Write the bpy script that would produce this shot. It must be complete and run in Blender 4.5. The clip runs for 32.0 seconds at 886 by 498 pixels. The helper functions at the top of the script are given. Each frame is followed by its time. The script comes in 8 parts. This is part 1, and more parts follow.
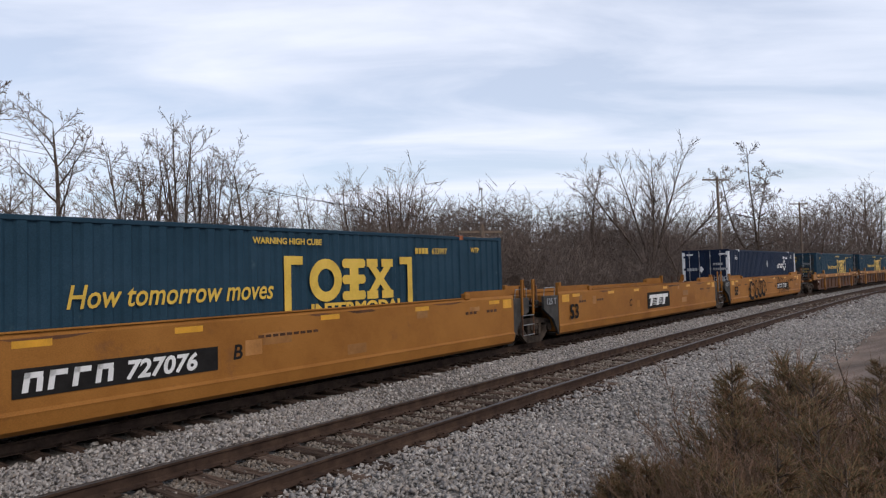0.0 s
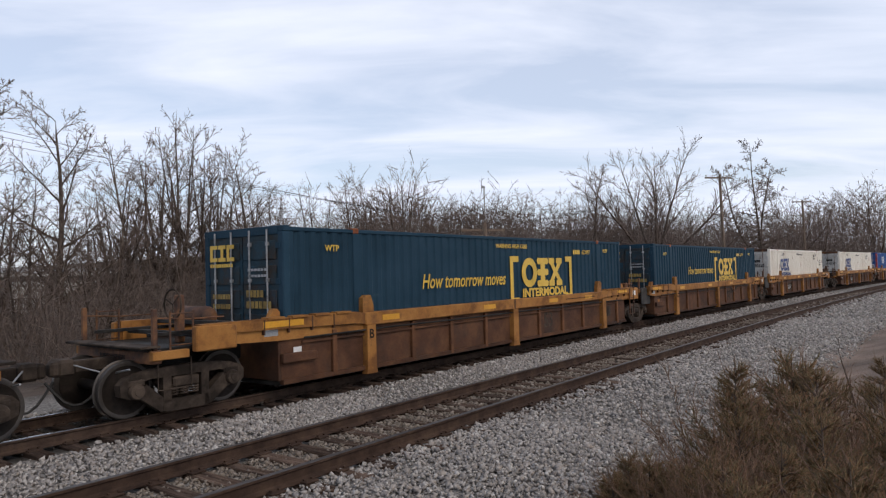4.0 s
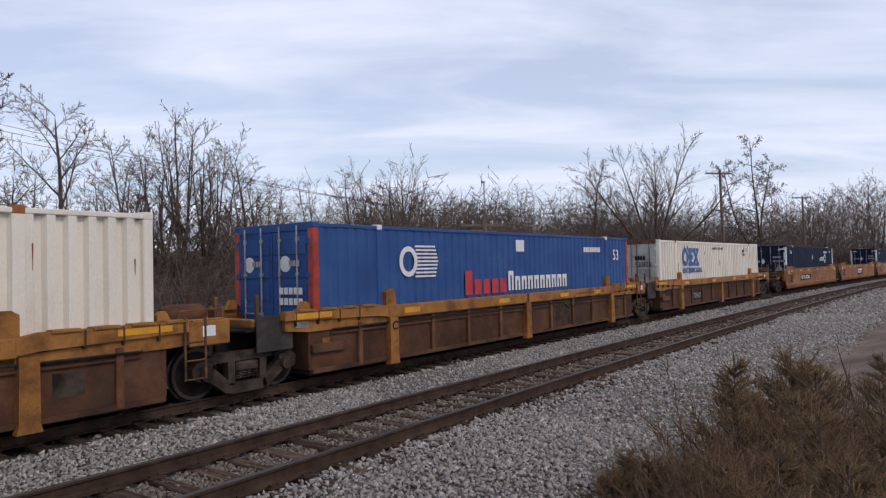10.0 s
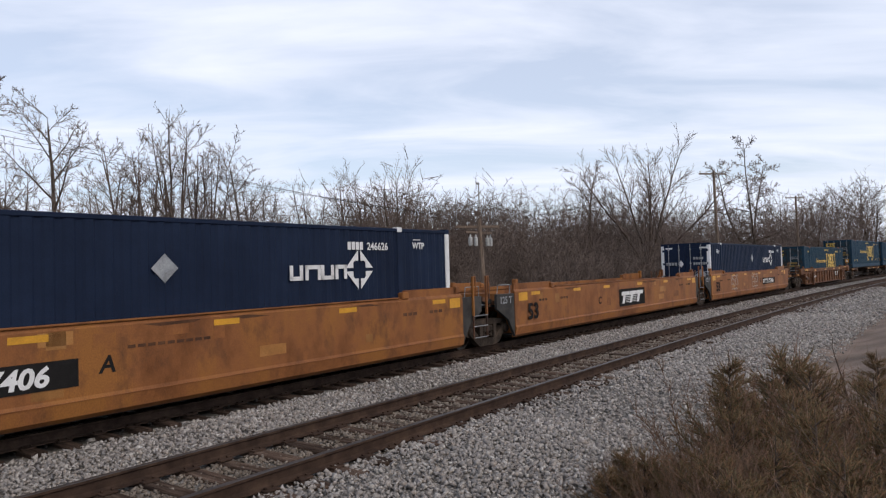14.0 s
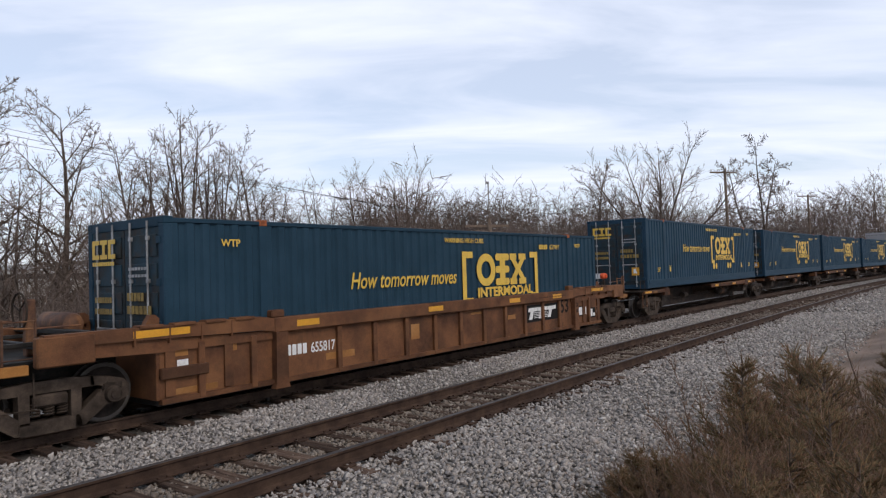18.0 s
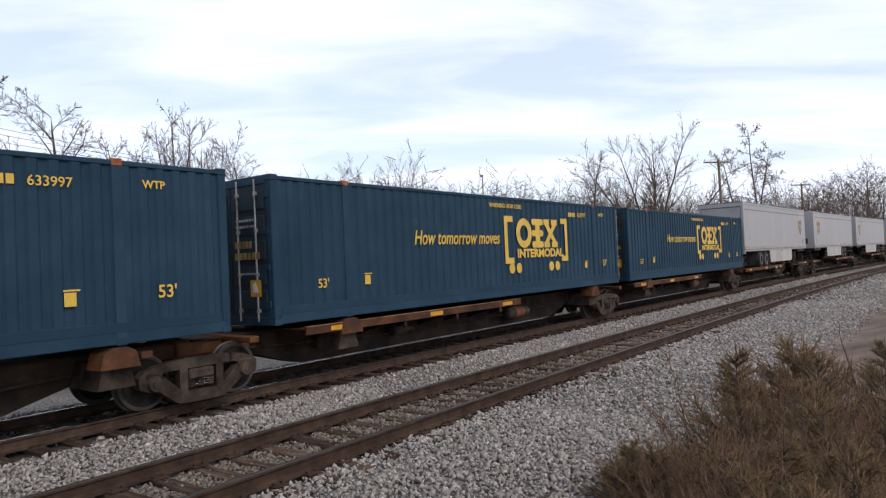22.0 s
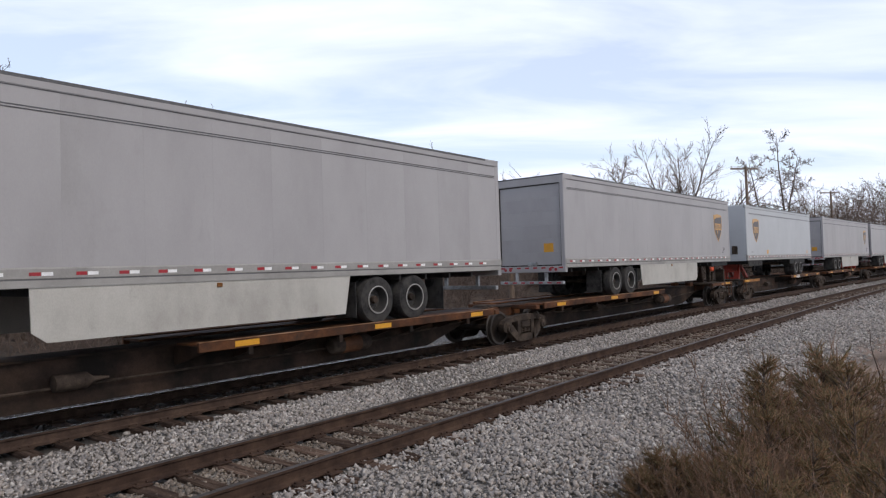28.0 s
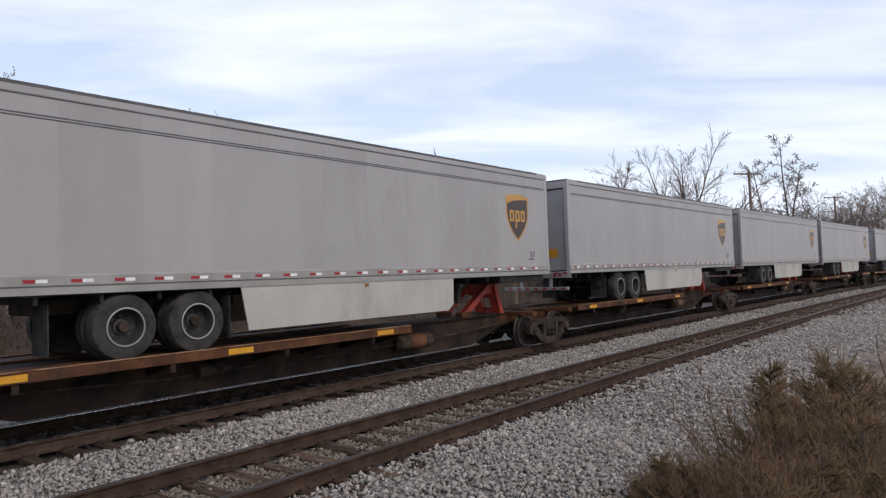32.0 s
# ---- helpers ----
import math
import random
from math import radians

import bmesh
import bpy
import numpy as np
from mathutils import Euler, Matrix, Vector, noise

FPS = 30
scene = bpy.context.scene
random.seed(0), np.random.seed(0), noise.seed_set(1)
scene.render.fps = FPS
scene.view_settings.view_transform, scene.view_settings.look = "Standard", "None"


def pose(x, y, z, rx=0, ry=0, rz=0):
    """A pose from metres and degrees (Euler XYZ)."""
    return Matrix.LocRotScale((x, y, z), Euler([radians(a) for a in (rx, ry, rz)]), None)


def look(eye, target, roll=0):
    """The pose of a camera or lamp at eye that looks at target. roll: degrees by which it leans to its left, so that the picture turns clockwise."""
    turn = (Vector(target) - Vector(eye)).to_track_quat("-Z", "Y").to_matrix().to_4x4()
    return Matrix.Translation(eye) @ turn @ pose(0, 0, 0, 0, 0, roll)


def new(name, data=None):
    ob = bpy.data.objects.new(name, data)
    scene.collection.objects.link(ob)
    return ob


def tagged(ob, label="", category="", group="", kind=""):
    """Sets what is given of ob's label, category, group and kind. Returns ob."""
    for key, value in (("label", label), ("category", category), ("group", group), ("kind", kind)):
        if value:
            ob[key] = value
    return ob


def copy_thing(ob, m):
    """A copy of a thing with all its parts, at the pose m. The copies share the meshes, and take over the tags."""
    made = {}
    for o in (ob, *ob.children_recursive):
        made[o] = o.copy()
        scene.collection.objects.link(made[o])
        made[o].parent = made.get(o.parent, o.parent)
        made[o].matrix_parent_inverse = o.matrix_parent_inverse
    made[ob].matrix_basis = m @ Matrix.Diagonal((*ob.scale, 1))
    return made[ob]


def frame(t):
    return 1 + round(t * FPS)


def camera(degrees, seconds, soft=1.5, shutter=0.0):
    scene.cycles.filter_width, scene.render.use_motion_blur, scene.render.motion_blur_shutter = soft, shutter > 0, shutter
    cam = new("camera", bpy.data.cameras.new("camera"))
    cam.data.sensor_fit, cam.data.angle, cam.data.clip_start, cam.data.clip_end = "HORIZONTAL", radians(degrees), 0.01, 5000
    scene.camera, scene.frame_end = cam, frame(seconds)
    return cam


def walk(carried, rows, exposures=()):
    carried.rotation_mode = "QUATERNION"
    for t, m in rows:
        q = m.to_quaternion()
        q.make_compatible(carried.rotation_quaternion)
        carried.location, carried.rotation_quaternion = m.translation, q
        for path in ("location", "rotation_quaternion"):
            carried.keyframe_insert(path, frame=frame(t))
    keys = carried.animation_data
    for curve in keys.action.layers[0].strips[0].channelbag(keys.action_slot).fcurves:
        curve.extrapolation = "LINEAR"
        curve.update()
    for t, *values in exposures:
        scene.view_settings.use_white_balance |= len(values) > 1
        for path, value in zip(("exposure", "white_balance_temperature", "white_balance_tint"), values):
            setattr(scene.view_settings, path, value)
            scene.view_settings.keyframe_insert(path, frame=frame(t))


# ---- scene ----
SECONDS = 32.0
cam = camera(66.24, SECONDS, soft=1.25)

# time, yaw from the track's line, pitch, roll (degrees), eye (metres above the rail head)
PATH = [
    (0.0, 36.24, 2.18, -1.50, -0.012, -0.027, 2.206), (0.5, 36.12, 2.32, -1.23, -0.018, -0.020, 2.214), (1.0, 36.10, 2.24, -1.01, -0.008, -0.015, 2.202),
    (1.5, 36.18, 2.20, -0.79, -0.013, -0.027, 2.208), (2.0, 36.34, 2.17, -1.18, -0.014, -0.014, 2.210), (2.5, 36.37, 2.23, -1.59, -0.019, -0.023, 2.215),
    (3.0, 36.39, 2.28, -1.80, -0.010, -0.020, 2.203), (3.5, 36.40, 2.11, -1.71, -0.003, -0.020, 2.207), (5.5, 36.55, 2.23, -0.91, -0.029, -0.026, 2.213),
    (6.0, 36.62, 2.28, -1.05, -0.017, -0.021, 2.208), (6.5, 36.60, 2.18, -1.17, -0.027, -0.024, 2.215), (7.0, 36.52, 2.04, -0.99, -0.018, -0.016, 2.216),
    (7.5, 36.55, 1.97, -1.01, -0.011, -0.006, 2.204), (8.0, 36.76, 1.86, -1.23, -0.001, 0.004, 2.203), (8.5, 36.88, 1.72, -1.30, -0.016, -0.010, 2.209),
    (9.0, 36.85, 1.65, -1.54, -0.009, -0.010, 2.211), (9.5, 36.79, 1.60, -1.67, -0.008, -0.019, 2.209), (10.0, 36.43, 1.61, -1.39, -0.001, -0.019, 2.216),
    (10.5, 36.05, 1.62, -1.40, 0.008, -0.016, 2.208), (11.0, 35.23, 1.76, -1.85, 0.006, -0.028, 2.213), (11.5, 34.83, 1.62, -1.89, 0.009, -0.016, 2.214),
    (12.0, 34.64, 1.63, -1.91, 0.010, -0.022, 2.212), (12.5, 34.72, 1.73, -1.89, -0.010, -0.026, 2.213), (13.0, 35.39, 1.86, -1.61, 0.001, -0.021, 2.217),
    (13.5, 35.75, 1.85, -1.62, -0.007, -0.015, 2.211), (14.0, 36.00, 1.74, -1.68, 0.009, -0.013, 2.204), (14.5, 36.30, 1.68, -1.63, 0.005, -0.018, 2.211),
    (16.5, 36.64, 1.38, -1.71, 0.004, -0.008, 2.212), (17.0, 36.65, 1.42, -1.77, -0.009, -0.013, 2.215), (17.5, 36.69, 1.50, -1.60, -0.019, -0.008, 2.215),
    (18.0, 36.80, 1.69, -1.73, -0.021, -0.005, 2.215), (18.5, 37.00, 2.02, -1.83, -0.007, -0.012, 2.205), (19.0, 37.13, 2.24, -1.75, 0.000, 0.000, 2.208),
    (19.5, 37.24, 2.33, -1.72, -0.020, -0.010, 2.215), (20.0, 37.25, 2.20, -1.80, -0.014, -0.009, 2.208), (20.5, 36.97, 1.88, -2.08, -0.003, -0.017, 2.209),
    (21.0, 36.65, 1.41, -2.28, 0.007, -0.012, 2.208), (21.5, 36.47, 1.21, -2.35, 0.011, -0.018, 2.211), (22.0, 36.44, 1.15, -2.55, 0.025, -0.011, 2.217),
    (22.5, 36.52, 1.16, -2.53, 0.013, -0.017, 2.211), (23.0, 36.50, 1.09, -2.53, 0.012, -0.010, 2.210), (23.5, 36.53, 1.06, -2.46, 0.019, 0.002, 2.205),
    (24.0, 36.66, 1.15, -2.31, 0.001, -0.012, 2.209), (24.5, 36.69, 1.27, -2.13, 0.004, 0.003, 2.217), (25.0, 36.83, 1.46, -2.13, 0.008, 0.003, 2.215),
    (25.5, 37.10, 1.65, -1.98, -0.004, 0.001, 2.212), (27.5, 38.32, 1.54, -1.73, 0.008, 0.014, 2.210), (28.0, 38.27, 1.54, -1.71, 0.003, 0.009, 2.199),
    (28.5, 38.28, 1.54, -1.71, 0.006, 0.024, 2.203), (29.0, 38.32, 1.68, -1.75, -0.003, 0.018, 2.204), (29.5, 38.25, 1.88, -1.94, -0.005, 0.013, 2.200),
    (30.0, 38.22, 1.87, -1.89, -0.000, 0.019, 2.201), (30.5, 38.38, 1.98, -1.83, -0.013, 0.001, 2.205), (31.0, 38.48, 2.16, -1.76, -0.006, 0.020, 2.200),
    (31.5, 38.45, 2.17, -1.87, -0.011, 0.015, 2.200), (32.0, 38.51, 2.06, -1.87, -0.001, 0.028, 2.201),
]


def aim(yaw, pitch, roll, x, y, z):
    a, b = radians(yaw), radians(pitch)
    way = Vector((math.cos(b) * math.cos(a), math.cos(b) * math.sin(a), math.sin(b)))
    return look((x, y, z), Vector((x, y, z)) + way * 10, roll)


walk(cam, [(t, aim(*row)) for t, *row in PATH], exposures=((0, -0.05, 6500, 10), (6, -0.05, 6480, 10), (7.2, -0.17, 6320, 13), (12.5, -0.15, 6320, 13), (13.8, -0.03, 6520, 10), (19, 0.05, 6500, 10), (22, 0.24, 6500, 10), (25, 0.23, 6400, 10), (SECONDS, 0.10, 6450, 10)))

# ---- light: thin bright overcast ----
SUN_AZ, SUN_EL = radians(262), radians(44)
world = bpy.data.worlds.new("sky")
scene.world = world
world.use_nodes = True
wn, wl = world.node_tree.nodes, world.node_tree.links
wn.clear()
w_out = wn.new("ShaderNodeOutputWorld")
w_bg = wn.new("ShaderNodeBackground")
w_bg.inputs["Strength"].default_value = 0.12
w_sky = wn.new("ShaderNodeTexSky")
w_sky.sky_type = "NISHITA"
w_sky.sun_disc = False
w_sky.sun_elevation, w_sky.sun_rotation = SUN_EL, math.pi / 2 - SUN_AZ
w_sky.air_density, w_sky.dust_density, w_sky.ozone_density = 1.0, 1.5, 1.5
w_co = wn.new("ShaderNodeTexCoord")
w_sep = wn.new("ShaderNodeSeparateXYZ")
wl.new(w_co.outputs["Generated"], w_sep.inputs[0])
w_z = wn.new("ShaderNodeMath"); w_z.operation = "MAXIMUM"; w_z.inputs[1].default_value = 0.0
wl.new(w_sep.outputs[2], w_z.inputs[0])
w_za = wn.new("ShaderNodeMath"); w_za.operation = "ADD"; w_za.inputs[1].default_value = 0.16
wl.new(w_z.outputs[0], w_za.inputs[0])
w_dv = wn.new("ShaderNodeVectorMath"); w_dv.operation = "DIVIDE"
w_cmb = wn.new("ShaderNodeCombineXYZ")
for i in range(3):
    wl.new(w_za.outputs[0], w_cmb.inputs[i])
wl.new(w_co.outputs["Generated"], w_dv.inputs[0]); wl.new(w_cmb.outputs[0], w_dv.inputs[1])
w_map = wn.new("ShaderNodeMapping")
w_map.vector_type = "TEXTURE"
w_map.inputs["Rotation"].default_value = (0, 0, radians(36))
w_map.inputs["Scale"].default_value = (0.62, 1.7, 1.0)
wl.new(w_dv.outputs[0], w_map.inputs[0])
w_no = wn.new("ShaderNodeTexNoise")
w_no.inputs["Scale"].default_value = 1.5; w_no.inputs["Detail"].default_value = 6
w_no.inputs["Roughness"].default_value = 0.53; w_no.inputs["Distortion"].default_value = 0.4
wl.new(w_map.outputs[0], w_no.inputs["Vector"])
w_rp = wn.new("ShaderNodeValToRGB")
w_rp.color_ramp.elements[0].position, w_rp.color_ramp.elements[1].position = 0.36, 0.66
w_rp.color_ramp.elements[0].color = (0.56, 0.56, 0.56, 1)
wl.new(w_no.outputs[0], w_rp.inputs[0])
w_mix = wn.new("ShaderNodeMixRGB")
w_fall = wn.new("ShaderNodeMapRange")      # the cloud veil thins towards the zenith
w_fall.inputs[1].default_value, w_fall.inputs[2].default_value = 0.35, 0.95
w_fall.inputs[3].default_value, w_fall.inputs[4].default_value = 1.0, 0.30
wl.new(w_sep.outputs[2], w_fall.inputs[0])
w_veil = wn.new("ShaderNodeMixRGB"); w_veil.blend_type = "MULTIPLY"; w_veil.inputs[0].default_value = 1.0
w_veil.inputs[1].default_value = (7.75, 8.2, 9.45, 1)
wl.new(w_fall.outputs[0], w_veil.inputs[2]); wl.new(w_veil.outputs[0], w_mix.inputs[2])
w_hs = wn.new("ShaderNodeHueSaturation"); w_hs.inputs["Saturation"].default_value = 1.2; w_hs.inputs["Value"].default_value = 1.15
wl.new(w_sky.outputs[0], w_hs.inputs["Color"])
wl.new(w_rp.outputs[0], w_mix.inputs[0]); wl.new(w_hs.outputs[0], w_mix.inputs[1])
wl.new(w_mix.outputs[0], w_bg.inputs["Color"]); wl.new(w_bg.outputs[0], w_out.inputs["Surface"])

sun = new("sun", bpy.data.lights.new("sun", "SUN"))
sun.data.energy, sun.data.angle, sun.data.color = 1.25, radians(26), (1.0, 0.87, 0.72)
sun.matrix_world = look((math.cos(SUN_AZ) * 50, math.sin(SUN_AZ) * 50, math.tan(SUN_EL) * 50), (0, 0, 0))


# ---- materials ----
def material(name, color, rough=0.6, metal=0.0, dark=None, light=None, scale=3.0, fine=60.0, amount=0.5, bump=0.15,
             stretch=(1, 1, 1), spots=None, spot_scale=1.5, spot_edge=(0.62, 0.72), vary=0.0, spec=0.5, grain=0.35):
    """Base colour with two scales of variation, optional patches of wear (spots) and a fine bump."""
    m = bpy.data.materials.new(name)
    m.use_nodes = True
    n, l = m.node_tree.nodes, m.node_tree.links
    b = n["Principled BSDF"]
    b.inputs["Roughness"].default_value, b.inputs["Metallic"].default_value = rough, metal
    b.inputs["Specular IOR Level"].default_value = spec
    co = n.new("ShaderNodeTexCoord")
    mp = n.new("ShaderNodeMapping"); mp.inputs["Scale"].default_value = stretch
    l.new(co.outputs["Object"], mp.inputs[0])
    info = n.new("ShaderNodeObjectInfo")
    off = n.new("ShaderNodeVectorMath"); off.operation = "ADD"
    mul = n.new("ShaderNodeMath"); mul.operation = "MULTIPLY"; mul.inputs[1].default_value = 37.0
    l.new(info.outputs["Random"], mul.inputs[0]); l.new(mp.outputs[0], off.inputs[0]); l.new(mul.outputs[0], off.inputs[1])
    big = n.new("ShaderNodeTexNoise"); big.inputs["Scale"].default_value = scale; big.inputs["Detail"].default_value = 5
    big.inputs["Roughness"].default_value = 0.65
    small = n.new("ShaderNodeTexNoise"); small.inputs["Scale"].default_value = fine; small.inputs["Detail"].default_value = 3
    l.new(off.outputs[0], big.inputs["Vector"]); l.new(off.outputs[0], small.inputs["Vector"])
    c = Vector(color)
    dark = Vector(dark) if dark else c * 0.7
    light = Vector(light) if light else c * 1.25
    ramp = n.new("ShaderNodeValToRGB")
    e = ramp.color_ramp.elements
    e[0].position, e[1].position = 0.5 - 0.25 / max(amount, 0.05) * 0.5, 0.5 + 0.25 / max(amount, 0.05) * 0.5
    e[0].color, e[1].color = (*dark, 1), (*light, 1)
    mid = e.new(0.5); mid.color = (*c, 1)
    l.new(big.outputs[0], ramp.inputs[0])
    last = ramp.outputs[0]
    if spots:
        sp = n.new("ShaderNodeTexNoise"); sp.inputs["Scale"].default_value = spot_scale; sp.inputs["Detail"].default_value = 8
        sp.inputs["Roughness"].default_value = 0.7
        l.new(off.outputs[0], sp.inputs["Vector"])
        sr = n.new("ShaderNodeValToRGB")
        sr.color_ramp.elements[0].position, sr.color_ramp.elements[1].position = spot_edge
        l.new(sp.outputs[0], sr.inputs[0])
        mx = n.new("ShaderNodeMixRGB"); mx.inputs[2].default_value = (*spots, 1)
        l.new(sr.outputs[0], mx.inputs[0]); l.new(last, mx.inputs[1])
        last = mx.outputs[0]
    gr = n.new("ShaderNodeMixRGB"); gr.blend_type = "OVERLAY"; gr.inputs[0].default_value = grain
    l.new(last, gr.inputs[1]); l.new(small.outputs[0], gr.inputs[2])
    last = gr.outputs[0]
    if vary:
        hs = n.new("ShaderNodeHueSaturation")
        mr = n.new("ShaderNodeMapRange"); mr.inputs[3].default_value, mr.inputs[4].default_value = 1 - vary, 1 + vary
        l.new(info.outputs["Random"], mr.inputs[0]); l.new(mr.outputs[0], hs.inputs["Value"]); l.new(last, hs.inputs["Color"])
        last = hs.outputs[0]
    l.new(last, b.inputs["Base Color"])
    if bump:
        bp = n.new("ShaderNodeBump"); bp.inputs["Strength"].default_value = bump; bp.inputs["Distance"].default_value = 0.02
        l.new(small.outputs[0], bp.inputs["Height"]); l.new(bp.outputs[0], b.inputs["Normal"])
    return m


def island_material(name, colors, rough=0.9, bump_scale=90.0):
    """Many small joined pieces: each island takes its own tone from a ramp of colours."""
    m = bpy.data.materials.new(name)
    m.use_nodes = True
    n, l = m.node_tree.nodes, m.node_tree.links
    b = n["Principled BSDF"]; b.inputs["Roughness"].default_value = rough
    geo = n.new("ShaderNodeNewGeometry")
    ramp = n.new("ShaderNodeValToRGB")
    while len(ramp.color_ramp.elements) < len(colors):
        ramp.color_ramp.elements.new(0.5)
    for i, (e, c) in enumerate(zip(ramp.color_ramp.elements, colors)):
        e.position = i / (len(colors) - 1)
        e.color = (*c, 1)
    l.new(geo.outputs["Random Per Island"], ramp.inputs[0])
    no = n.new("ShaderNodeTexNoise"); no.inputs["Scale"].default_value = bump_scale; no.inputs["Detail"].default_value = 3
    co = n.new("ShaderNodeTexCoord"); l.new(co.outputs["Object"], no.inputs["Vector"])
    mx = n.new("ShaderNodeMixRGB"); mx.blend_type = "OVERLAY"; mx.inputs[0].default_value = 0.5
    l.new(ramp.outputs[0], mx.inputs[1]); l.new(no.outputs[0], mx.inputs[2])
    l.new(mx.outputs[0], b.inputs["Base Color"])
    return m


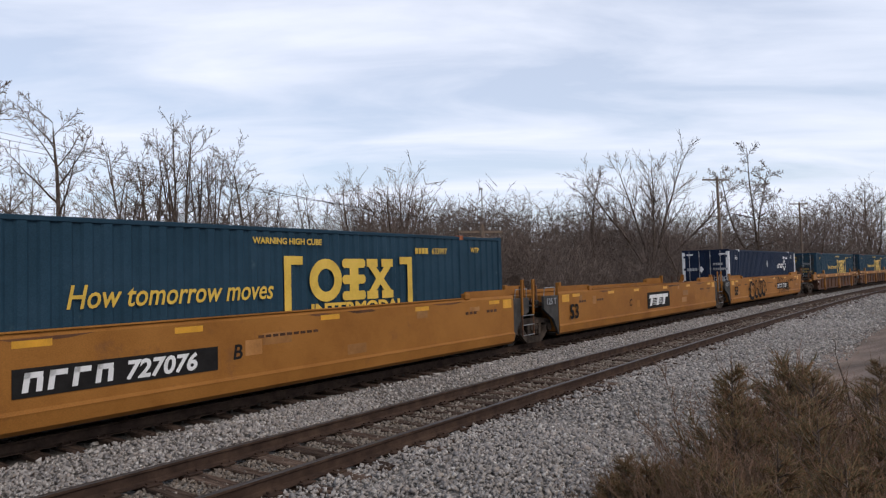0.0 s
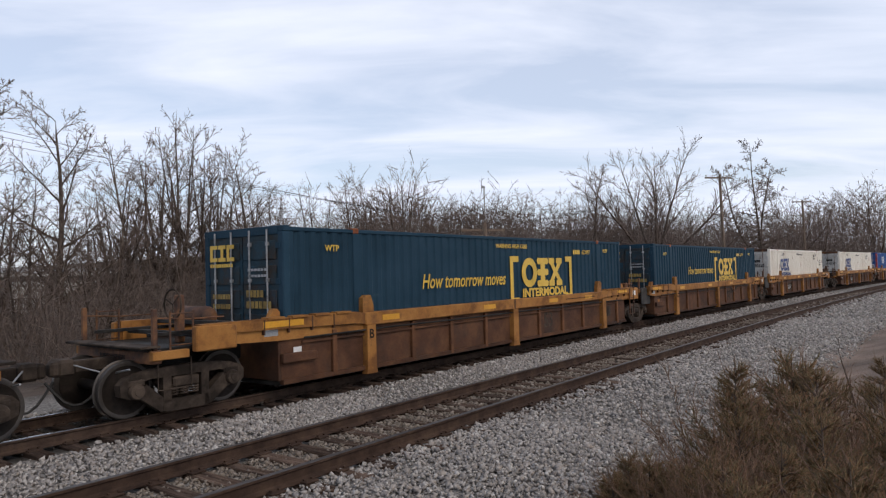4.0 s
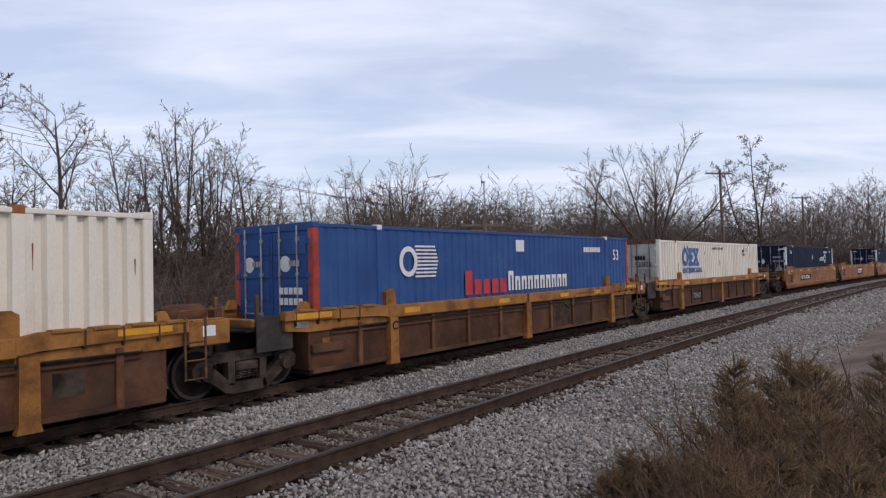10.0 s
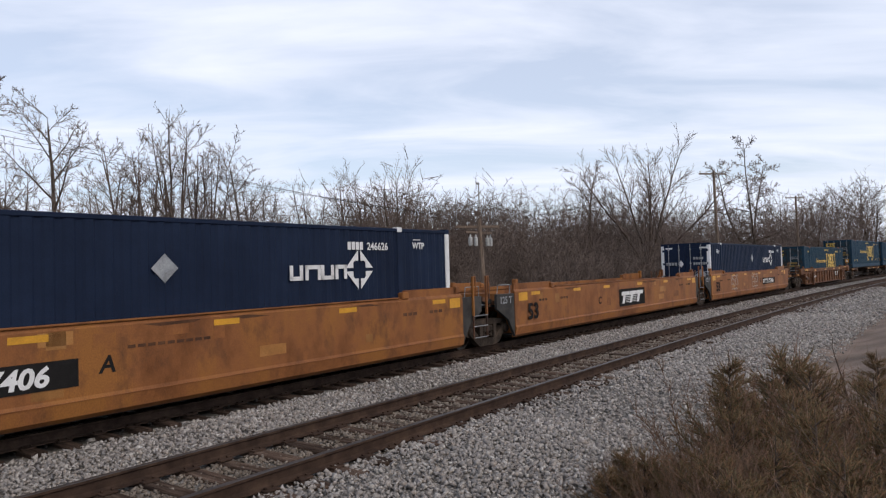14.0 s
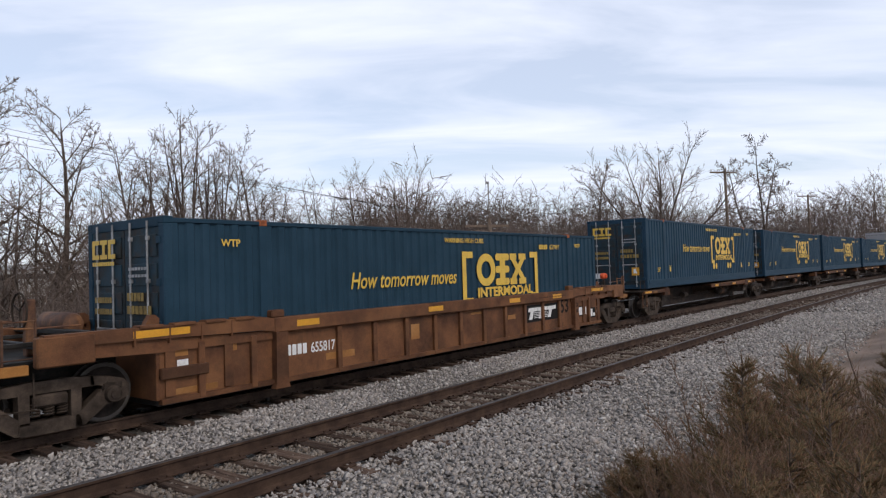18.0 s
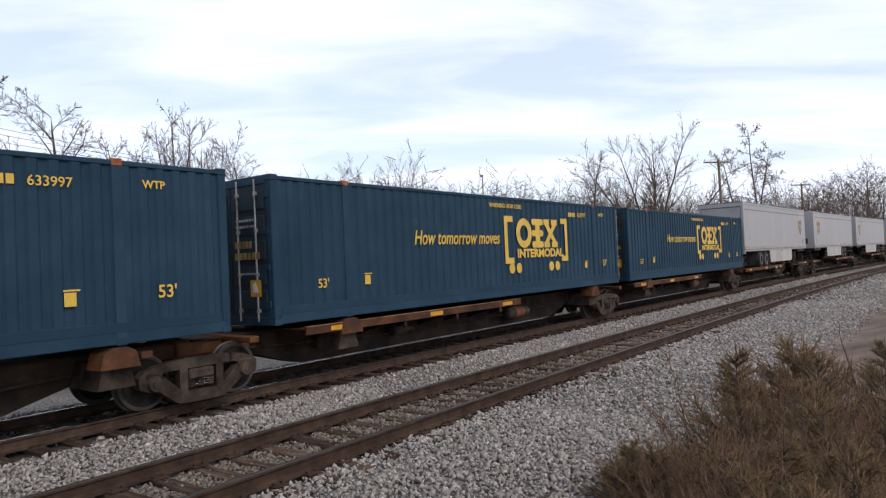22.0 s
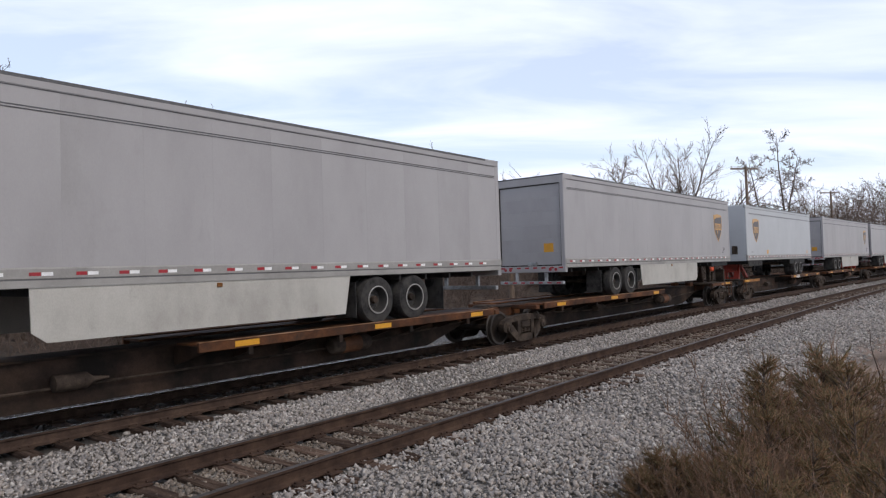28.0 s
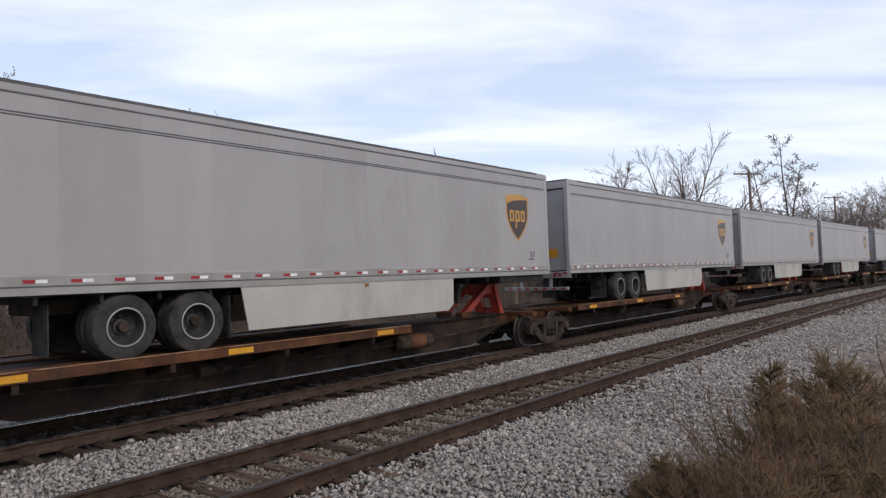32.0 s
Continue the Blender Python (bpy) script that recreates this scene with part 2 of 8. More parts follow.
M = {
    "teal": material("teal_paint", (0.016, 0.043, 0.069), 0.6, dark=(0.012, 0.034, 0.055), light=(0.022, 0.052, 0.082), scale=0.8, amount=0.6, bump=0.05, spots=(0.07, 0.11, 0.13), spot_scale=2.5, spot_edge=(0.66, 0.8), vary=0.08, spec=0.12),
    "navy": material("navy_paint", (0.010, 0.018, 0.042), 0.6, dark=(0.007, 0.013, 0.032), light=(0.013, 0.023, 0.052), scale=0.8, amount=0.6, bump=0.04, spots=(0.04, 0.05, 0.08), spot_scale=2.2, spot_edge=(0.68, 0.82), spec=0.12),
    "blue": material("blue_paint", (0.036, 0.088, 0.25), 0.6, dark=(0.028, 0.070, 0.20), light=(0.050, 0.112, 0.29), scale=0.8, amount=0.6, bump=0.05, spots=(0.06, 0.13, 0.27), spot_scale=1.8, spot_edge=(0.6, 0.8), spec=0.12),
    "white": material("white_paint", (0.75, 0.70, 0.61), 0.45, dark=(0.64, 0.57, 0.47), light=(0.80, 0.76, 0.68), scale=0.7, amount=0.6, bump=0.04, spots=(0.42, 0.30, 0.2), spot_scale=2.2, spot_edge=(0.70, 0.84), stretch=(1, 1, 0.35), spec=0.35),
    "trailer": material("trailer_skin", (0.352, 0.341, 0.345), 0.45, dark=(0.318, 0.307, 0.309), light=(0.376, 0.364, 0.368), scale=0.6, amount=0.7, bump=0.02, spots=(0.28, 0.272, 0.265), spot_scale=1.3, spot_edge=(0.58, 0.85), stretch=(1, 1, 0.4), vary=0.02, grain=0.06, spec=0.35),
    "trailer_white": material("white_trailer_skin", (0.435, 0.45, 0.467), 0.42, dark=(0.395, 0.41, 0.425), light=(0.465, 0.48, 0.497), scale=0.6, amount=0.5, bump=0.02, grain=0.06, spec=0.35),
    "rail_alu": material("dull_aluminium_rail", (0.30, 0.29, 0.275), 0.5, dark=(0.24, 0.232, 0.22), light=(0.34, 0.33, 0.315), scale=1.2, amount=0.8, bump=0.03, grain=0.15, spec=0.3),
    "skirt": material("pale_skirt", (0.42, 0.405, 0.37), 0.6, dark=(0.34, 0.325, 0.295), light=(0.46, 0.445, 0.41), scale=0.9, amount=0.8, bump=0.03, spots=(0.26, 0.245, 0.215), spot_scale=2.2, spot_edge=(0.60, 0.80), grain=0.15, stretch=(1, 1, 0.6)),
    "orange": material("orange_paint", (0.285, 0.120, 0.027), 0.62, dark=(0.225, 0.09, 0.02), light=(0.325, 0.14, 0.033), scale=0.6, amount=0.7, bump=0.05, spots=(0.17, 0.075, 0.032), spot_scale=1.4, spot_edge=(0.58, 0.74), vary=0.05, spec=0.12),
    "amber": material("amber_paint", (0.29, 0.13, 0.038), 0.55, dark=(0.16, 0.070, 0.024), light=(0.36, 0.17, 0.05), scale=1.6, amount=0.9, bump=0.1, spots=(0.13, 0.06, 0.03), spot_scale=2.4, spot_edge=(0.54, 0.72), vary=0.06, spec=0.12),
    "brown": material("grimy_brown_paint", (0.082, 0.038, 0.022), 0.65, dark=(0.045, 0.023, 0.015), light=(0.13, 0.062, 0.032), scale=0.9, amount=0.9, bump=0.12, spots=(0.055, 0.036, 0.028), spot_scale=1.2, spot_edge=(0.5, 0.75), vary=0.12, spec=0.15),
    "rust": material("rusty_red_paint", (0.128, 0.057, 0.029), 0.65, dark=(0.065, 0.031, 0.018), light=(0.185, 0.085, 0.04), scale=1.0, amount=0.9, bump=0.15, spots=(0.09, 0.045, 0.025), spot_scale=1.6, spot_edge=(0.5, 0.72), vary=0.08, spec=0.15),
    "spine": material("spine_brown", (0.085, 0.036, 0.018), 0.65, dark=(0.04, 0.02, 0.012), light=(0.15, 0.062, 0.026), scale=1.3, amount=0.9, bump=0.15, spots=(0.045, 0.028, 0.02), spot_scale=1.8, spot_edge=(0.5, 0.7), vary=0.1, spec=0.15),
    "worn_lip": material("worn_deck_lip", (0.24, 0.13, 0.075), 0.7, dark=(0.12, 0.06, 0.03), light=(0.34, 0.21, 0.13), scale=4, amount=0.9, bump=0.1, spec=0.15),
    "yellow": material("yellow_reflector", (0.60, 0.29, 0.018), 0.4, scale=3, amount=0.4, bump=0.0),
    "letter_yellow": material("yellow_lettering", (0.66, 0.43, 0.055), 0.5, dark=(0.52, 0.33, 0.04), light=(0.72, 0.48, 0.08), scale=2, amount=0.6, bump=0.02),
    "faded_yellow": material("faded_yellow_lettering", (0.26, 0.18, 0.06), 0.6, scale=4, dark=(0.16, 0.11, 0.045), light=(0.34, 0.24, 0.08), amount=0.8, bump=0.02, spec=0.15),
    "letter_white": material("white_lettering", (0.72, 0.72, 0.72), 0.5, scale=4, dark=(0.6, 0.6, 0.6), light=(0.78, 0.78, 0.78), amount=0.6, bump=0.02),
    "letter_blue": material("blue_lettering", (0.02, 0.045, 0.17), 0.5, scale=4, amount=0.6, bump=0.02),
    "letter_red": material("red_lettering", (0.42, 0.03, 0.04), 0.5, scale=4, amount=0.6, bump=0.02),
    "letter_black": material("black_lettering", (0.016, 0.015, 0.015), 0.8, spec=0.1, scale=4, amount=0.6, bump=0.02),
    "black": material("black_steel", (0.022, 0.021, 0.020), 0.6, dark=(0.012, 0.012, 0.012), light=(0.045, 0.04, 0.036), scale=2, amount=0.8, bump=0.15, spots=(0.06, 0.045, 0.035), spot_scale=3, spot_edge=(0.58, 0.8), spec=0.15),
    "grime": material("brown_grime_steel", (0.044, 0.033, 0.026), 0.8, dark=(0.020, 0.015, 0.012), light=(0.078, 0.058, 0.045), scale=2.5, amount=0.9, bump=0.25, vary=0.2, spec=0.15),
    "wheel": material("rolled_steel_wheel", (0.022, 0.017, 0.014), 0.75, metal=0.0, dark=(0.013, 0.010, 0.008), light=(0.040, 0.030, 0.024), scale=3, amount=0.8, bump=0.1, spec=0.15),
    "tread": material("polished_tread", (0.065, 0.056, 0.050), 0.5, metal=0.5, scale=6, amount=0.5, bump=0.03),
    "steel": material("grey_steel", (0.32, 0.33, 0.34), 0.45, metal=0.6, dark=(0.18, 0.18, 0.18), light=(0.42, 0.42, 0.43), scale=3, amount=0.8, bump=0.08),
    "rubber": material("tyre_rubber", (0.045, 0.043, 0.042), 0.85, dark=(0.018, 0.018, 0.018), light=(0.06, 0.057, 0.053), scale=4, amount=0.8, bump=0.2, spec=0.15),
    "red": material("red_paint", (0.36, 0.035, 0.018), 0.5, dark=(0.2, 0.025, 0.015), light=(0.45, 0.05, 0.025), scale=3, amount=0.8, bump=0.08),
    "red_tape": material("red_reflective_tape", (0.30, 0.014, 0.022), 0.4, scale=8, amount=0.3, bump=0.0),
    "white_tape": material("white_reflective_tape", (0.78, 0.78, 0.78), 0.4, scale=8, amount=0.3, bump=0.0),
    "shield_brown": material("brown_sign_film", (0.038, 0.018, 0.011), 0.35, scale=3, amount=0.4, bump=0.0),
    "shield_gold": material("gold_sign_film", (0.50, 0.26, 0.040), 0.35, scale=3, amount=0.4, bump=0.0),
    "rail_side": material("rusty_rail", (0.054, 0.033, 0.024), 0.85, dark=(0.034, 0.021, 0.016), light=(0.08, 0.05, 0.035), scale=4, amount=0.8, bump=0.2, spec=0.15),
    "rail_top": material("worn_rail_head", (0.075, 0.066, 0.062), 0.5, metal=0.5, dark=(0.045, 0.036, 0.032), light=(0.11, 0.10, 0.10), scale=3, amount=0.7, bump=0.05, stretch=(0.3, 3, 1)),
    "tie": material("weathered_tie", (0.088, 0.058, 0.043), 0.9, dark=(0.045, 0.03, 0.024), light=(0.15, 0.105, 0.08), scale=3, amount=0.9, bump=0.5, stretch=(6, 0.6, 6), vary=0.35, spec=0.15),
    "pole": material("weathered_pole", (0.16, 0.115, 0.085), 0.9, dark=(0.1, 0.07, 0.05), light=(0.24, 0.18, 0.14), scale=3, amount=0.8, bump=0.4, stretch=(5, 5, 0.4)),
    "bark": material("grey_brown_bark", (0.098, 0.074, 0.060), 0.95, dark=(0.056, 0.042, 0.034), light=(0.165, 0.133, 0.112), scale=2.5, amount=0.9, bump=0.4, vary=0.25, spec=0.15),
    "rust_cast": material("rusted_casting", (0.27, 0.085, 0.035), 0.7, dark=(0.14, 0.045, 0.02), light=(0.38, 0.14, 0.06), scale=6, amount=0.9, bump=0.2, vary=0.2, spec=0.2),
    "white_door": material("grimy_white_door", (0.46, 0.45, 0.42), 0.6, dark=(0.30, 0.285, 0.26), light=(0.54, 0.53, 0.50), scale=1.2, amount=0.9, bump=0.06, spots=(0.20, 0.15, 0.11), spot_scale=1.6, spot_edge=(0.58, 0.78), stretch=(1, 1, 0.4), spec=0.2),
    "blue_teal": material("deep_blue_paint", (0.019, 0.047, 0.077), 0.6, dark=(0.014, 0.036, 0.060), light=(0.026, 0.057, 0.092), scale=0.8, amount=0.6, bump=0.05, spots=(0.06, 0.10, 0.14), spot_scale=2.5, spot_edge=(0.66, 0.8), vary=0.08, spec=0.12),
    "teal_door": material("grimy_teal_door", (0.018, 0.036, 0.048), 0.6, dark=(0.024, 0.026, 0.024), light=(0.016, 0.048, 0.074), scale=1.2, amount=0.9, bump=0.08, spots=(0.05, 0.03, 0.02), spot_scale=1.8, spot_edge=(0.5, 0.7), spec=0.2),
    "seam": material("dark_seam", (0.11, 0.11, 0.115), 0.6, scale=3, amount=0.6, bump=0.05, spec=0.2),
    "dull_rim": material("dull_wheel_rim", (0.06, 0.058, 0.056), 0.5, metal=0.4, scale=5, amount=0.8, bump=0.1),
    "lantern": material("orange_red_casing", (0.62, 0.085, 0.02), 0.4, scale=5, amount=0.5, bump=0.03),
    # darker copy of tie for the far track, the train's shade in its brown
    "shaded_tie": material("tie_with_train_shade", (0.060, 0.040, 0.031), 0.9, dark=(0.032, 0.022, 0.018), light=(0.10, 0.070, 0.055), scale=3, amount=0.9, bump=0.5, stretch=(6, 0.6, 6), vary=0.3, spec=0.15),
    "oily_rail": material("grimy_rail", (0.056, 0.036, 0.027), 0.85, dark=(0.036, 0.023, 0.018), light=(0.08, 0.052, 0.038), scale=4, amount=0.8, bump=0.2, spec=0.15),
    "orange_rusty": material("rust_streaked_orange", (0.245, 0.096, 0.034), 0.55, dark=(0.15, 0.055, 0.018), light=(0.29, 0.118, 0.032), scale=0.9, amount=0.9, bump=0.08, spots=(0.12, 0.05, 0.024), spot_scale=1.7, spot_edge=(0.52, 0.70), stretch=(1, 1, 0.6), vary=0.06, spec=0.2),
    "sill": material("dark_grimy_sill", (0.030, 0.020, 0.015), 0.75, dark=(0.014, 0.011, 0.009), light=(0.055, 0.034, 0.024), scale=1.3, amount=0.9, bump=0.2, vary=0.15, spec=0.15),
    "bright_blue": material("bright_blue_lettering", (0.014, 0.085, 0.30), 0.5, scale=4, amount=0.6, bump=0.02),
    "hood": material("dark_grey_end_plate", (0.045, 0.042, 0.040), 0.65, dark=(0.026, 0.025, 0.024), light=(0.07, 0.064, 0.06), scale=2, amount=0.8, bump=0.12, spots=(0.08, 0.05, 0.03), spot_scale=3, spot_edge=(0.6, 0.8), spec=0.2),
    "patch": material("repainted_patch", (0.30, 0.135, 0.040), 0.55, dark=(0.22, 0.10, 0.03), light=(0.36, 0.18, 0.065), scale=1.5, amount=0.8, bump=0.03, vary=0.25, spec=0.25),
    "concrete": material("pale_concrete", (0.42, 0.41, 0.39), 0.85, scale=1.5, amount=0.7, bump=0.2),
    "canister": material("grey_canister_paint", (0.40, 0.40, 0.39), 0.6, scale=5, amount=0.6, bump=0.03, spec=0.2),
    "insulator": material("glazed_insulator", (0.45, 0.45, 0.44), 0.3, scale=5, amount=0.3, bump=0.0),
}
M["shed_wall"] = material("weathered_shed_wall", (0.12, 0.105, 0.095), 0.8, scale=0.6, amount=0.7, bump=0.1)
M["shed_roof"] = material("dull_metal_roof", (0.22, 0.215, 0.21), 0.6, scale=0.5, amount=0.7, bump=0.05)
M["twig"] = island_material("twigs", [(0.086, 0.062, 0.050), (0.14, 0.102, 0.084), (0.19, 0.142, 0.118), (0.11, 0.080, 0.066)])
M["brush"] = island_material("dry_brush", [(0.078, 0.057, 0.047), (0.135, 0.099, 0.081), (0.10, 0.073, 0.060), (0.20, 0.152, 0.127)])
M["dry_twig"] = island_material("dry_tan_twigs", [(0.14, 0.082, 0.056), (0.24, 0.155, 0.11), (0.11, 0.060, 0.040)])
M["stone"] = island_material("ballast_stone", [(0.155, 0.145, 0.138), (0.36, 0.335, 0.315), (0.26, 0.24, 0.226), (0.46, 0.43, 0.405), (0.34, 0.295, 0.26), (0.22, 0.21, 0.208), (0.31, 0.28, 0.258), (0.56, 0.53, 0.5)], bump_scale=60)
M["dusty_stone"] = island_material("grimy_ballast_stone", [(0.10, 0.082, 0.066), (0.22, 0.18, 0.145), (0.15, 0.12, 0.098), (0.31, 0.265, 0.22), (0.12, 0.10, 0.085)], bump_scale=60)
# near-black stones: the shade beneath the train is put into their colour
M["shade_stone"] = island_material("train_shade_stone", [(0.014, 0.011, 0.009), (0.030, 0.025, 0.021), (0.020, 0.016, 0.013), (0.045, 0.038, 0.032)], bump_scale=60)
M["cedar"] = island_material("browned_cedar_foliage", [(0.062, 0.056, 0.024), (0.20, 0.110, 0.055), (0.100, 0.080, 0.034), (0.24, 0.120, 0.064), (0.075, 0.064, 0.030), (0.20, 0.14, 0.066)])
M["weed"] = island_material("dry_weed_tips", [(0.12, 0.066, 0.042), (0.23, 0.13, 0.082), (0.16, 0.098, 0.064), (0.085, 0.064, 0.036)])
M["polished"] = material("polished_rail_head", (0.55, 0.54, 0.53), 0.22, metal=1.0, dark=(0.4, 0.39, 0.38), light=(0.6, 0.6, 0.6), scale=2, amount=0.5, bump=0.02, stretch=(0.2, 3, 1))
M["fitting"] = material("rusty_fittings", (0.10, 0.042, 0.020), 0.7, dark=(0.045, 0.022, 0.014), light=(0.19, 0.085, 0.032), scale=3, amount=0.9, bump=0.15, vary=0.25)


# ---- mesh helpers ----
class Geo:
    """Collects vertices and faces of one part."""

    def __init__(self):
        self.v, self.f = [], []

    def add(self, verts, faces):
        o = len(self.v)
        self.v.extend(verts)
        self.f.extend([tuple(i + o for i in f) for f in faces])
        return self

    def box(self, x0, x1, y0, y1, z0, z1, c=0.006):
        """A box with chamfered edges."""
        x0, x1, y0, y1, z0, z1 = min(x0, x1), max(x0, x1), min(y0, y1), max(y0, y1), min(z0, z1), max(z0, z1)
        c = min(c, (x1 - x0) * 0.3, (y1 - y0) * 0.3, (z1 - z0) * 0.3)
        if c <= 0:
            p = [(x, y, z) for x in (x0, x1) for y in (y0, y1) for z in (z0, z1)]
            return self.add(p, [(0, 1, 3, 2), (4, 6, 7, 5), (0, 4, 5, 1), (2, 3, 7, 6), (0, 2, 6, 4), (1, 5, 7, 3)])
        p, ids = [], {}
        for i, (x, sx) in enumerate(((x0, 1), (x1, -1))):
            for j, (y, sy) in enumerate(((y0, 1), (y1, -1))):
                for k, (z, sz) in enumerate(((z0, 1), (z1, -1))):
                    for a in range(3):
                        q = [x + sx * c, y + sy * c, z + sz * c]
                        q[a] = (x, y, z)[a]
                        ids[i, j, k, a] = len(p)
                        p.append(tuple(q))
        f = []
        for s in (0, 1):
            f.append([ids[s, 0, 0, 0], ids[s, 1, 0, 0], ids[s, 1, 1, 0], ids[s, 0, 1, 0]])
            f.append([ids[0, s, 0, 1], ids[1, s, 0, 1], ids[1, s, 1, 1], ids[0, s, 1, 1]])
            f.append([ids[0, 0, s, 2], ids[1, 0, s, 2], ids[1, 1, s, 2], ids[0, 1, s, 2]])
        for a in (0, 1):
            for b in (0, 1):
                f.append([ids[0, a, b, 1], ids[1, a, b, 1], ids[1, a, b, 2], ids[0, a, b, 2]])
                f.append([ids[a, 0, b, 0], ids[a, 1, b, 0], ids[a, 1, b, 2], ids[a, 0, b, 2]])
                f.append([ids[a, b, 0, 0], ids[a, b, 1, 0], ids[a, b, 1, 1], ids[a, b, 0, 1]])
                for d in (0, 1):
                    f.append([ids[a, b, d, 0], ids[a, b, d, 1], ids[a, b, d, 2]])
        return self.add(p, f)

    def prism(self, poly, axis, a, b):
        """A polygon in the two other axes, drawn out along axis from a to b."""
        n = len(poly)
        put = {"x": lambda p, t: (t, p[0], p[1]), "y": lambda p, t: (p[0], t, p[1]), "z": lambda p, t: (p[0], p[1], t)}[axis]
        v = [put(p, a) for p in poly] + [put(p, b) for p in poly]
        f = [tuple(range(n)), tuple(range(2 * n - 1, n - 1, -1))]
        f += [(i, (i + 1) % n, n + (i + 1) % n, n + i) for i in range(n)]
        return self.add(v, f)

    def tube(self, pts, r, n=6, r1=None, caps=True):
        pts = [Vector(p) for p in pts]
        r1 = r if r1 is None else r1
        v, f = [], []
        side = None
        for i, p in enumerate(pts):
            d = (pts[min(i + 1, len(pts) - 1)] - pts[max(i - 1, 0)]).normalized()
            if side is None:
                side = d.orthogonal().normalized()
            side = (side - d * side.dot(d)).normalized()
            up = d.cross(side)
            rr = r + (r1 - r) * i / max(1, len(pts) - 1)
            for k in range(n):
                a = 2 * math.pi * k / n
                v.append(tuple(p + (side * math.cos(a) + up * math.sin(a)) * rr))
        for i in range(len(pts) - 1):
            for k in range(n):
                f.append((i * n + k, i * n + (k + 1) % n, (i + 1) * n + (k + 1) % n, (i + 1) * n + k))
        if caps:
            f += [tuple(range(n)), tuple(range(len(v) - 1, len(v) - n - 1, -1))]
        return self.add(v, f)

    def lathe(self, prof, axis="y", n=24, at=(0, 0, 0), caps=True):
        """A profile of (radius, along) turned round an axis; closed at both ends."""
        v, f = [], []
        for r, t in prof:
            for k in range(n):
                a = 2 * math.pi * k / n
                c, s = r * math.cos(a), r * math.sin(a)
                q = {"y": (c, t, s), "x": (t, c, s), "z": (c, s, t)}[axis]
                v.append((q[0] + at[0], q[1] + at[1], q[2] + at[2]))
        for i in range(len(prof) - 1):
            for k in range(n):
                f.append((i * n + k, i * n + (k + 1) % n, (i + 1) * n + (k + 1) % n, (i + 1) * n + k))
        if caps:
            f += [tuple(range(n)), tuple(range(len(v) - 1, len(v) - n - 1, -1))]
        return self.add(v, f)


def mesh_of(name, geo, mat, smooth=False):
    me = bpy.data.meshes.new(name)
    me.from_pydata(geo.v, [], geo.f)
    bm = bmesh.new()
    bm.from_mesh(me)
    bmesh.ops.recalc_face_normals(bm, faces=bm.faces)
    bm.to_mesh(me)
    bm.free()
    if smooth:
        me.polygons.foreach_set("use_smooth", [True] * len(me.polygons))
        me.set_sharp_from_angle(angle=radians(38))
    me.materials.append(M[mat] if isinstance(mat, str) else mat)
    return me


def part(name, geo, mat, parent, label="", at=None, smooth=False):
    """One mesh object under a thing or a part. geo: a Geo, or a mesh that is shared."""
    me = geo if isinstance(geo, bpy.types.Mesh) else mesh_of(name, geo, mat, smooth)
    ob = new(name, me)
    ob.parent = parent
    if at is not None:
        ob.location = at
    return tagged(ob, label)


def thing(name, label, category, group="", kind=""):
    return tagged(new(name), label, category, group, kind)


def fast_mesh(name, verts, faces, mat, smooth=False):
    """verts (n, 3) and faces (m, k) as arrays."""
    me = bpy.data.meshes.new(name)
    m, k = faces.shape
    me.vertices.add(len(verts)); me.vertices.foreach_set("co", np.ascontiguousarray(verts, dtype=np.float32).ravel())
    me.loops.add(m * k); me.loops.foreach_set("vertex_index", np.ascontiguousarray(faces, dtype=np.int32).ravel())
    me.polygons.add(m)
    me.polygons.foreach_set("loop_start", np.arange(0, m * k, k, dtype=np.int32))
    if smooth:
        me.polygons.foreach_set("use_smooth", np.ones(m, dtype=bool))
    me.update(calc_edges=True)
    me.materials.append(M[mat] if isinstance(mat, str) else mat)
    return me


LETTERS = {}


def lettering(text, height, shear=0.0, bold=0.0, squeeze=1.0):
    """A flat text in the x-z plane facing -y, its origin at the left of the base line; a thin solid."""
    key = (text, height, shear, bold, squeeze)
    if key not in LETTERS:
        cu = bpy.data.curves.new("lettering", "FONT")
        cu.body, cu.size, cu.shear, cu.offset, cu.extrude, cu.resolution_u = text, height * 1.38, shear, bold, 0.0015, 3
        ob = bpy.data.objects.new("lettering", cu)
        scene.collection.objects.link(ob)
        bpy.context.view_layer.update()
        ev = ob.evaluated_get(bpy.context.evaluated_depsgraph_get())
        me = bpy.data.meshes.new_from_object(ev)
        me.transform(Matrix.Rotation(radians(90), 4, "X") @ Matrix.Diagonal((squeeze, 1, 1, 1)))
        bpy.data.objects.remove(ob)
        LETTERS[key] = me
    return LETTERS[key]


def write(parent, text, height, x, y, z, mat, name="lettering", end=False, **kw):
    """Text on the side that faces -y, or with end=True on the end that faces -x (then x, y, z is its start)."""
    me = lettering(text, height, **kw).copy()
    me.materials.clear(); me.materials.append(M[mat])
    ob = part(name, me, mat, parent)
    ob.matrix_local = pose(x, y, z, 0, 0, -90 if end else 0)
    return ob


# ---- the line: a level curve to the side of the camera ----
RADIUS = 1025.0
NEAR_Y, FAR_Y = 6.96, 11.51


def on_line(y0, s, side=0.0, z=0.0, turn=0.0):
    """The pose s metres along the track whose centre crosses x = 0 at y0."""
    a = s / RADIUS
    return pose(RADIUS * math.sin(a), y0 - RADIUS * (1 - math.cos(a)), 0, 0, 0, turn - math.degrees(a)) @ Matrix.Translation((0, side, z))


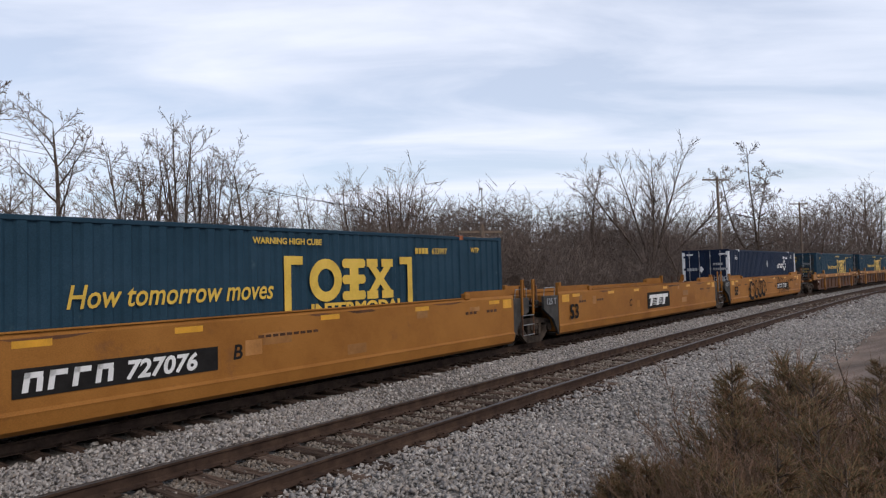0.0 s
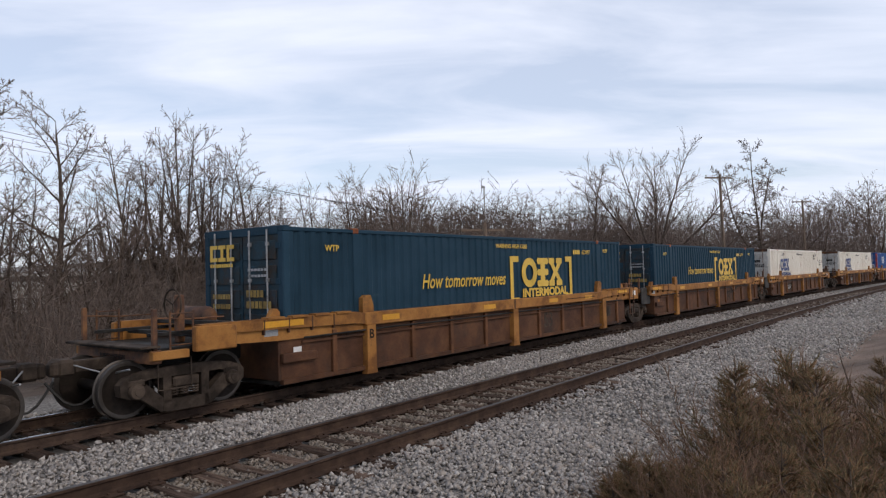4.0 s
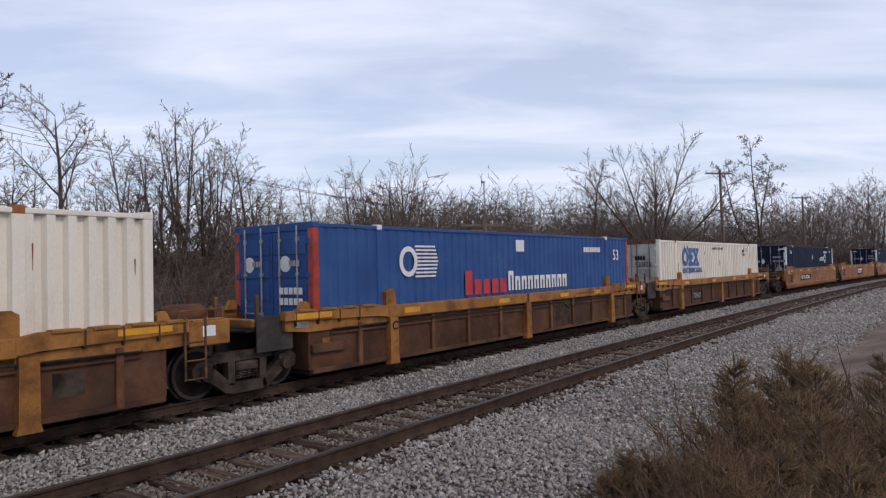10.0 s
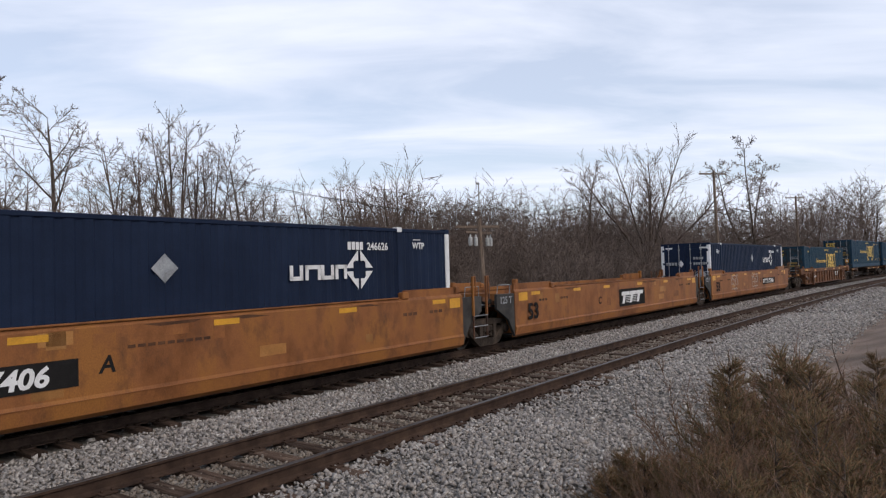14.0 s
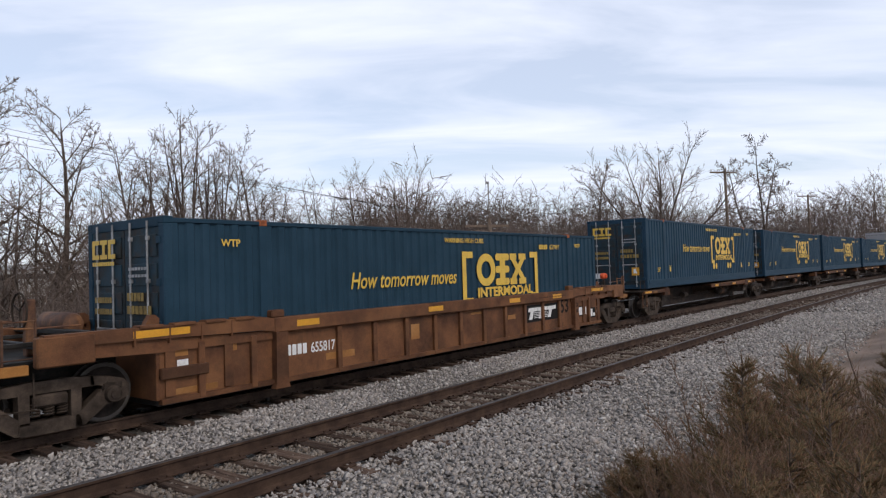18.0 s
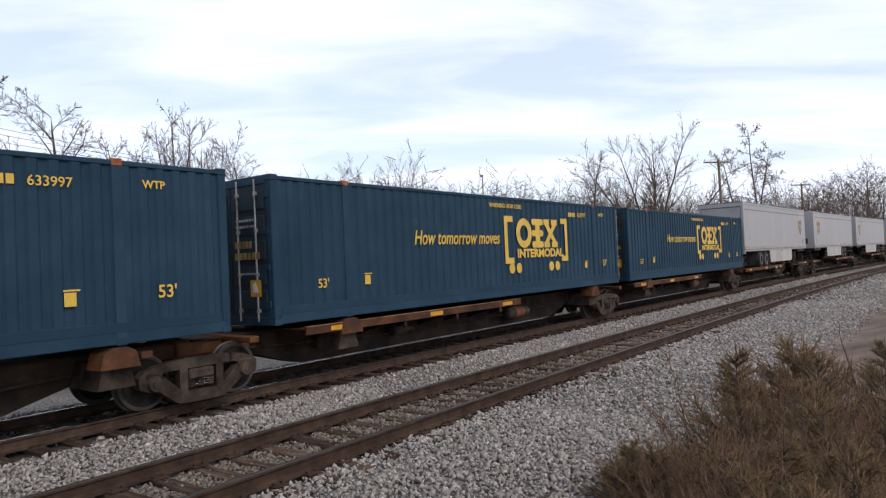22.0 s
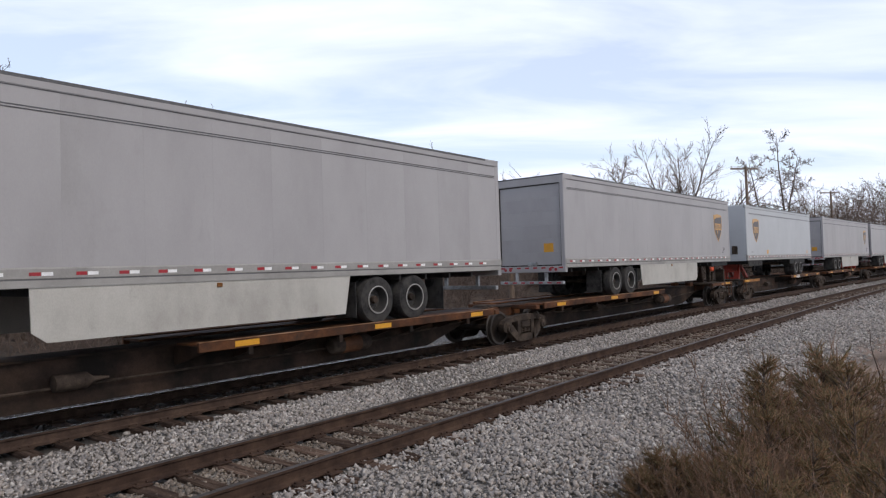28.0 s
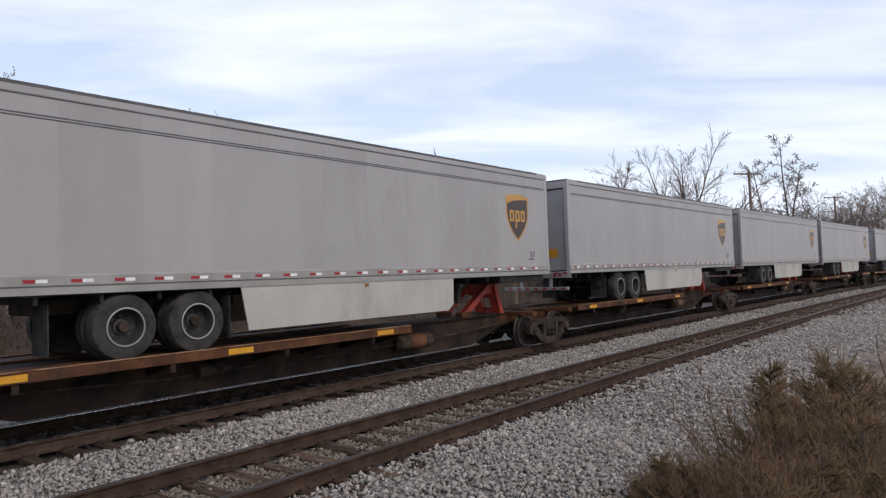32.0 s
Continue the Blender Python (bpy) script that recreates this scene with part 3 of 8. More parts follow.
def run(t):
    """How far the train has come after t seconds."""
    return 13.72 * t - 0.0045 * t * t


# ---- ground ----
def ground_height(x, y):
    far = y - (FAR_Y - x * x / (2 * RADIUS))
    z = -0.26
    z = np.where(y < 3.4, z - 0.12 * np.clip((3.4 - y) / 1.5, 0, 1), z)
    z = np.where(y < 2.4, z + 0.85 * np.clip((2.4 - y) / 2.6, 0, 1) ** 1.5, z)
    z = np.where(far > 2.2, -0.26 - 0.5 * np.clip((far - 2.2) / 2.5, 0, 1), z)
    rise = np.clip((far - 10) / 36, 0, 1) * np.clip((x - 24) / 14, 0, 1) * np.clip((150 - x) / 50, 0, 1)
    return z + 5.2 * rise * rise * (3 - 2 * rise)


def build_ground():
    g = bpy.data.materials.new("gravel_and_earth")
    g.use_nodes = True
    n, l = g.node_tree.nodes, g.node_tree.links
    b = n["Principled BSDF"]; b.inputs["Roughness"].default_value = 0.95
    co = n.new("ShaderNodeTexCoord")
    vor = n.new("ShaderNodeTexVoronoi"); vor.inputs["Scale"].default_value = 22
    l.new(co.outputs["Object"], vor.inputs["Vector"])
    rp = n.new("ShaderNodeValToRGB")
    e = rp.color_ramp.elements
    e[0].color, e[1].color = (0.14, 0.13, 0.12, 1), (0.36, 0.335, 0.31, 1)
    sep = n.new("ShaderNodeSeparateColor"); l.new(vor.outputs["Color"], sep.inputs[0]); l.new(sep.outputs[0], rp.inputs[0])
    # shade in the gaps between stones, multiplied into the gravel colour
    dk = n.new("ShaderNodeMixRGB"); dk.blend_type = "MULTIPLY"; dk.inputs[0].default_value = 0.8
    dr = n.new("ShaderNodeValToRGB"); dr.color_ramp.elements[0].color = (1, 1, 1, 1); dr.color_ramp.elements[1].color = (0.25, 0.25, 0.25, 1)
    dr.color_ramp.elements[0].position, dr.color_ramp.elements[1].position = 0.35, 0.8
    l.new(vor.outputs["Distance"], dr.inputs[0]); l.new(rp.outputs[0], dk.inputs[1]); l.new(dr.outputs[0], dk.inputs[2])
    no = n.new("ShaderNodeTexNoise"); no.inputs["Scale"].default_value = 0.6; no.inputs["Detail"].default_value = 8
    l.new(co.outputs["Object"], no.inputs["Vector"])
    er = n.new("ShaderNodeValToRGB")
    er.color_ramp.elements[0].color, er.color_ramp.elements[1].color = (0.12, 0.086, 0.066, 1), (0.29, 0.215, 0.17, 1)
    er.color_ramp.elements[0].position, er.color_ramp.elements[1].position = 0.3, 0.7
    l.new(no.outputs[0], er.inputs[0])
    at = n.new("ShaderNodeAttribute"); at.attribute_name = "earth"
    ad = n.new("ShaderNodeMath"); ad.operation = "ADD"
    sc = n.new("ShaderNodeMath"); sc.operation = "MULTIPLY_ADD"; sc.inputs[1].default_value = 0.9; sc.inputs[2].default_value = -0.45
    l.new(no.outputs[0], sc.inputs[0]); l.new(at.outputs["Fac"], ad.inputs[0]); l.new(sc.outputs[0], ad.inputs[1])
    th = n.new("ShaderNodeMapRange"); th.inputs[1].default_value, th.inputs[2].default_value = 0.42, 0.58
    l.new(ad.outputs[0], th.inputs[0])
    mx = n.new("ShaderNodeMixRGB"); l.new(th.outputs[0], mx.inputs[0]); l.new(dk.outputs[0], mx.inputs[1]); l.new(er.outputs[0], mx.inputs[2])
    lit = n.new("ShaderNodeAttribute"); lit.attribute_name = "litter"
    lr = n.new("ShaderNodeValToRGB")
    lr.color_ramp.elements[0].color, lr.color_ramp.elements[1].color = (0.045, 0.034, 0.027, 1), (0.115, 0.085, 0.066, 1)
    lr.color_ramp.elements[0].position, lr.color_ramp.elements[1].position = 0.3, 0.7
    l.new(no.outputs[0], lr.inputs[0])
    lx = n.new("ShaderNodeMixRGB"); l.new(lit.outputs["Fac"], lx.inputs[0]); l.new(mx.outputs[0], lx.inputs[1]); l.new(lr.outputs[0], lx.inputs[2])
    mx = lx
    # shade beneath the train painted into the ground as near black
    bed_shade = n.new("ShaderNodeAttribute"); bed_shade.attribute_name = "bed_shade"
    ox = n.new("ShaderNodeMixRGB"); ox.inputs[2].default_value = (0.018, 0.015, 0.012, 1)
    l.new(bed_shade.outputs["Fac"], ox.inputs[0]); l.new(mx.outputs[0], ox.inputs[1])
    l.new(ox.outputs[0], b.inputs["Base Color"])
    bp = n.new("ShaderNodeBump"); bp.inputs["Strength"].default_value = 0.9; bp.inputs["Distance"].default_value = 0.03
    l.new(vor.outputs["Distance"], bp.inputs["Height"]); bp.invert = True; l.new(bp.outputs[0], b.inputs["Normal"])
    xs = np.concatenate([np.array([-2500, -900, -450, -200, -90]), np.arange(-50, 120, 1.0), np.array([130, 145, 170, 210, 300, 480, 900, 2500])])
    ys = np.concatenate([np.array([-2500, -900, -300, -100, -40, -15, -6]), np.arange(-3, 8, 0.4), np.arange(8, 14, 0.25), np.arange(14, 70, 1.0), np.array([75, 90, 120, 200, 400, 900, 2500])])
    X, Y = np.meshgrid(xs, ys, indexing="ij")
    Z = ground_height(X, Y)
    rng = np.random.default_rng(4)
    Z = Z + rng.normal(0, 0.012, Z.shape)
    v = np.stack([X, Y, Z], -1).reshape(-1, 3)
    nx, ny = len(xs), len(ys)
    i = (np.arange(nx - 1)[:, None] * ny + np.arange(ny - 1)[None]).ravel()
    f = np.stack([i, i + ny, i + ny + 1, i + 1], 1)
    me = fast_mesh("ground", v, f, g, smooth=True)
    near = Y - (NEAR_Y - X * X / (2 * RADIUS))
    far = Y - (FAR_Y - X * X / (2 * RADIUS))
    earth = np.clip((-near - 3.5) / 1.3, 0, 1) + np.clip((far - 6.5) / 2.5, 0, 1)
    a = me.attributes.new("earth", "FLOAT", "POINT")
    a.data.foreach_set("value", np.clip(earth, 0, 1).astype(np.float32).ravel())
    a = me.attributes.new("litter", "FLOAT", "POINT")
    a.data.foreach_set("value", np.clip((far - 6.5) / 2.5, 0, 1).astype(np.float32).ravel())
    # mask of the painted shade: a band along the far track
    a = me.attributes.new("bed_shade", "FLOAT", "POINT")
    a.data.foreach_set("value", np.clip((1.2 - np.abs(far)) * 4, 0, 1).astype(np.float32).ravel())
    return tagged(new("ground", me), "grey crushed stone track bed fading into bare brown earth", "ground", kind="structure")


build_ground()


# ---- tracks ----
RAIL = [(-0.076, -0.186), (0.076, -0.186), (0.076, -0.172), (0.02, -0.155), (0.011, -0.14), (0.011, -0.05), (0.036, -0.036),
        (0.037, -0.006), (0.031, 0.0), (-0.031, 0.0), (-0.037, -0.006), (-0.036, -0.036), (-0.011, -0.05), (-0.011, -0.14), (-0.02, -0.155), (-0.076, -0.172)]


def rail_mesh(y0, side, head):
    ss = list(range(-440, 600, 4))
    geo = Geo()
    n = len(RAIL)
    for s in ss:
        m = on_line(y0, s, side)
        geo.v.extend(tuple(m @ Vector((0, p[0], p[1]))) for p in RAIL)
    for i in range(len(ss) - 1):
        for k in range(n):
            geo.f.append((i * n + k, i * n + (k + 1) % n, (i + 1) * n + (k + 1) % n, (i + 1) * n + k))
    me = mesh_of("rail", geo, "oily_rail" if y0 == FAR_Y else "rail_side")
    me.materials.append(M[head])
    for p in me.polygons:
        if p.normal.z > 0.3 and p.center.z > -0.02:
            p.material_index = 1
    return me


def build_track(y0, label, seed):
    rng = random.Random(seed)
    tr = thing("railway_track", label, "railway track", "pair of running tracks", "structure")
    for side in (-0.755, 0.755):
        part("rail", rail_mesh(y0, side, "polished" if y0 == FAR_Y else "rail_top"), None, tr, "rusty steel rail with a worn head")
    shapes = []
    for i in range(6):
        g = Geo()
        hw, hl, top = 0.108 + rng.uniform(-0.012, 0.012), 1.295 + rng.uniform(-0.03, 0.03), -0.184 + rng.uniform(-0.012, 0.004)
        poly = [(-hw, top - 0.18), (hw, top - 0.18), (hw, top - 0.012), (hw - 0.015, top), (0.03, top - 0.002), (0.01, top - 0.012), (-0.015, top - 0.001), (-hw + 0.012, top), (-hw, top - 0.015)]
        g.prism(poly, "y", -hl, hl)
        shapes.append(mesh_of("sleeper", g, "shaded_tie" if y0 == FAR_Y else "tie"))
    plate = Geo()
    plate.box(-0.1, 0.1, -0.18, 0.18, -0.19, -0.168, 0.004)
    for sx in (-0.06, 0.06):
        for sy in (-0.10, 0.10):
            plate.box(sx - 0.012, sx + 0.012, sy - 0.02, sy + 0.02, -0.17, -0.145, 0.004)
    plate = mesh_of("tie_plate", plate, "oily_rail" if y0 == FAR_Y else "rail_side")
    rest = Geo()
    s, k = -437.0, 0
    while s < 590:
        s += 0.52 + rng.uniform(-0.03, 0.03)
        m = on_line(y0, s, rng.uniform(-0.04, 0.04), rng.uniform(-0.012, 0.004), rng.uniform(-1.2, 1.2))
        if 0 < s < 62:
            o = part("sleeper", rng.choice(shapes), None, tr)
            o.matrix_local = m
            k += 1
            if s < 34:
                for side in (-0.755, 0.755):
                    o = part("tie_plate", plate, None, tr)
                    o.matrix_local = on_line(y0, s, side)
        elif -60 < s < 130:
            sh = rng.choice(shapes)
            rest.add([tuple(m @ q.co) for q in sh.vertices], [tuple(p.vertices) for p in sh.polygons])
    me = mesh_of("sleepers", rest, "shaded_tie" if y0 == FAR_Y else "tie")
    tagged(part("distant_sleepers", me, None, tr, "weathered timber sleepers"), kind="stuff")


build_track(NEAR_Y, "near railway track with brown weathered timber sleepers, empty", 3)
build_track(FAR_Y, "second railway track, carrying the passing freight train", 5)


def ballast():
    """Crushed stone, each a rough broken lump."""
    rng = np.random.default_rng(11)
    wedge = np.array([(1.1, 0, -0.5), (-0.65, 0.95, -0.5), (-0.65, -0.95, -0.5), (0.95, 0.15, 0.5), (-0.55, 0.85, 0.5), (-0.75, -0.75, 0.5)])
    wedge_faces = np.array([(0, 2, 1), (3, 4, 5), (0, 1, 4), (0, 4, 3), (1, 2, 5), (1, 5, 4), (2, 0, 3), (2, 3, 5)])

    def batch(base, faces, n, sx, sy, size, smax):
        x = rng.uniform(*sx, n); y = rng.uniform(*sy, n)
        r = size * np.exp(rng.normal(0, 0.28, n)); r = np.minimum(r, smax)
        yn = y - (NEAR_Y - x * x / (2 * RADIUS)); yf = y - (FAR_Y - x * x / (2 * RADIUS))
        z = ground_height(x, y)
        inside = (np.abs(yn) < 1.45) | (np.abs(yf) < 1.45)
        z = z + rng.uniform(-0.5, 0.6, n) * r + np.where((np.abs(yf) > 0.85) & (np.abs(yf) < 1.4), -0.030, np.where(inside, np.where(np.abs(yn) < 0.75, 0.028, 0.050), 0.032))
        keep = np.ones(n, bool)
        for q in (yn, yf):
            keep &= ~((np.abs(np.abs(q) - 0.755) < 0.09))
            keep &= ~((np.abs(q) < 0.75) & (rng.random(n) < 0.22))
        earth = np.clip((-yn - 3.7) / 1.0, 0, 1)
        keep &= rng.random(n) > earth
        x, y, z, r = x[keep], y[keep], z[keep], r[keep]
        n = len(x)
        p = base[None] * (1 + rng.uniform(-0.3, 0.3, (n, len(base), 1)))
        p = p * rng.uniform(0.55, 1.2, (n, 1, 3)) * r[:, None, None]
        q = p
        for i, j, most in ((0, 2, 1.1), (1, 2, 1.1), (0, 1, 6.28)):
            a = rng.uniform(-most, most, n); c, s = np.cos(a)[:, None], np.sin(a)[:, None]
            u, w = c * q[..., i] - s * q[..., j], s * q[..., i] + c * q[..., j]
            q = q.copy(); q[..., i], q[..., j] = u, w
        q += np.stack([x, y, z], -1)[:, None]
        # zone 2 gets the stones coloured with the train's shade
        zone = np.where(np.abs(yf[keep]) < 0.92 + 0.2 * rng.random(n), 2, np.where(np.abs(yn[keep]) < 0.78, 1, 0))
        out = []
        for k in range(3):
            g = q[zone == k]
            f = faces[None] + (np.arange(len(g)) * len(base))[:, None, None]
            out.append((g.reshape(-1, 3), f.reshape(-1, 3)))
        return out

    piles = [[[], [], 0] for k in range(3)]
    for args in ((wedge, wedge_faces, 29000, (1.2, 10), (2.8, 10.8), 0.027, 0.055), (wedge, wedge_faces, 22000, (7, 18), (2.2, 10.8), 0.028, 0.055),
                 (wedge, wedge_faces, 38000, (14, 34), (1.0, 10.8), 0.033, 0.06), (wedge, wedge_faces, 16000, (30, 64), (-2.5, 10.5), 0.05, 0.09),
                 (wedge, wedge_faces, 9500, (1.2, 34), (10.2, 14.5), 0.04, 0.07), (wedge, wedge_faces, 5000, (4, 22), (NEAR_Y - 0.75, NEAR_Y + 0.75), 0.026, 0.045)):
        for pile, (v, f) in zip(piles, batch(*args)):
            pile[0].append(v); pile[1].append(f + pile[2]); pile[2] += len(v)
    for (vs, fs, o), mat, label in zip(piles, ("stone", "dusty_stone", "shade_stone"), ("loose grey crushed stone ballast round both tracks",
                                       "brown dusty ballast between the rails of a track", "ballast beneath the moving train, near black with shade in its colour")):
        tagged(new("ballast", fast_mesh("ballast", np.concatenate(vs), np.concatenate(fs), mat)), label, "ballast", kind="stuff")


ballast()


# ---- containers (53 ft): origin at the middle of the floor, doors at -x, seen side at -y ----
CL, CW, CH = 8.075, 1.3, 2.896


SHARED = {}


def shared(name, make, mat, smooth=False):
    if name not in SHARED:
        SHARED[name] = mesh_of(name, make(), mat, smooth)
    return SHARED[name]


def corrugated(x0, x1, y, z0, z1, pitch, depth, out=-1):
    """A pressed steel side: trapezoid waves along x, at y, with a thickness; the ribs stand out towards out."""
    prof = []
    n = max(1, round((x1 - x0) / pitch))
    p = (x1 - x0) / n
    for i in range(n):
        a = x0 + i * p
        prof += [(a, y), (a + p * 0.40, y), (a + p * 0.54, y - out * depth), (a + p * 0.86, y - out * depth)]
    prof.append((x1, y))
    g = Geo()
    t = -out * 0.004
    for q in (0, t):
        for z in (z0, z1):
            g.v.extend((a, b + q, z) for a, b in prof)
    k = len(prof)
    for i in range(k - 1):
        g.f += [(i, i + 1, k + i + 1, k + i), (2 * k + i, 3 * k + i, 3 * k + i + 1, 2 * k + i + 1),
                (i, 2 * k + i, 2 * k + i + 1, i + 1), (k + i, k + i + 1, 3 * k + i + 1, 3 * k + i)]
    g.f += [(0, k, 3 * k, 2 * k), (k - 1, 3 * k - 1, 4 * k - 1, 2 * k - 1)]
    return g


def slab(g, x0, x1, z0, z1, y=-CW - 0.006, t=0.004):
    return g.box(x0, x1, y - t, y, z0, z1, 0)


def flat(g, pts, y=-CW - 0.006, t=0.004):
    return g.prism(pts, "y", y - t, y)


def ring(g, cx, cz, rx, rz, wx, wz, y=-CW - 0.006, n=28):
    """An oval band, closed."""
    v, f = [], []
    for yy in (y, y - 0.004):
        for k in (0, 1):
            for i in range(n):
                a = 2 * math.pi * i / n
                v.append((cx + (rx - wx * k) * math.cos(a), yy, cz + (rz - wz * k) * math.sin(a)))
    for i in range(n):
        j = (i + 1) % n
        f += [(i, j, n + j, n + i), (2 * n + i, 3 * n + i, 3 * n + j, 2 * n + j), (i, 2 * n + i, 2 * n + j, j), (n + i, n + j, 3 * n + j, 3 * n + i)]
    return g.add(v, f)


def stroke(g, pts, w, y, t=0.003):
    """A painted line along points of the x-z plane."""
    q = [Vector((p[0], p[1])) for p in pts]
    a, b = [], []
    for i, p in enumerate(q):
        d = (q[min(i + 1, len(q) - 1)] - q[max(i - 1, 0)]).normalized()
        nrm = Vector((-d.y, d.x)) * w * (0.5 if 0 < i < len(q) - 1 else 0.3)
        a.append(p + nrm); b.append(p - nrm)
    v = [(p.x, yy, p.y) for yy in (y, y - t) for p in a + b]
    n = len(q)
    f = []
    for i in range(n - 1):
        f += [(i, i + 1, n + i + 1, n + i), (2 * n + i, 3 * n + i, 3 * n + i + 1, 2 * n + i + 1), (i, 2 * n + i, 2 * n + i + 1, i + 1), (n + i, n + i + 1, 3 * n + i + 1, 3 * n + i)]
    f += [(0, n, 3 * n, 2 * n), (n - 1, 3 * n - 1, 4 * n - 1, 2 * n - 1)]
    return g.add(v, f)


def arc(cx, cz, rx, rz, a0, a1, n=12):
    return [(cx + rx * math.cos(radians(a0 + (a1 - a0) * i / n)), cz + rz * math.sin(radians(a0 + (a1 - a0) * i / n))) for i in range(n + 1)]


def emblem_blocks(parent, x, z, w, h, mat):
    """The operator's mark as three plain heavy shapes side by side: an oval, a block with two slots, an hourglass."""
    u = w / 3
    g = Geo()
    ring(g, x + u * 0.52, z + h / 2, u * 0.54, h / 2, u * 0.26, h * 0.23)
    part("emblem_oval", g, mat, parent)
    g = Geo()
    a = x + u * 1.08
    c = h * 0.12
    for z0, z1 in ((z, z + h * 0.22), (z + h * 0.39, z + h * 0.61), (z + h * 0.78, z + h)):
        flat(g, [(a + c * 0.5, z0), (a + u * 0.84 - c * 0.5, z0), (a + u * 0.84, z0 + c * 0.5), (a + u * 0.84, z1 - c * 0.5), (a + u * 0.84 - c * 0.5, z1), (a + c * 0.5, z1), (a, z1 - c * 0.5), (a, z0 + c * 0.5)])
    for z0, z1 in ((z + h * 0.22, z + h * 0.39), (z + h * 0.61, z + h * 0.78)):
        slab(g, a + u * 0.26, a + u * 0.58, z0, z1)
    part("emblem_block", g, mat, parent)
    g = Geo()
    a = x + u * 1.98
    for lo, hi in ((z, z + h * 0.2), (z + h * 0.8, z + h)):
        slab(g, a, a + u * 0.42, lo, hi)
        slab(g, a + u * 0.58, a + u * 1.04, lo, hi)
    flat(g, [(a + u * 0.08, z + h * 0.2), (a + u * 0.36, z + h * 0.2), (a + u * 0.66, z + h * 0.5), (a + u * 0.36, z + h * 0.8), (a + u * 0.08, z + h * 0.8), (a + u * 0.36, z + h * 0.5)])
    flat(g, [(a + u * 0.68, z + h * 0.2), (a + u * 0.96, z + h * 0.2), (a + u * 0.66, z + h * 0.5), (a + u * 0.96, z + h * 0.8), (a + u * 0.68, z + h * 0.8), (a + u * 0.38, z + h * 0.5)], y=-CW - 0.0065)
    part("emblem_hourglass", g, mat, parent)


def diamond_mark(parent, x, z, r, mat):
    """A diamond of four notched quarters."""
    g = Geo()
    for a in range(4):
        c, s = round(math.cos(a * math.pi / 2)), round(math.sin(a * math.pi / 2))
        pts = [(0.08, 0.42), (0.08, 0.92), (0.5, 0.5), (0.92, 0.08), (0.42, 0.08), (0.42, 0.32), (0.32, 0.42)]
        flat(g, [(x + r * (c * p - s * q), z + r * (s * p + c * q)) for p, q in pts])
    part("diamond_emblem", g, mat, parent)


def word_bars(parent, x, z, w, h, n, mat, name="word_bars", end=False):
    """Writing that is too small or not to be lettered: plain bars."""
    g = Geo()
    u = w / n
    for i in range(n):
        if end:
            g.box(-CL - 0.052, -CL - 0.048, x - i * u - u * 0.78, x - i * u, z, z + h, 0)
        else:
            slab(g, x + i * u, x + i * u + u * 0.78, z, z + h)
    tagged(part(name, g, mat, parent), kind="stuff" if n > 1 else "")


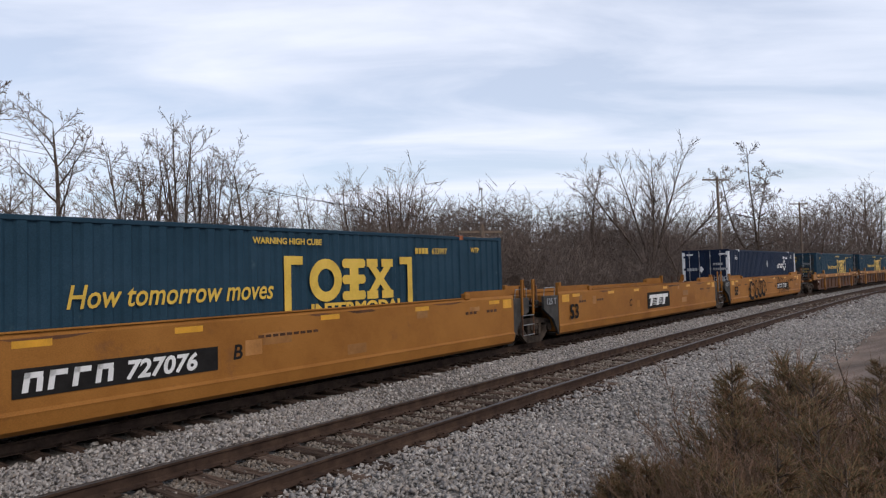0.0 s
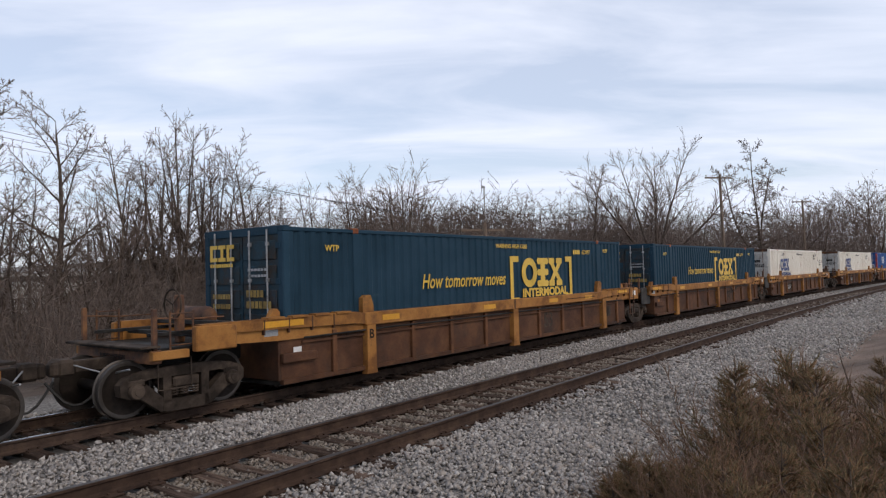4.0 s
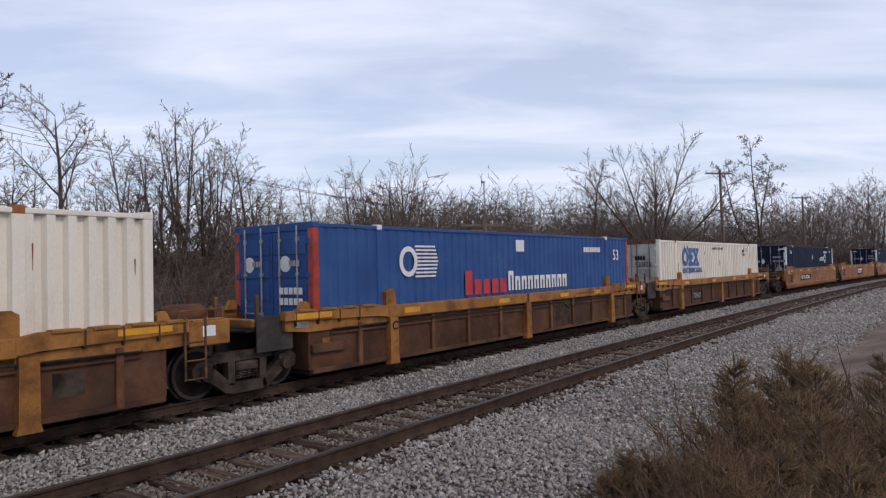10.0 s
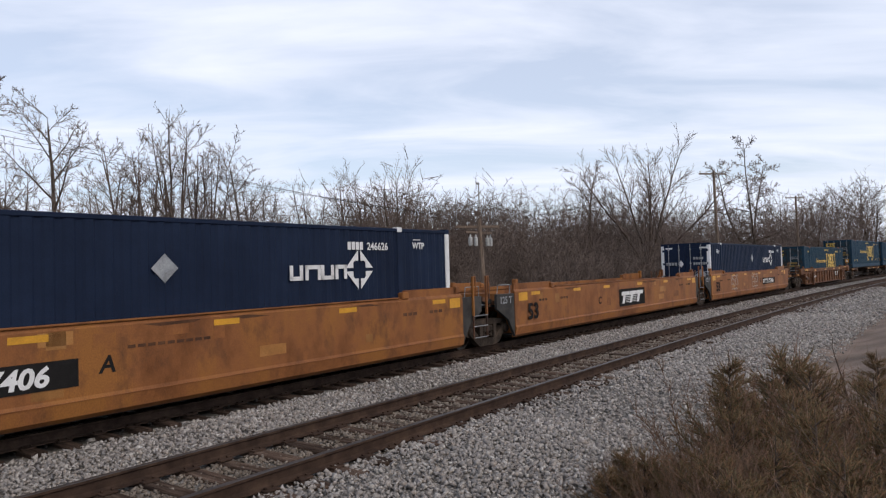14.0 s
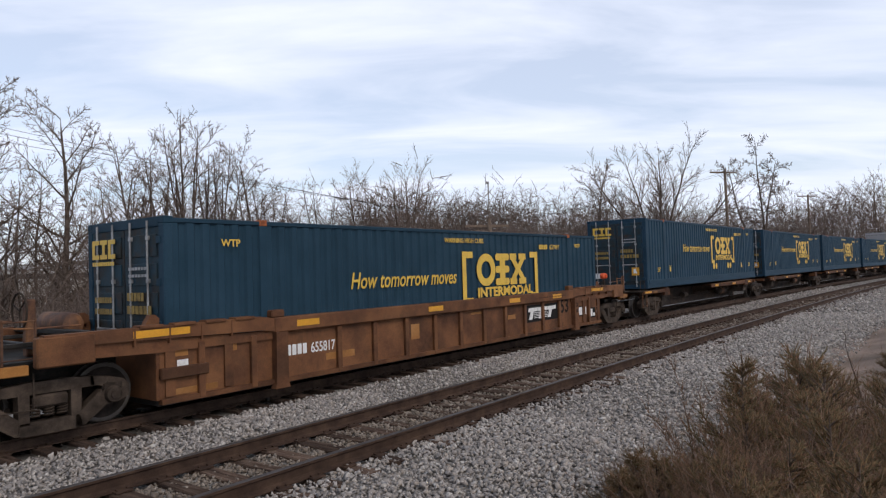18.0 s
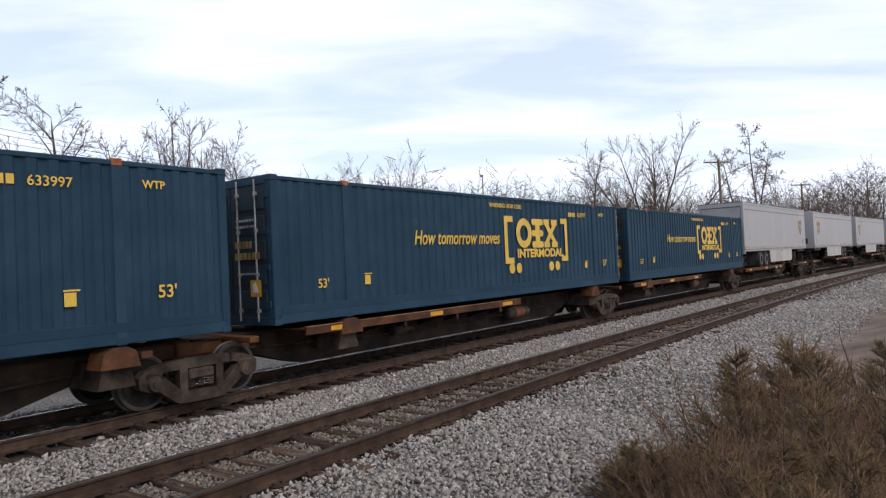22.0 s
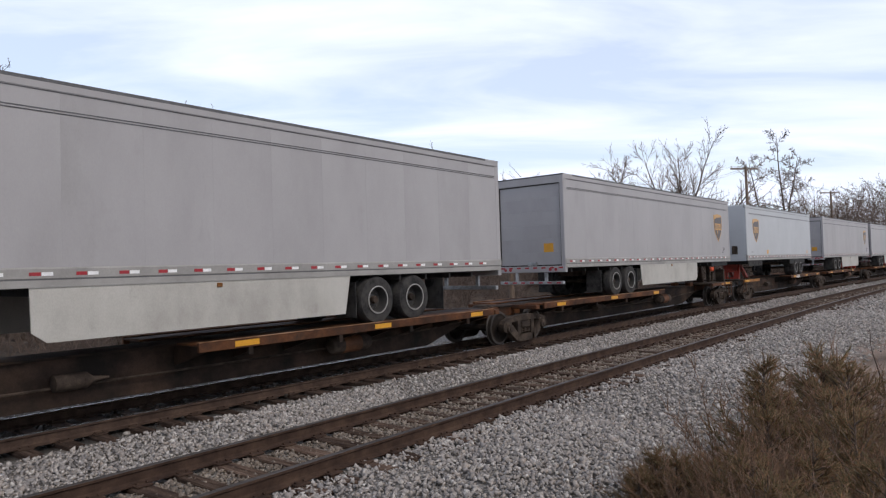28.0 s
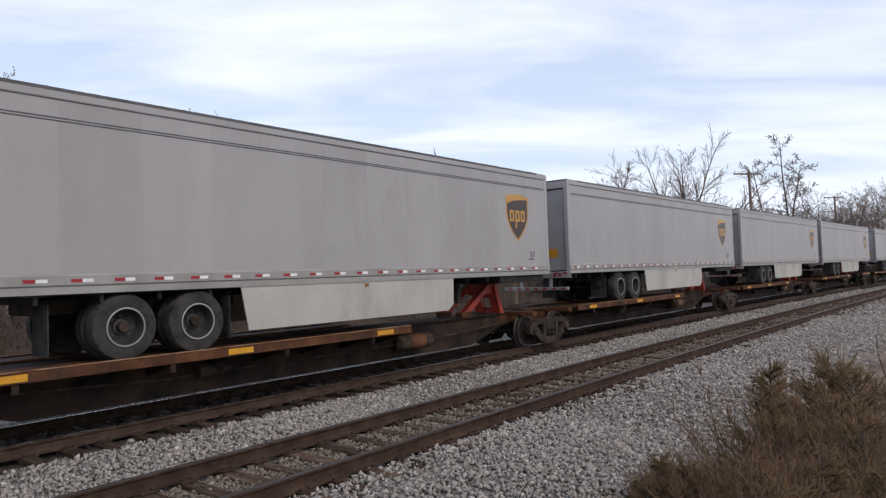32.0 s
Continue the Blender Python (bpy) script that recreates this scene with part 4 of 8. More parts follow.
def container(paint, post_paint, label, pitch=0.30, depth=0.036, trim=None):
    c = thing("intermodal_container", label, "shipping container", "containers on the train")
    trim = trim or paint
    segs = [(-CL + 0.14, -6.17), (-6.02, 6.02), (6.17, CL - 0.14)]
    for y, out in ((-CW + 0.012, -1), (CW - 0.012, 1)):
        for i, (a, b) in enumerate(segs):
            part("side_panel", corrugated(a, b, y, 0.20, CH - 0.10, pitch, depth, out), paint, c)
    g = Geo()
    for i in range(36):
        a = -CL + 0.12 + i * (2 * CL - 0.24) / 36
        g.box(a, a + 0.30, -CW + 0.06, CW - 0.06, CH - 0.05, CH - 0.022, 0.01)
    g.box(-CL + 0.1, CL - 0.1, -CW + 0.05, CW - 0.05, CH - 0.06, CH - 0.045, 0)
    part("roof", g, paint, c)
    part("floor", Geo().box(-CL + 0.05, CL - 0.05, -CW + 0.05, CW - 0.05, 0.08, 0.16), "black", c)
    for sy in (-1, 1):
        y = sy * CW
        part("top_rail", Geo().box(-CL + 0.1, CL - 0.1, y, y - sy * 0.07, CH - 0.11, CH - 0.03, 0.012), trim, c)
        part("bottom_rail", Geo().box(-CL + 0.1, CL - 0.1, y, y - sy * 0.06, 0.02, 0.21, 0.012), trim, c)
        for sx in (-1, 1):
            x = sx * CL
            part("corner_post", Geo().box(x, x - sx * 0.17, y, y - sy * 0.17, 0.11, CH - 0.11, 0.02), post_paint, c)
            for z in (0.0, CH - 0.118):
                part("corner_casting", Geo().box(x, x - sx * 0.178, y * 1.002, y - sy * 0.162, z, z + 0.118, 0.012), trim if z else post_paint, c)
            xx = sx * 6.095
            part("lifting_post", Geo().box(xx - 0.09, xx + 0.09, y * 1.001, y - sy * 0.10, 0.11, CH - 0.11, 0.012), paint, c)
            part("lifting_casting", Geo().box(xx - 0.09, xx + 0.09, y * 1.003, y - sy * 0.162, CH - 0.118, CH, 0.012), "rust_cast" if paint in ("teal", "white", "blue_teal") else "letter_white", c)
            part("lifting_foot", Geo().box(xx - 0.09, xx + 0.09, y * 1.003, y - sy * 0.162, 0.0, 0.118, 0.012), trim, c)
    part("front_wall", corrugated_end(CL - 0.05), paint, c)
    part("rear_sill", Geo().box(-CL, -CL + 0.15, -CW + 0.16, CW - 0.16, 0.0, 0.16, 0.01), trim, c)
    part("rear_header", Geo().box(-CL, -CL + 0.15, -CW + 0.16, CW - 0.16, CH - 0.17, CH, 0.01), "fitting" if paint == "white" else trim, c)
    part("front_sill", Geo().box(CL, CL - 0.15, -CW + 0.16, CW - 0.16, 0.0, 0.16, 0.01), trim, c)
    part("front_header", Geo().box(CL, CL - 0.15, -CW + 0.16, CW - 0.16, CH - 0.17, CH, 0.01), trim, c)
    for k, (y0, y1) in enumerate(((-CW + 0.15, -0.012), (0.012, CW - 0.15))):
        g = Geo().box(-CL + 0.02, -CL + 0.06, y0, y1, 0.16, CH - 0.17, 0.008)
        d = part("door", g, {"teal": "teal_door", "blue_teal": "teal_door", "white": "white_door"}.get(paint, paint), c)
        for i in range(5):
            z = 0.30 + i * 0.485
            part("door_panel", Geo().box(-CL - 0.004, -CL + 0.024, y0 + 0.07, y1 - 0.07, z, z + 0.37, 0.012), {"teal": "teal_door", "blue_teal": "teal_door", "white": "white_door"}.get(paint, paint), d)
        for yr in (y0 + 0.30, y1 - 0.28):
            rod = part("locking_rod", Geo().tube([(-CL - 0.035, yr, 0.08), (-CL - 0.035, yr, CH - 0.06)], 0.018, 8), "fitting" if paint == "white" else "steel", d, smooth=True)
        for yr in (y0 + 0.30, y1 - 0.28):
            for z in (0.25, 0.95, 1.8, CH - 0.38):
                part("rod_bracket", shared("rod_bracket", lambda: Geo().box(-0.05, 0.01, -0.04, 0.04, 0, 0.07, 0.006), "steel"), None, d, at=(-CL, yr, z))
        part("door_handle", Geo().box(-CL - 0.06, -CL - 0.045, y0 + 0.30, y1 - 0.28, 0.98, 1.02, 0.005), "steel", d)
        for z in (0.35, 1.05, 1.75, 2.45):
            yy = y0 if k == 0 else y1
            part("hinge", Geo().box(-CL - 0.02, -CL + 0.01, yy - 0.06, yy + 0.06, z, z + 0.12, 0.006), trim, d)
    return c


def corrugated_end(x):
    g = Geo()
    for i in range(9):
        a = -CW + 0.17 + i * (2 * CW - 0.34) / 9
        g.box(x - 0.03, x + 0.025, a + 0.02, a + 0.19, 0.17, CH - 0.18, 0.02)
    g.box(x - 0.04, x - 0.01, -CW + 0.15, CW - 0.15, 0.15, CH - 0.16, 0)
    return g


def bracket_shape(g, x, z0, z1, w, back, foot):
    slab(g, x, x + w, z0, z1)
    xa, xb = (x - back, x) if back > 0 else (x + w, x + w - back)
    slab(g, xa, xb, z1 - 0.17, z1)
    if foot:
        slab(g, xa, xb, z0, z0 + 0.17)


def teal_container(paint="teal"):
    c = container(paint, paint, "teal steel container with yellow lettering and a bracketed emblem" if paint == "teal" else "deep blue steel container with yellow lettering and a bracketed emblem", 0.30, 0.034)
    if paint == "blue_teal":
        part("side_skirting", Geo().box(-CL + 0.18, CL - 0.18, -CW - 0.002, -CW + 0.03, 0.20, 0.36, 0.008), paint, c)
    emblem_blocks(c, 0.80, 1.39, 2.50, 0.88, "letter_yellow")
    write(c, "INTERMODAL", 0.25, 0.80, -CW - 0.010, 1.11, "letter_yellow", bold=0.014, squeeze=1.33)
    write(c, "How tomorrow moves", 0.36, -3.90, -CW - 0.010, 1.52, "letter_yellow", shear=0.25, bold=0.006, squeeze=0.80)
    write(c, "WARNING HIGH CUBE", 0.12, -0.58, -CW - 0.010, 2.55, "letter_yellow", bold=0.004)
    write(c, "53'", 0.19, -6.98, -CW - 0.010, 0.66, "letter_yellow", bold=0.004)
    write(c, "53'", 0.21, 6.70, -CW - 0.010, 0.70, "letter_yellow", bold=0.004)
    if paint == "teal":
        write(c, "WTP", 0.13, -7.0, -CW - 0.010, 2.40, "letter_yellow", bold=0.004)
    write(c, "WTP", 0.13, 6.50, -CW - 0.010, 2.46, "letter_yellow", bold=0.004)
    for x in (-5.62, 5.25):
        word_bars(c, x, 0.66, 0.22, 0.20, 1, "letter_yellow", "height_sticker")
        part("sticker_bar", slab(Geo(), x - 0.01, x + 0.23, 0.88, 0.905), "letter_yellow", c)
    word_bars(c, 4.15, 2.40, 0.52, 0.14, 4, "letter_yellow", "serial_mark")
    write(c, "633997", 0.15, 4.80, -CW - 0.010, 2.40, "letter_yellow", bold=0.002)
    for x, back in ((0.14, -0.30), (3.84, 0.28)):
        g = Geo()
        bracket_shape(g, x, 0.94, 2.32, 0.17, back, True)
        part("emblem_bracket", g, "letter_yellow", c)
    for x in (0.48, 0.88, 2.85, 3.26):
        part("emblem_dot", Geo().lathe([(0.15, -CW - 0.010), (0.15, -CW - 0.006)], "y", 20, (x, 0, 0.80)), "letter_yellow", c)
    end_marks(c, "letter_yellow")
    return c


def end_marks(c, mat, sheet="letter_white"):
    """Marks on the doors: a mark of three blocks over a line of bars, notices, a serial, a white sheet and a coloured placard."""
    g = Geo()
    x0, x1 = -CL - 0.052, -CL - 0.048
    for i, y in enumerate((1.02, 0.73, 0.44)):
        g.box(x0, x1, y - 0.25, y, 2.50, 2.58, 0)
        g.box(x0, x1, y - 0.25, y, 2.24, 2.32, 0)
        g.box(x0, x1, y - (0.09 if i != 1 else 0.17), y - (0.0 if i != 1 else 0.08), 2.32, 2.50, 0)
    tagged(part("door_emblem", g, mat, c), kind="stuff")
    word_bars(c, 1.02, 2.12, 0.80, 0.07, 10, mat, "door_emblem_line", True)
    word_bars(c, -0.20, 1.50, 0.56, 0.14, 5, "faded_yellow", "door_serial", True)
    word_bars(c, -0.20, 1.28, 0.80, 0.14, 6, "faded_yellow", "door_serial", True)
    for z in (1.46, 1.26):
        word_bars(c, 0.94, z, 0.62, 0.10, 7, "faded_yellow", "door_notice", True)
    for z in (2.02, 1.90):
        word_bars(c, -0.26, z, 0.62, 0.05, 6, "steel", "door_data", True)
    part("door_placard", Geo().box(-CL - 0.014, -CL - 0.006, 0.55, 0.98, 0.44, 0.66, 0.002), sheet, c)
    p = part("orange_placard", Geo().box(x0, x1, -0.98, -0.66, 0.56, 0.88, 0), "yellow", c)
    part("placard_symbol", Geo().prism([(-0.90, 0.64), (-0.74, 0.64), (-0.74, 0.80), (-0.82, 0.84)], "x", x0 - 0.004, x0 - 0.001), "letter_white", p)


def white_container(blue="letter_blue", dx=0.0, dz=0.0, size_mark=True):
    c = container("white", "white", "off-white corrugated steel container with dark blue lettering" if blue == "letter_blue" else "off-white corrugated steel container with bright blue lettering", 0.30, 0.088)
    emblem_blocks(c, -5.55 + dx, 1.42 + dz, 2.30, 0.84, blue)
    write(c, "INTERMODAL", 0.24, -5.45 + dx, -CW - 0.010, 1.10 + dz, blue, bold=0.010, squeeze=1.30)
    if size_mark:
        write(c, "53", 0.46, 6.72, -CW - 0.010, 1.70, "letter_black", squeeze=0.85)
    word_bars(c, 4.62, 2.38, 0.46, 0.14, 4, "letter_black", "serial_mark")
    write(c, "930320", 0.17, 4.55, -CW - 0.010, 2.17, "letter_black", squeeze=0.9)
    write(c, "WARNING HIGH CUBE", 0.13, -0.9, -CW - 0.010, 2.50, "letter_black")
    g = Geo()
    for i, y in enumerate((1.04, 0.74, 0.44)):
        g.box(-CL - 0.052, -CL - 0.048, y - 0.26, y, 2.03, 2.11, 0)
        g.box(-CL - 0.052, -CL - 0.048, y - 0.26, y, 1.75, 1.83, 0)
        g.box(-CL - 0.052, -CL - 0.048, y - (0.09 if i != 1 else 0.18), y - (0.0 if i != 1 else 0.08), 1.83, 2.03, 0)
    tagged(part("door_emblem", g, blue, c), kind="stuff")
    word_bars(c, 1.02, 1.62, 0.80, 0.07, 10, blue, "door_emblem_line", True)
    write(c, "930320", 0.20, -CL - 0.052, -0.20, 1.74, "letter_black", name="door_serial", end=True, squeeze=0.9)
    word_bars(c, -0.2, 2.03, 0.5, 0.17, 4, "letter_black", "door_serial", True)
    rng = random.Random(17)
    for k in range(5):
        x, z = rng.choice((-6.1, 6.1, -7.9, 7.9, 0.4, 2.9, -2.2)) + rng.uniform(-0.3, 0.3), rng.uniform(1.6, 2.7)
        part("rust_streak", Geo().prism([(x, z), (x + 0.016, z), (x + 0.008, z - rng.uniform(0.15, 0.5))], "y", -CW - 0.0105, -CW + 0.004), "rust_cast", c)
    for x, z in ((-5.0, 2.46), (-4.55, 2.46), (5.0, 2.42), (5.5, 2.42)):
        part("vent", Geo().box(x, x + 0.07, -CW - 0.012, -CW + 0.01, z, z + 0.20, 0.006), "seam", c)
    return c


def navy_container():
    c = container("navy", "letter_white", "navy blue steel container with white corner posts and emblem", 0.29, 0.023, "navy")
    g = Geo()
    for i, w in enumerate((0.34, 0.42, 0.36, 0.34)):
        a = 2.74 + i * 0.40 + (0.0 if i < 2 else 0.03)
        for k in ((a, a + 0.085), (a + w - 0.085, a + w)):
            slab(g, *k, 1.74, 2.04)
        slab(g, a, a + w, *((1.74, 1.82) if i % 2 == 0 else (1.96, 2.04)))
    tagged(part("emblem_mark", g, "letter_white", c), kind="stuff")
    diamond_mark(c, 4.70, 1.93, 0.46, "letter_white")
    part("grey_diamond", flat(Geo(), [(-0.13, 2.03), (0.11, 2.27), (0.35, 2.03), (0.11, 1.79)]), "steel", c)
    word_bars(c, 4.35, 2.36, 0.5, 0.17, 4, "letter_white", "serial_mark")
    write(c, "246626", 0.17, 4.95, -CW - 0.010, 2.36, "letter_white", bold=0.004)
    write(c, "WTP", 0.15, 6.55, -CW - 0.010, 2.40, "letter_white", bold=0.006)
    write(c, "WTP", 0.17, -7.0, -CW - 0.010, 2.30, "letter_white", bold=0.006)
    part("rate_line", slab(Geo(), -6.98, -6.66, 2.52, 2.54), "letter_white", c)
    part("rate_line", slab(Geo(), 6.57, 6.85, 2.60, 2.62), "letter_white", c)
    word_bars(c, 1.02, 1.72, 0.62, 0.16, 4, "steel", "door_emblem", True)
    part("door_diamond", Geo().prism([(0.36, 1.80), (0.22, 2.0), (0.08, 1.80), (0.22, 1.60)], "x", -CL - 0.012, -CL - 0.004), "letter_white", c)
    word_bars(c, -0.45, 2.02, 0.55, 0.13, 4, "steel", "door_serial", True)
    word_bars(c, -0.45, 1.74, 0.75, 0.13, 6, "steel", "door_serial", True)
    part("door_placard", Geo().prism([(-0.55, 1.2), (-0.83, 1.55), (-1.11, 1.2), (-0.83, 0.85)], "x", -CL - 0.014, -CL - 0.006), "steel", c)
    for y in (0.85, -0.95):
        part("door_stripe", Geo().box(-CL - 0.012, -CL - 0.004, y - 0.18, y + 0.18, 2.60, 2.68, 0), "letter_white", c)
    return c


def blue_container():
    c = container("blue", "red", "bright blue container with red end posts and a striped emblem", 0.30, 0.03, "blue")
    ring(g := Geo(), -5.12, 2.06, 0.33, 0.36, 0.12, 0.12)
    part("round_emblem", g, "letter_white", c)
    g = Geo()
    for i in range(9):
        z = 1.68 + i * 0.09
        slab(g, -4.78 - 0.1 * abs(i - 4) / 4, -3.98 - 0.12 * abs(i - 4) / 4, z, z + 0.045)
    tagged(part("stripe_mark", g, "letter_white", c), kind="stuff")
    g = Geo()
    for i in range(5):
        slab(g, -2.85 + i * 0.42, -2.52 + i * 0.42, 1.16, 1.56 if i else 1.80)
    tagged(part("red_word_mark", g, "letter_red", c), kind="stuff")
    g = Geo()
    for i in range(10):
        a = -0.72 + i * 0.368
        h = 1.76 if i == 0 else 1.60
        slab(g, a, a + 0.10, 1.20, h)
        slab(g, a + 0.18, a + 0.28, 1.20, h)
        slab(g, a + 0.10, a + 0.18, h - 0.12, h)
    tagged(part("white_word_mark", g, "letter_white", c), kind="stuff")
    word_bars(c, 4.2, 2.32, 1.35, 0.17, 8, "letter_white", "serial_mark")
    write(c, "53", 0.40, 6.62, -CW - 0.010, 2.04, "letter_white", bold=0.006)
    part("white_placard", slab(Geo(), -0.26, 0.2, 2.32, 2.66), "letter_white", c)
    for y in (0.95, -0.25):
        part("door_emblem", Geo().lathe([(0.17, -CL - 0.012), (0.17, -CL - 0.004)], "x", 18, (0, y - 0.2, 2.05)), "letter_white", c)
        word_bars(c, y - 0.36, 2.0, 0.35, 0.12, 3, "steel", "door_stripe", True)
    word_bars(c, -0.3, 1.42, 0.75, 0.14, 5, "letter_white", "door_serial", True)
    word_bars(c, -0.3, 1.20, 0.75, 0.14, 5, "letter_white", "door_serial", True)
    return c


# ---- trucks: two wheelsets, two side frames, a bolster ----
WHEEL_R = 0.455
WHEEL_PROF = [(0.02, -0.10), (0.12, -0.10), (0.13, -0.075), (0.30, -0.045), (0.375, -0.062), (0.395, -0.075), (WHEEL_R, -0.07), (WHEEL_R + 0.004, 0.03), (WHEEL_R + 0.03, 0.045), (WHEEL_R + 0.025, 0.07), (0.39, 0.072), (0.36, 0.03), (0.14, 0.06), (0.02, 0.06)]
def wheelset_mesh():
    """An axle with two flanged wheels; the treads and rims are rolled bright."""
    if "wheelset" not in SHARED:
        g = Geo().lathe([(0.07, -1.17), (0.08, -1.0), (0.09, -0.8), (0.085, 0.8), (0.08, 1.0), (0.07, 1.17)], "y", 12)
        for sy in (-1, 1):
            g.lathe([(r, sy * (0.755 - a)) for r, a in WHEEL_PROF], "y", 30)
            for k in range(3):
                a = k * 2.094
                g.lathe([(0.022, sy * 1.15), (0.022, sy * 1.19)], "y", 6, (0.045 * math.cos(a), 0, 0.045 * math.sin(a)))
        me = mesh_of("wheelset", g, "wheel", True)
        me.materials.append(M["tread"])
        for p in me.polygons:
            r = math.hypot(p.center.x, p.center.z)
            if r > 0.42 or 0.40 < r < 0.43:
                p.material_index = 1
        SHARED["wheelset"] = me
    return SHARED["wheelset"]


def side_frame_geo():
    """A cast frame: an arch over the boxes, dropped in the middle with two openings."""
    g = Geo()
    bars = []
    for k in (-1, 1):
        bars += [[(k * 1.14, 0.40), (k * 1.15, 0.58), (k * 1.06, 0.67), (k * 0.86, 0.72), (k * 0.80, 0.62), (k * 0.74, 0.50), (k * 0.74, 0.36), (k * 0.80, 0.31), (k * 0.98, 0.33)],
                 [(k * 0.90, 0.72), (k * 0.56, 0.775), (k * 0.56, 0.64), (k * 0.74, 0.60)],
                 [(k * 0.82, 0.33), (k * 0.72, 0.55), (k * 0.34, 0.22), (k * 0.34, 0.06), (k * 0.46, 0.06)],
                 [(k * 0.42, 0.20), (k * 0.43, 0.66), (k * 0.28, 0.66), (k * 0.28, 0.20)]]
    bars += [[(-0.62, 0.62), (-0.60, 0.765), (-0.30, 0.79), (0.30, 0.79), (0.60, 0.765), (0.62, 0.62)],
             [(-0.44, 0.065), (-0.40, 0.235), (0.40, 0.235), (0.44, 0.065), (0.30, 0.045), (-0.30, 0.045)]]
    for i, b in enumerate(bars):
        d = 0.003 * (i % 3)
        g.prism(b, "y", -0.09 + d, 0.09 - d)
    return g


def spring_geo():
    g = Geo()
    for x in (-0.19, 0.0, 0.19):
        pts = [(x + 0.07 * math.cos(a), 0.07 * math.sin(a), 0.275 + 0.205 * a / (2 * math.pi * 5)) for a in [i * math.pi / 4 for i in range(41)]]
        g.tube(pts, 0.016, 4)
    return g


def truck(parent, x):
    t = new("truck")
    t.parent = parent
    t.location = (x, 0, 0)
    tagged(t, "grimy cast steel two-axle truck")
    for sx in (-0.889, 0.889):
        WHEELSETS.append(part("wheelset", wheelset_mesh(), None, t, at=(sx, 0, WHEEL_R)))
    for sy in (-1, 1):
        part("side_frame", shared("side_frame", side_frame_geo, "grime"), None, t, at=(0, sy * 1.05, 0))
        part("spring_nest", shared("springs", spring_geo, "grime", True), None, t, at=(0, sy * 1.05, 0))
        for sx in (-0.889, 0.889):
            part("bearing_cap", shared("bearing", lambda: Geo().lathe([(0.02, -0.13), (0.06, -0.13), (0.065, -0.115), (0.115, -0.11), (0.13, -0.07), (0.135, 0.07), (0.02, 0.07)], "y", 18), "grime", True), None, t, at=(sx, sy * 1.10, WHEEL_R))
            part("bearing_adapter", shared("adapter", lambda: Geo().box(-0.15, 0.15, -0.10, 0.10, 0.53, 0.64, 0.02), "grime"), None, t, at=(sx, sy * 1.05, 0))
    part("bolster", shared("bolster", lambda: Geo().box(-0.24, 0.24, -1.15, 1.15, 0.42, 0.60, 0.03).box(-0.2, 0.2, -0.5, 0.5, 0.56, 0.72, 0.03), "grime"), None, t)
    for sx in (-0.45, 0.45):
        part("brake_beam", shared("brake_beam", lambda: Geo().box(-0.04, 0.04, -0.85, 0.85, 0.36, 0.44, 0.01), "grime"), None, t, at=(sx, 0, 0))
    TRUCKS.append(t)
    return t


TRUCKS, WHEELSETS = [], []


# ---- well cars: origin over the rail heads at the middle of the well ----
HALF = 9.75


def ladder(parent, x, y, z0, z1, w, mat, along="x"):
    g = Geo()
    n = max(2, round((z1 - z0) / 0.33))
    for s in (-w / 2, w / 2):
        g.box(x + s - 0.015, x + s + 0.015, y - 0.015, y + 0.015, z0, z1, 0.004)
    for i in range(n):
        z = z0 + 0.08 + i * (z1 - z0 - 0.12) / max(1, n - 1)
        g.tube([(x - w / 2, y - 0.02, z), (x + w / 2, y - 0.02, z)], 0.012, 6)
    part("ladder", g, mat, parent)


def coupler(parent, x, sx, mat="grime"):
    g = Geo()
    a = x
    g.box(min(a, a + sx * 0.75), max(a, a + sx * 0.75), -0.10, 0.10, 0.74, 0.94, 0.02)
    g.box(min(a + sx * 0.72, a + sx * 1.02), max(a + sx * 0.72, a + sx * 1.02), -0.20, 0.20, 0.70, 0.98, 0.05)
    g.box(min(a + sx * 0.98, a + sx * 1.12), max(a + sx * 0.98, a + sx * 1.12), -0.20, 0.02, 0.72, 0.96, 0.04)
    part("coupler", g, mat, parent)
    hose = Geo().tube([(a + sx * (0.3 + 0.13 * i), -0.34 + 0.02 * i, 0.66 - 0.42 * math.sin(math.pi * i / 7)) for i in range(8)], 0.022, 6)
    part("air_hose", hose, "rubber", parent, smooth=True)
    rod = Geo().tube([(a + sx * 0.35, -1.15, 0.82), (a + sx * 0.42, -0.6, 0.72), (a + sx * 0.85, -0.1, 0.92)], 0.014, 6)
    part("uncoupling_rod", rod, "steel", parent)


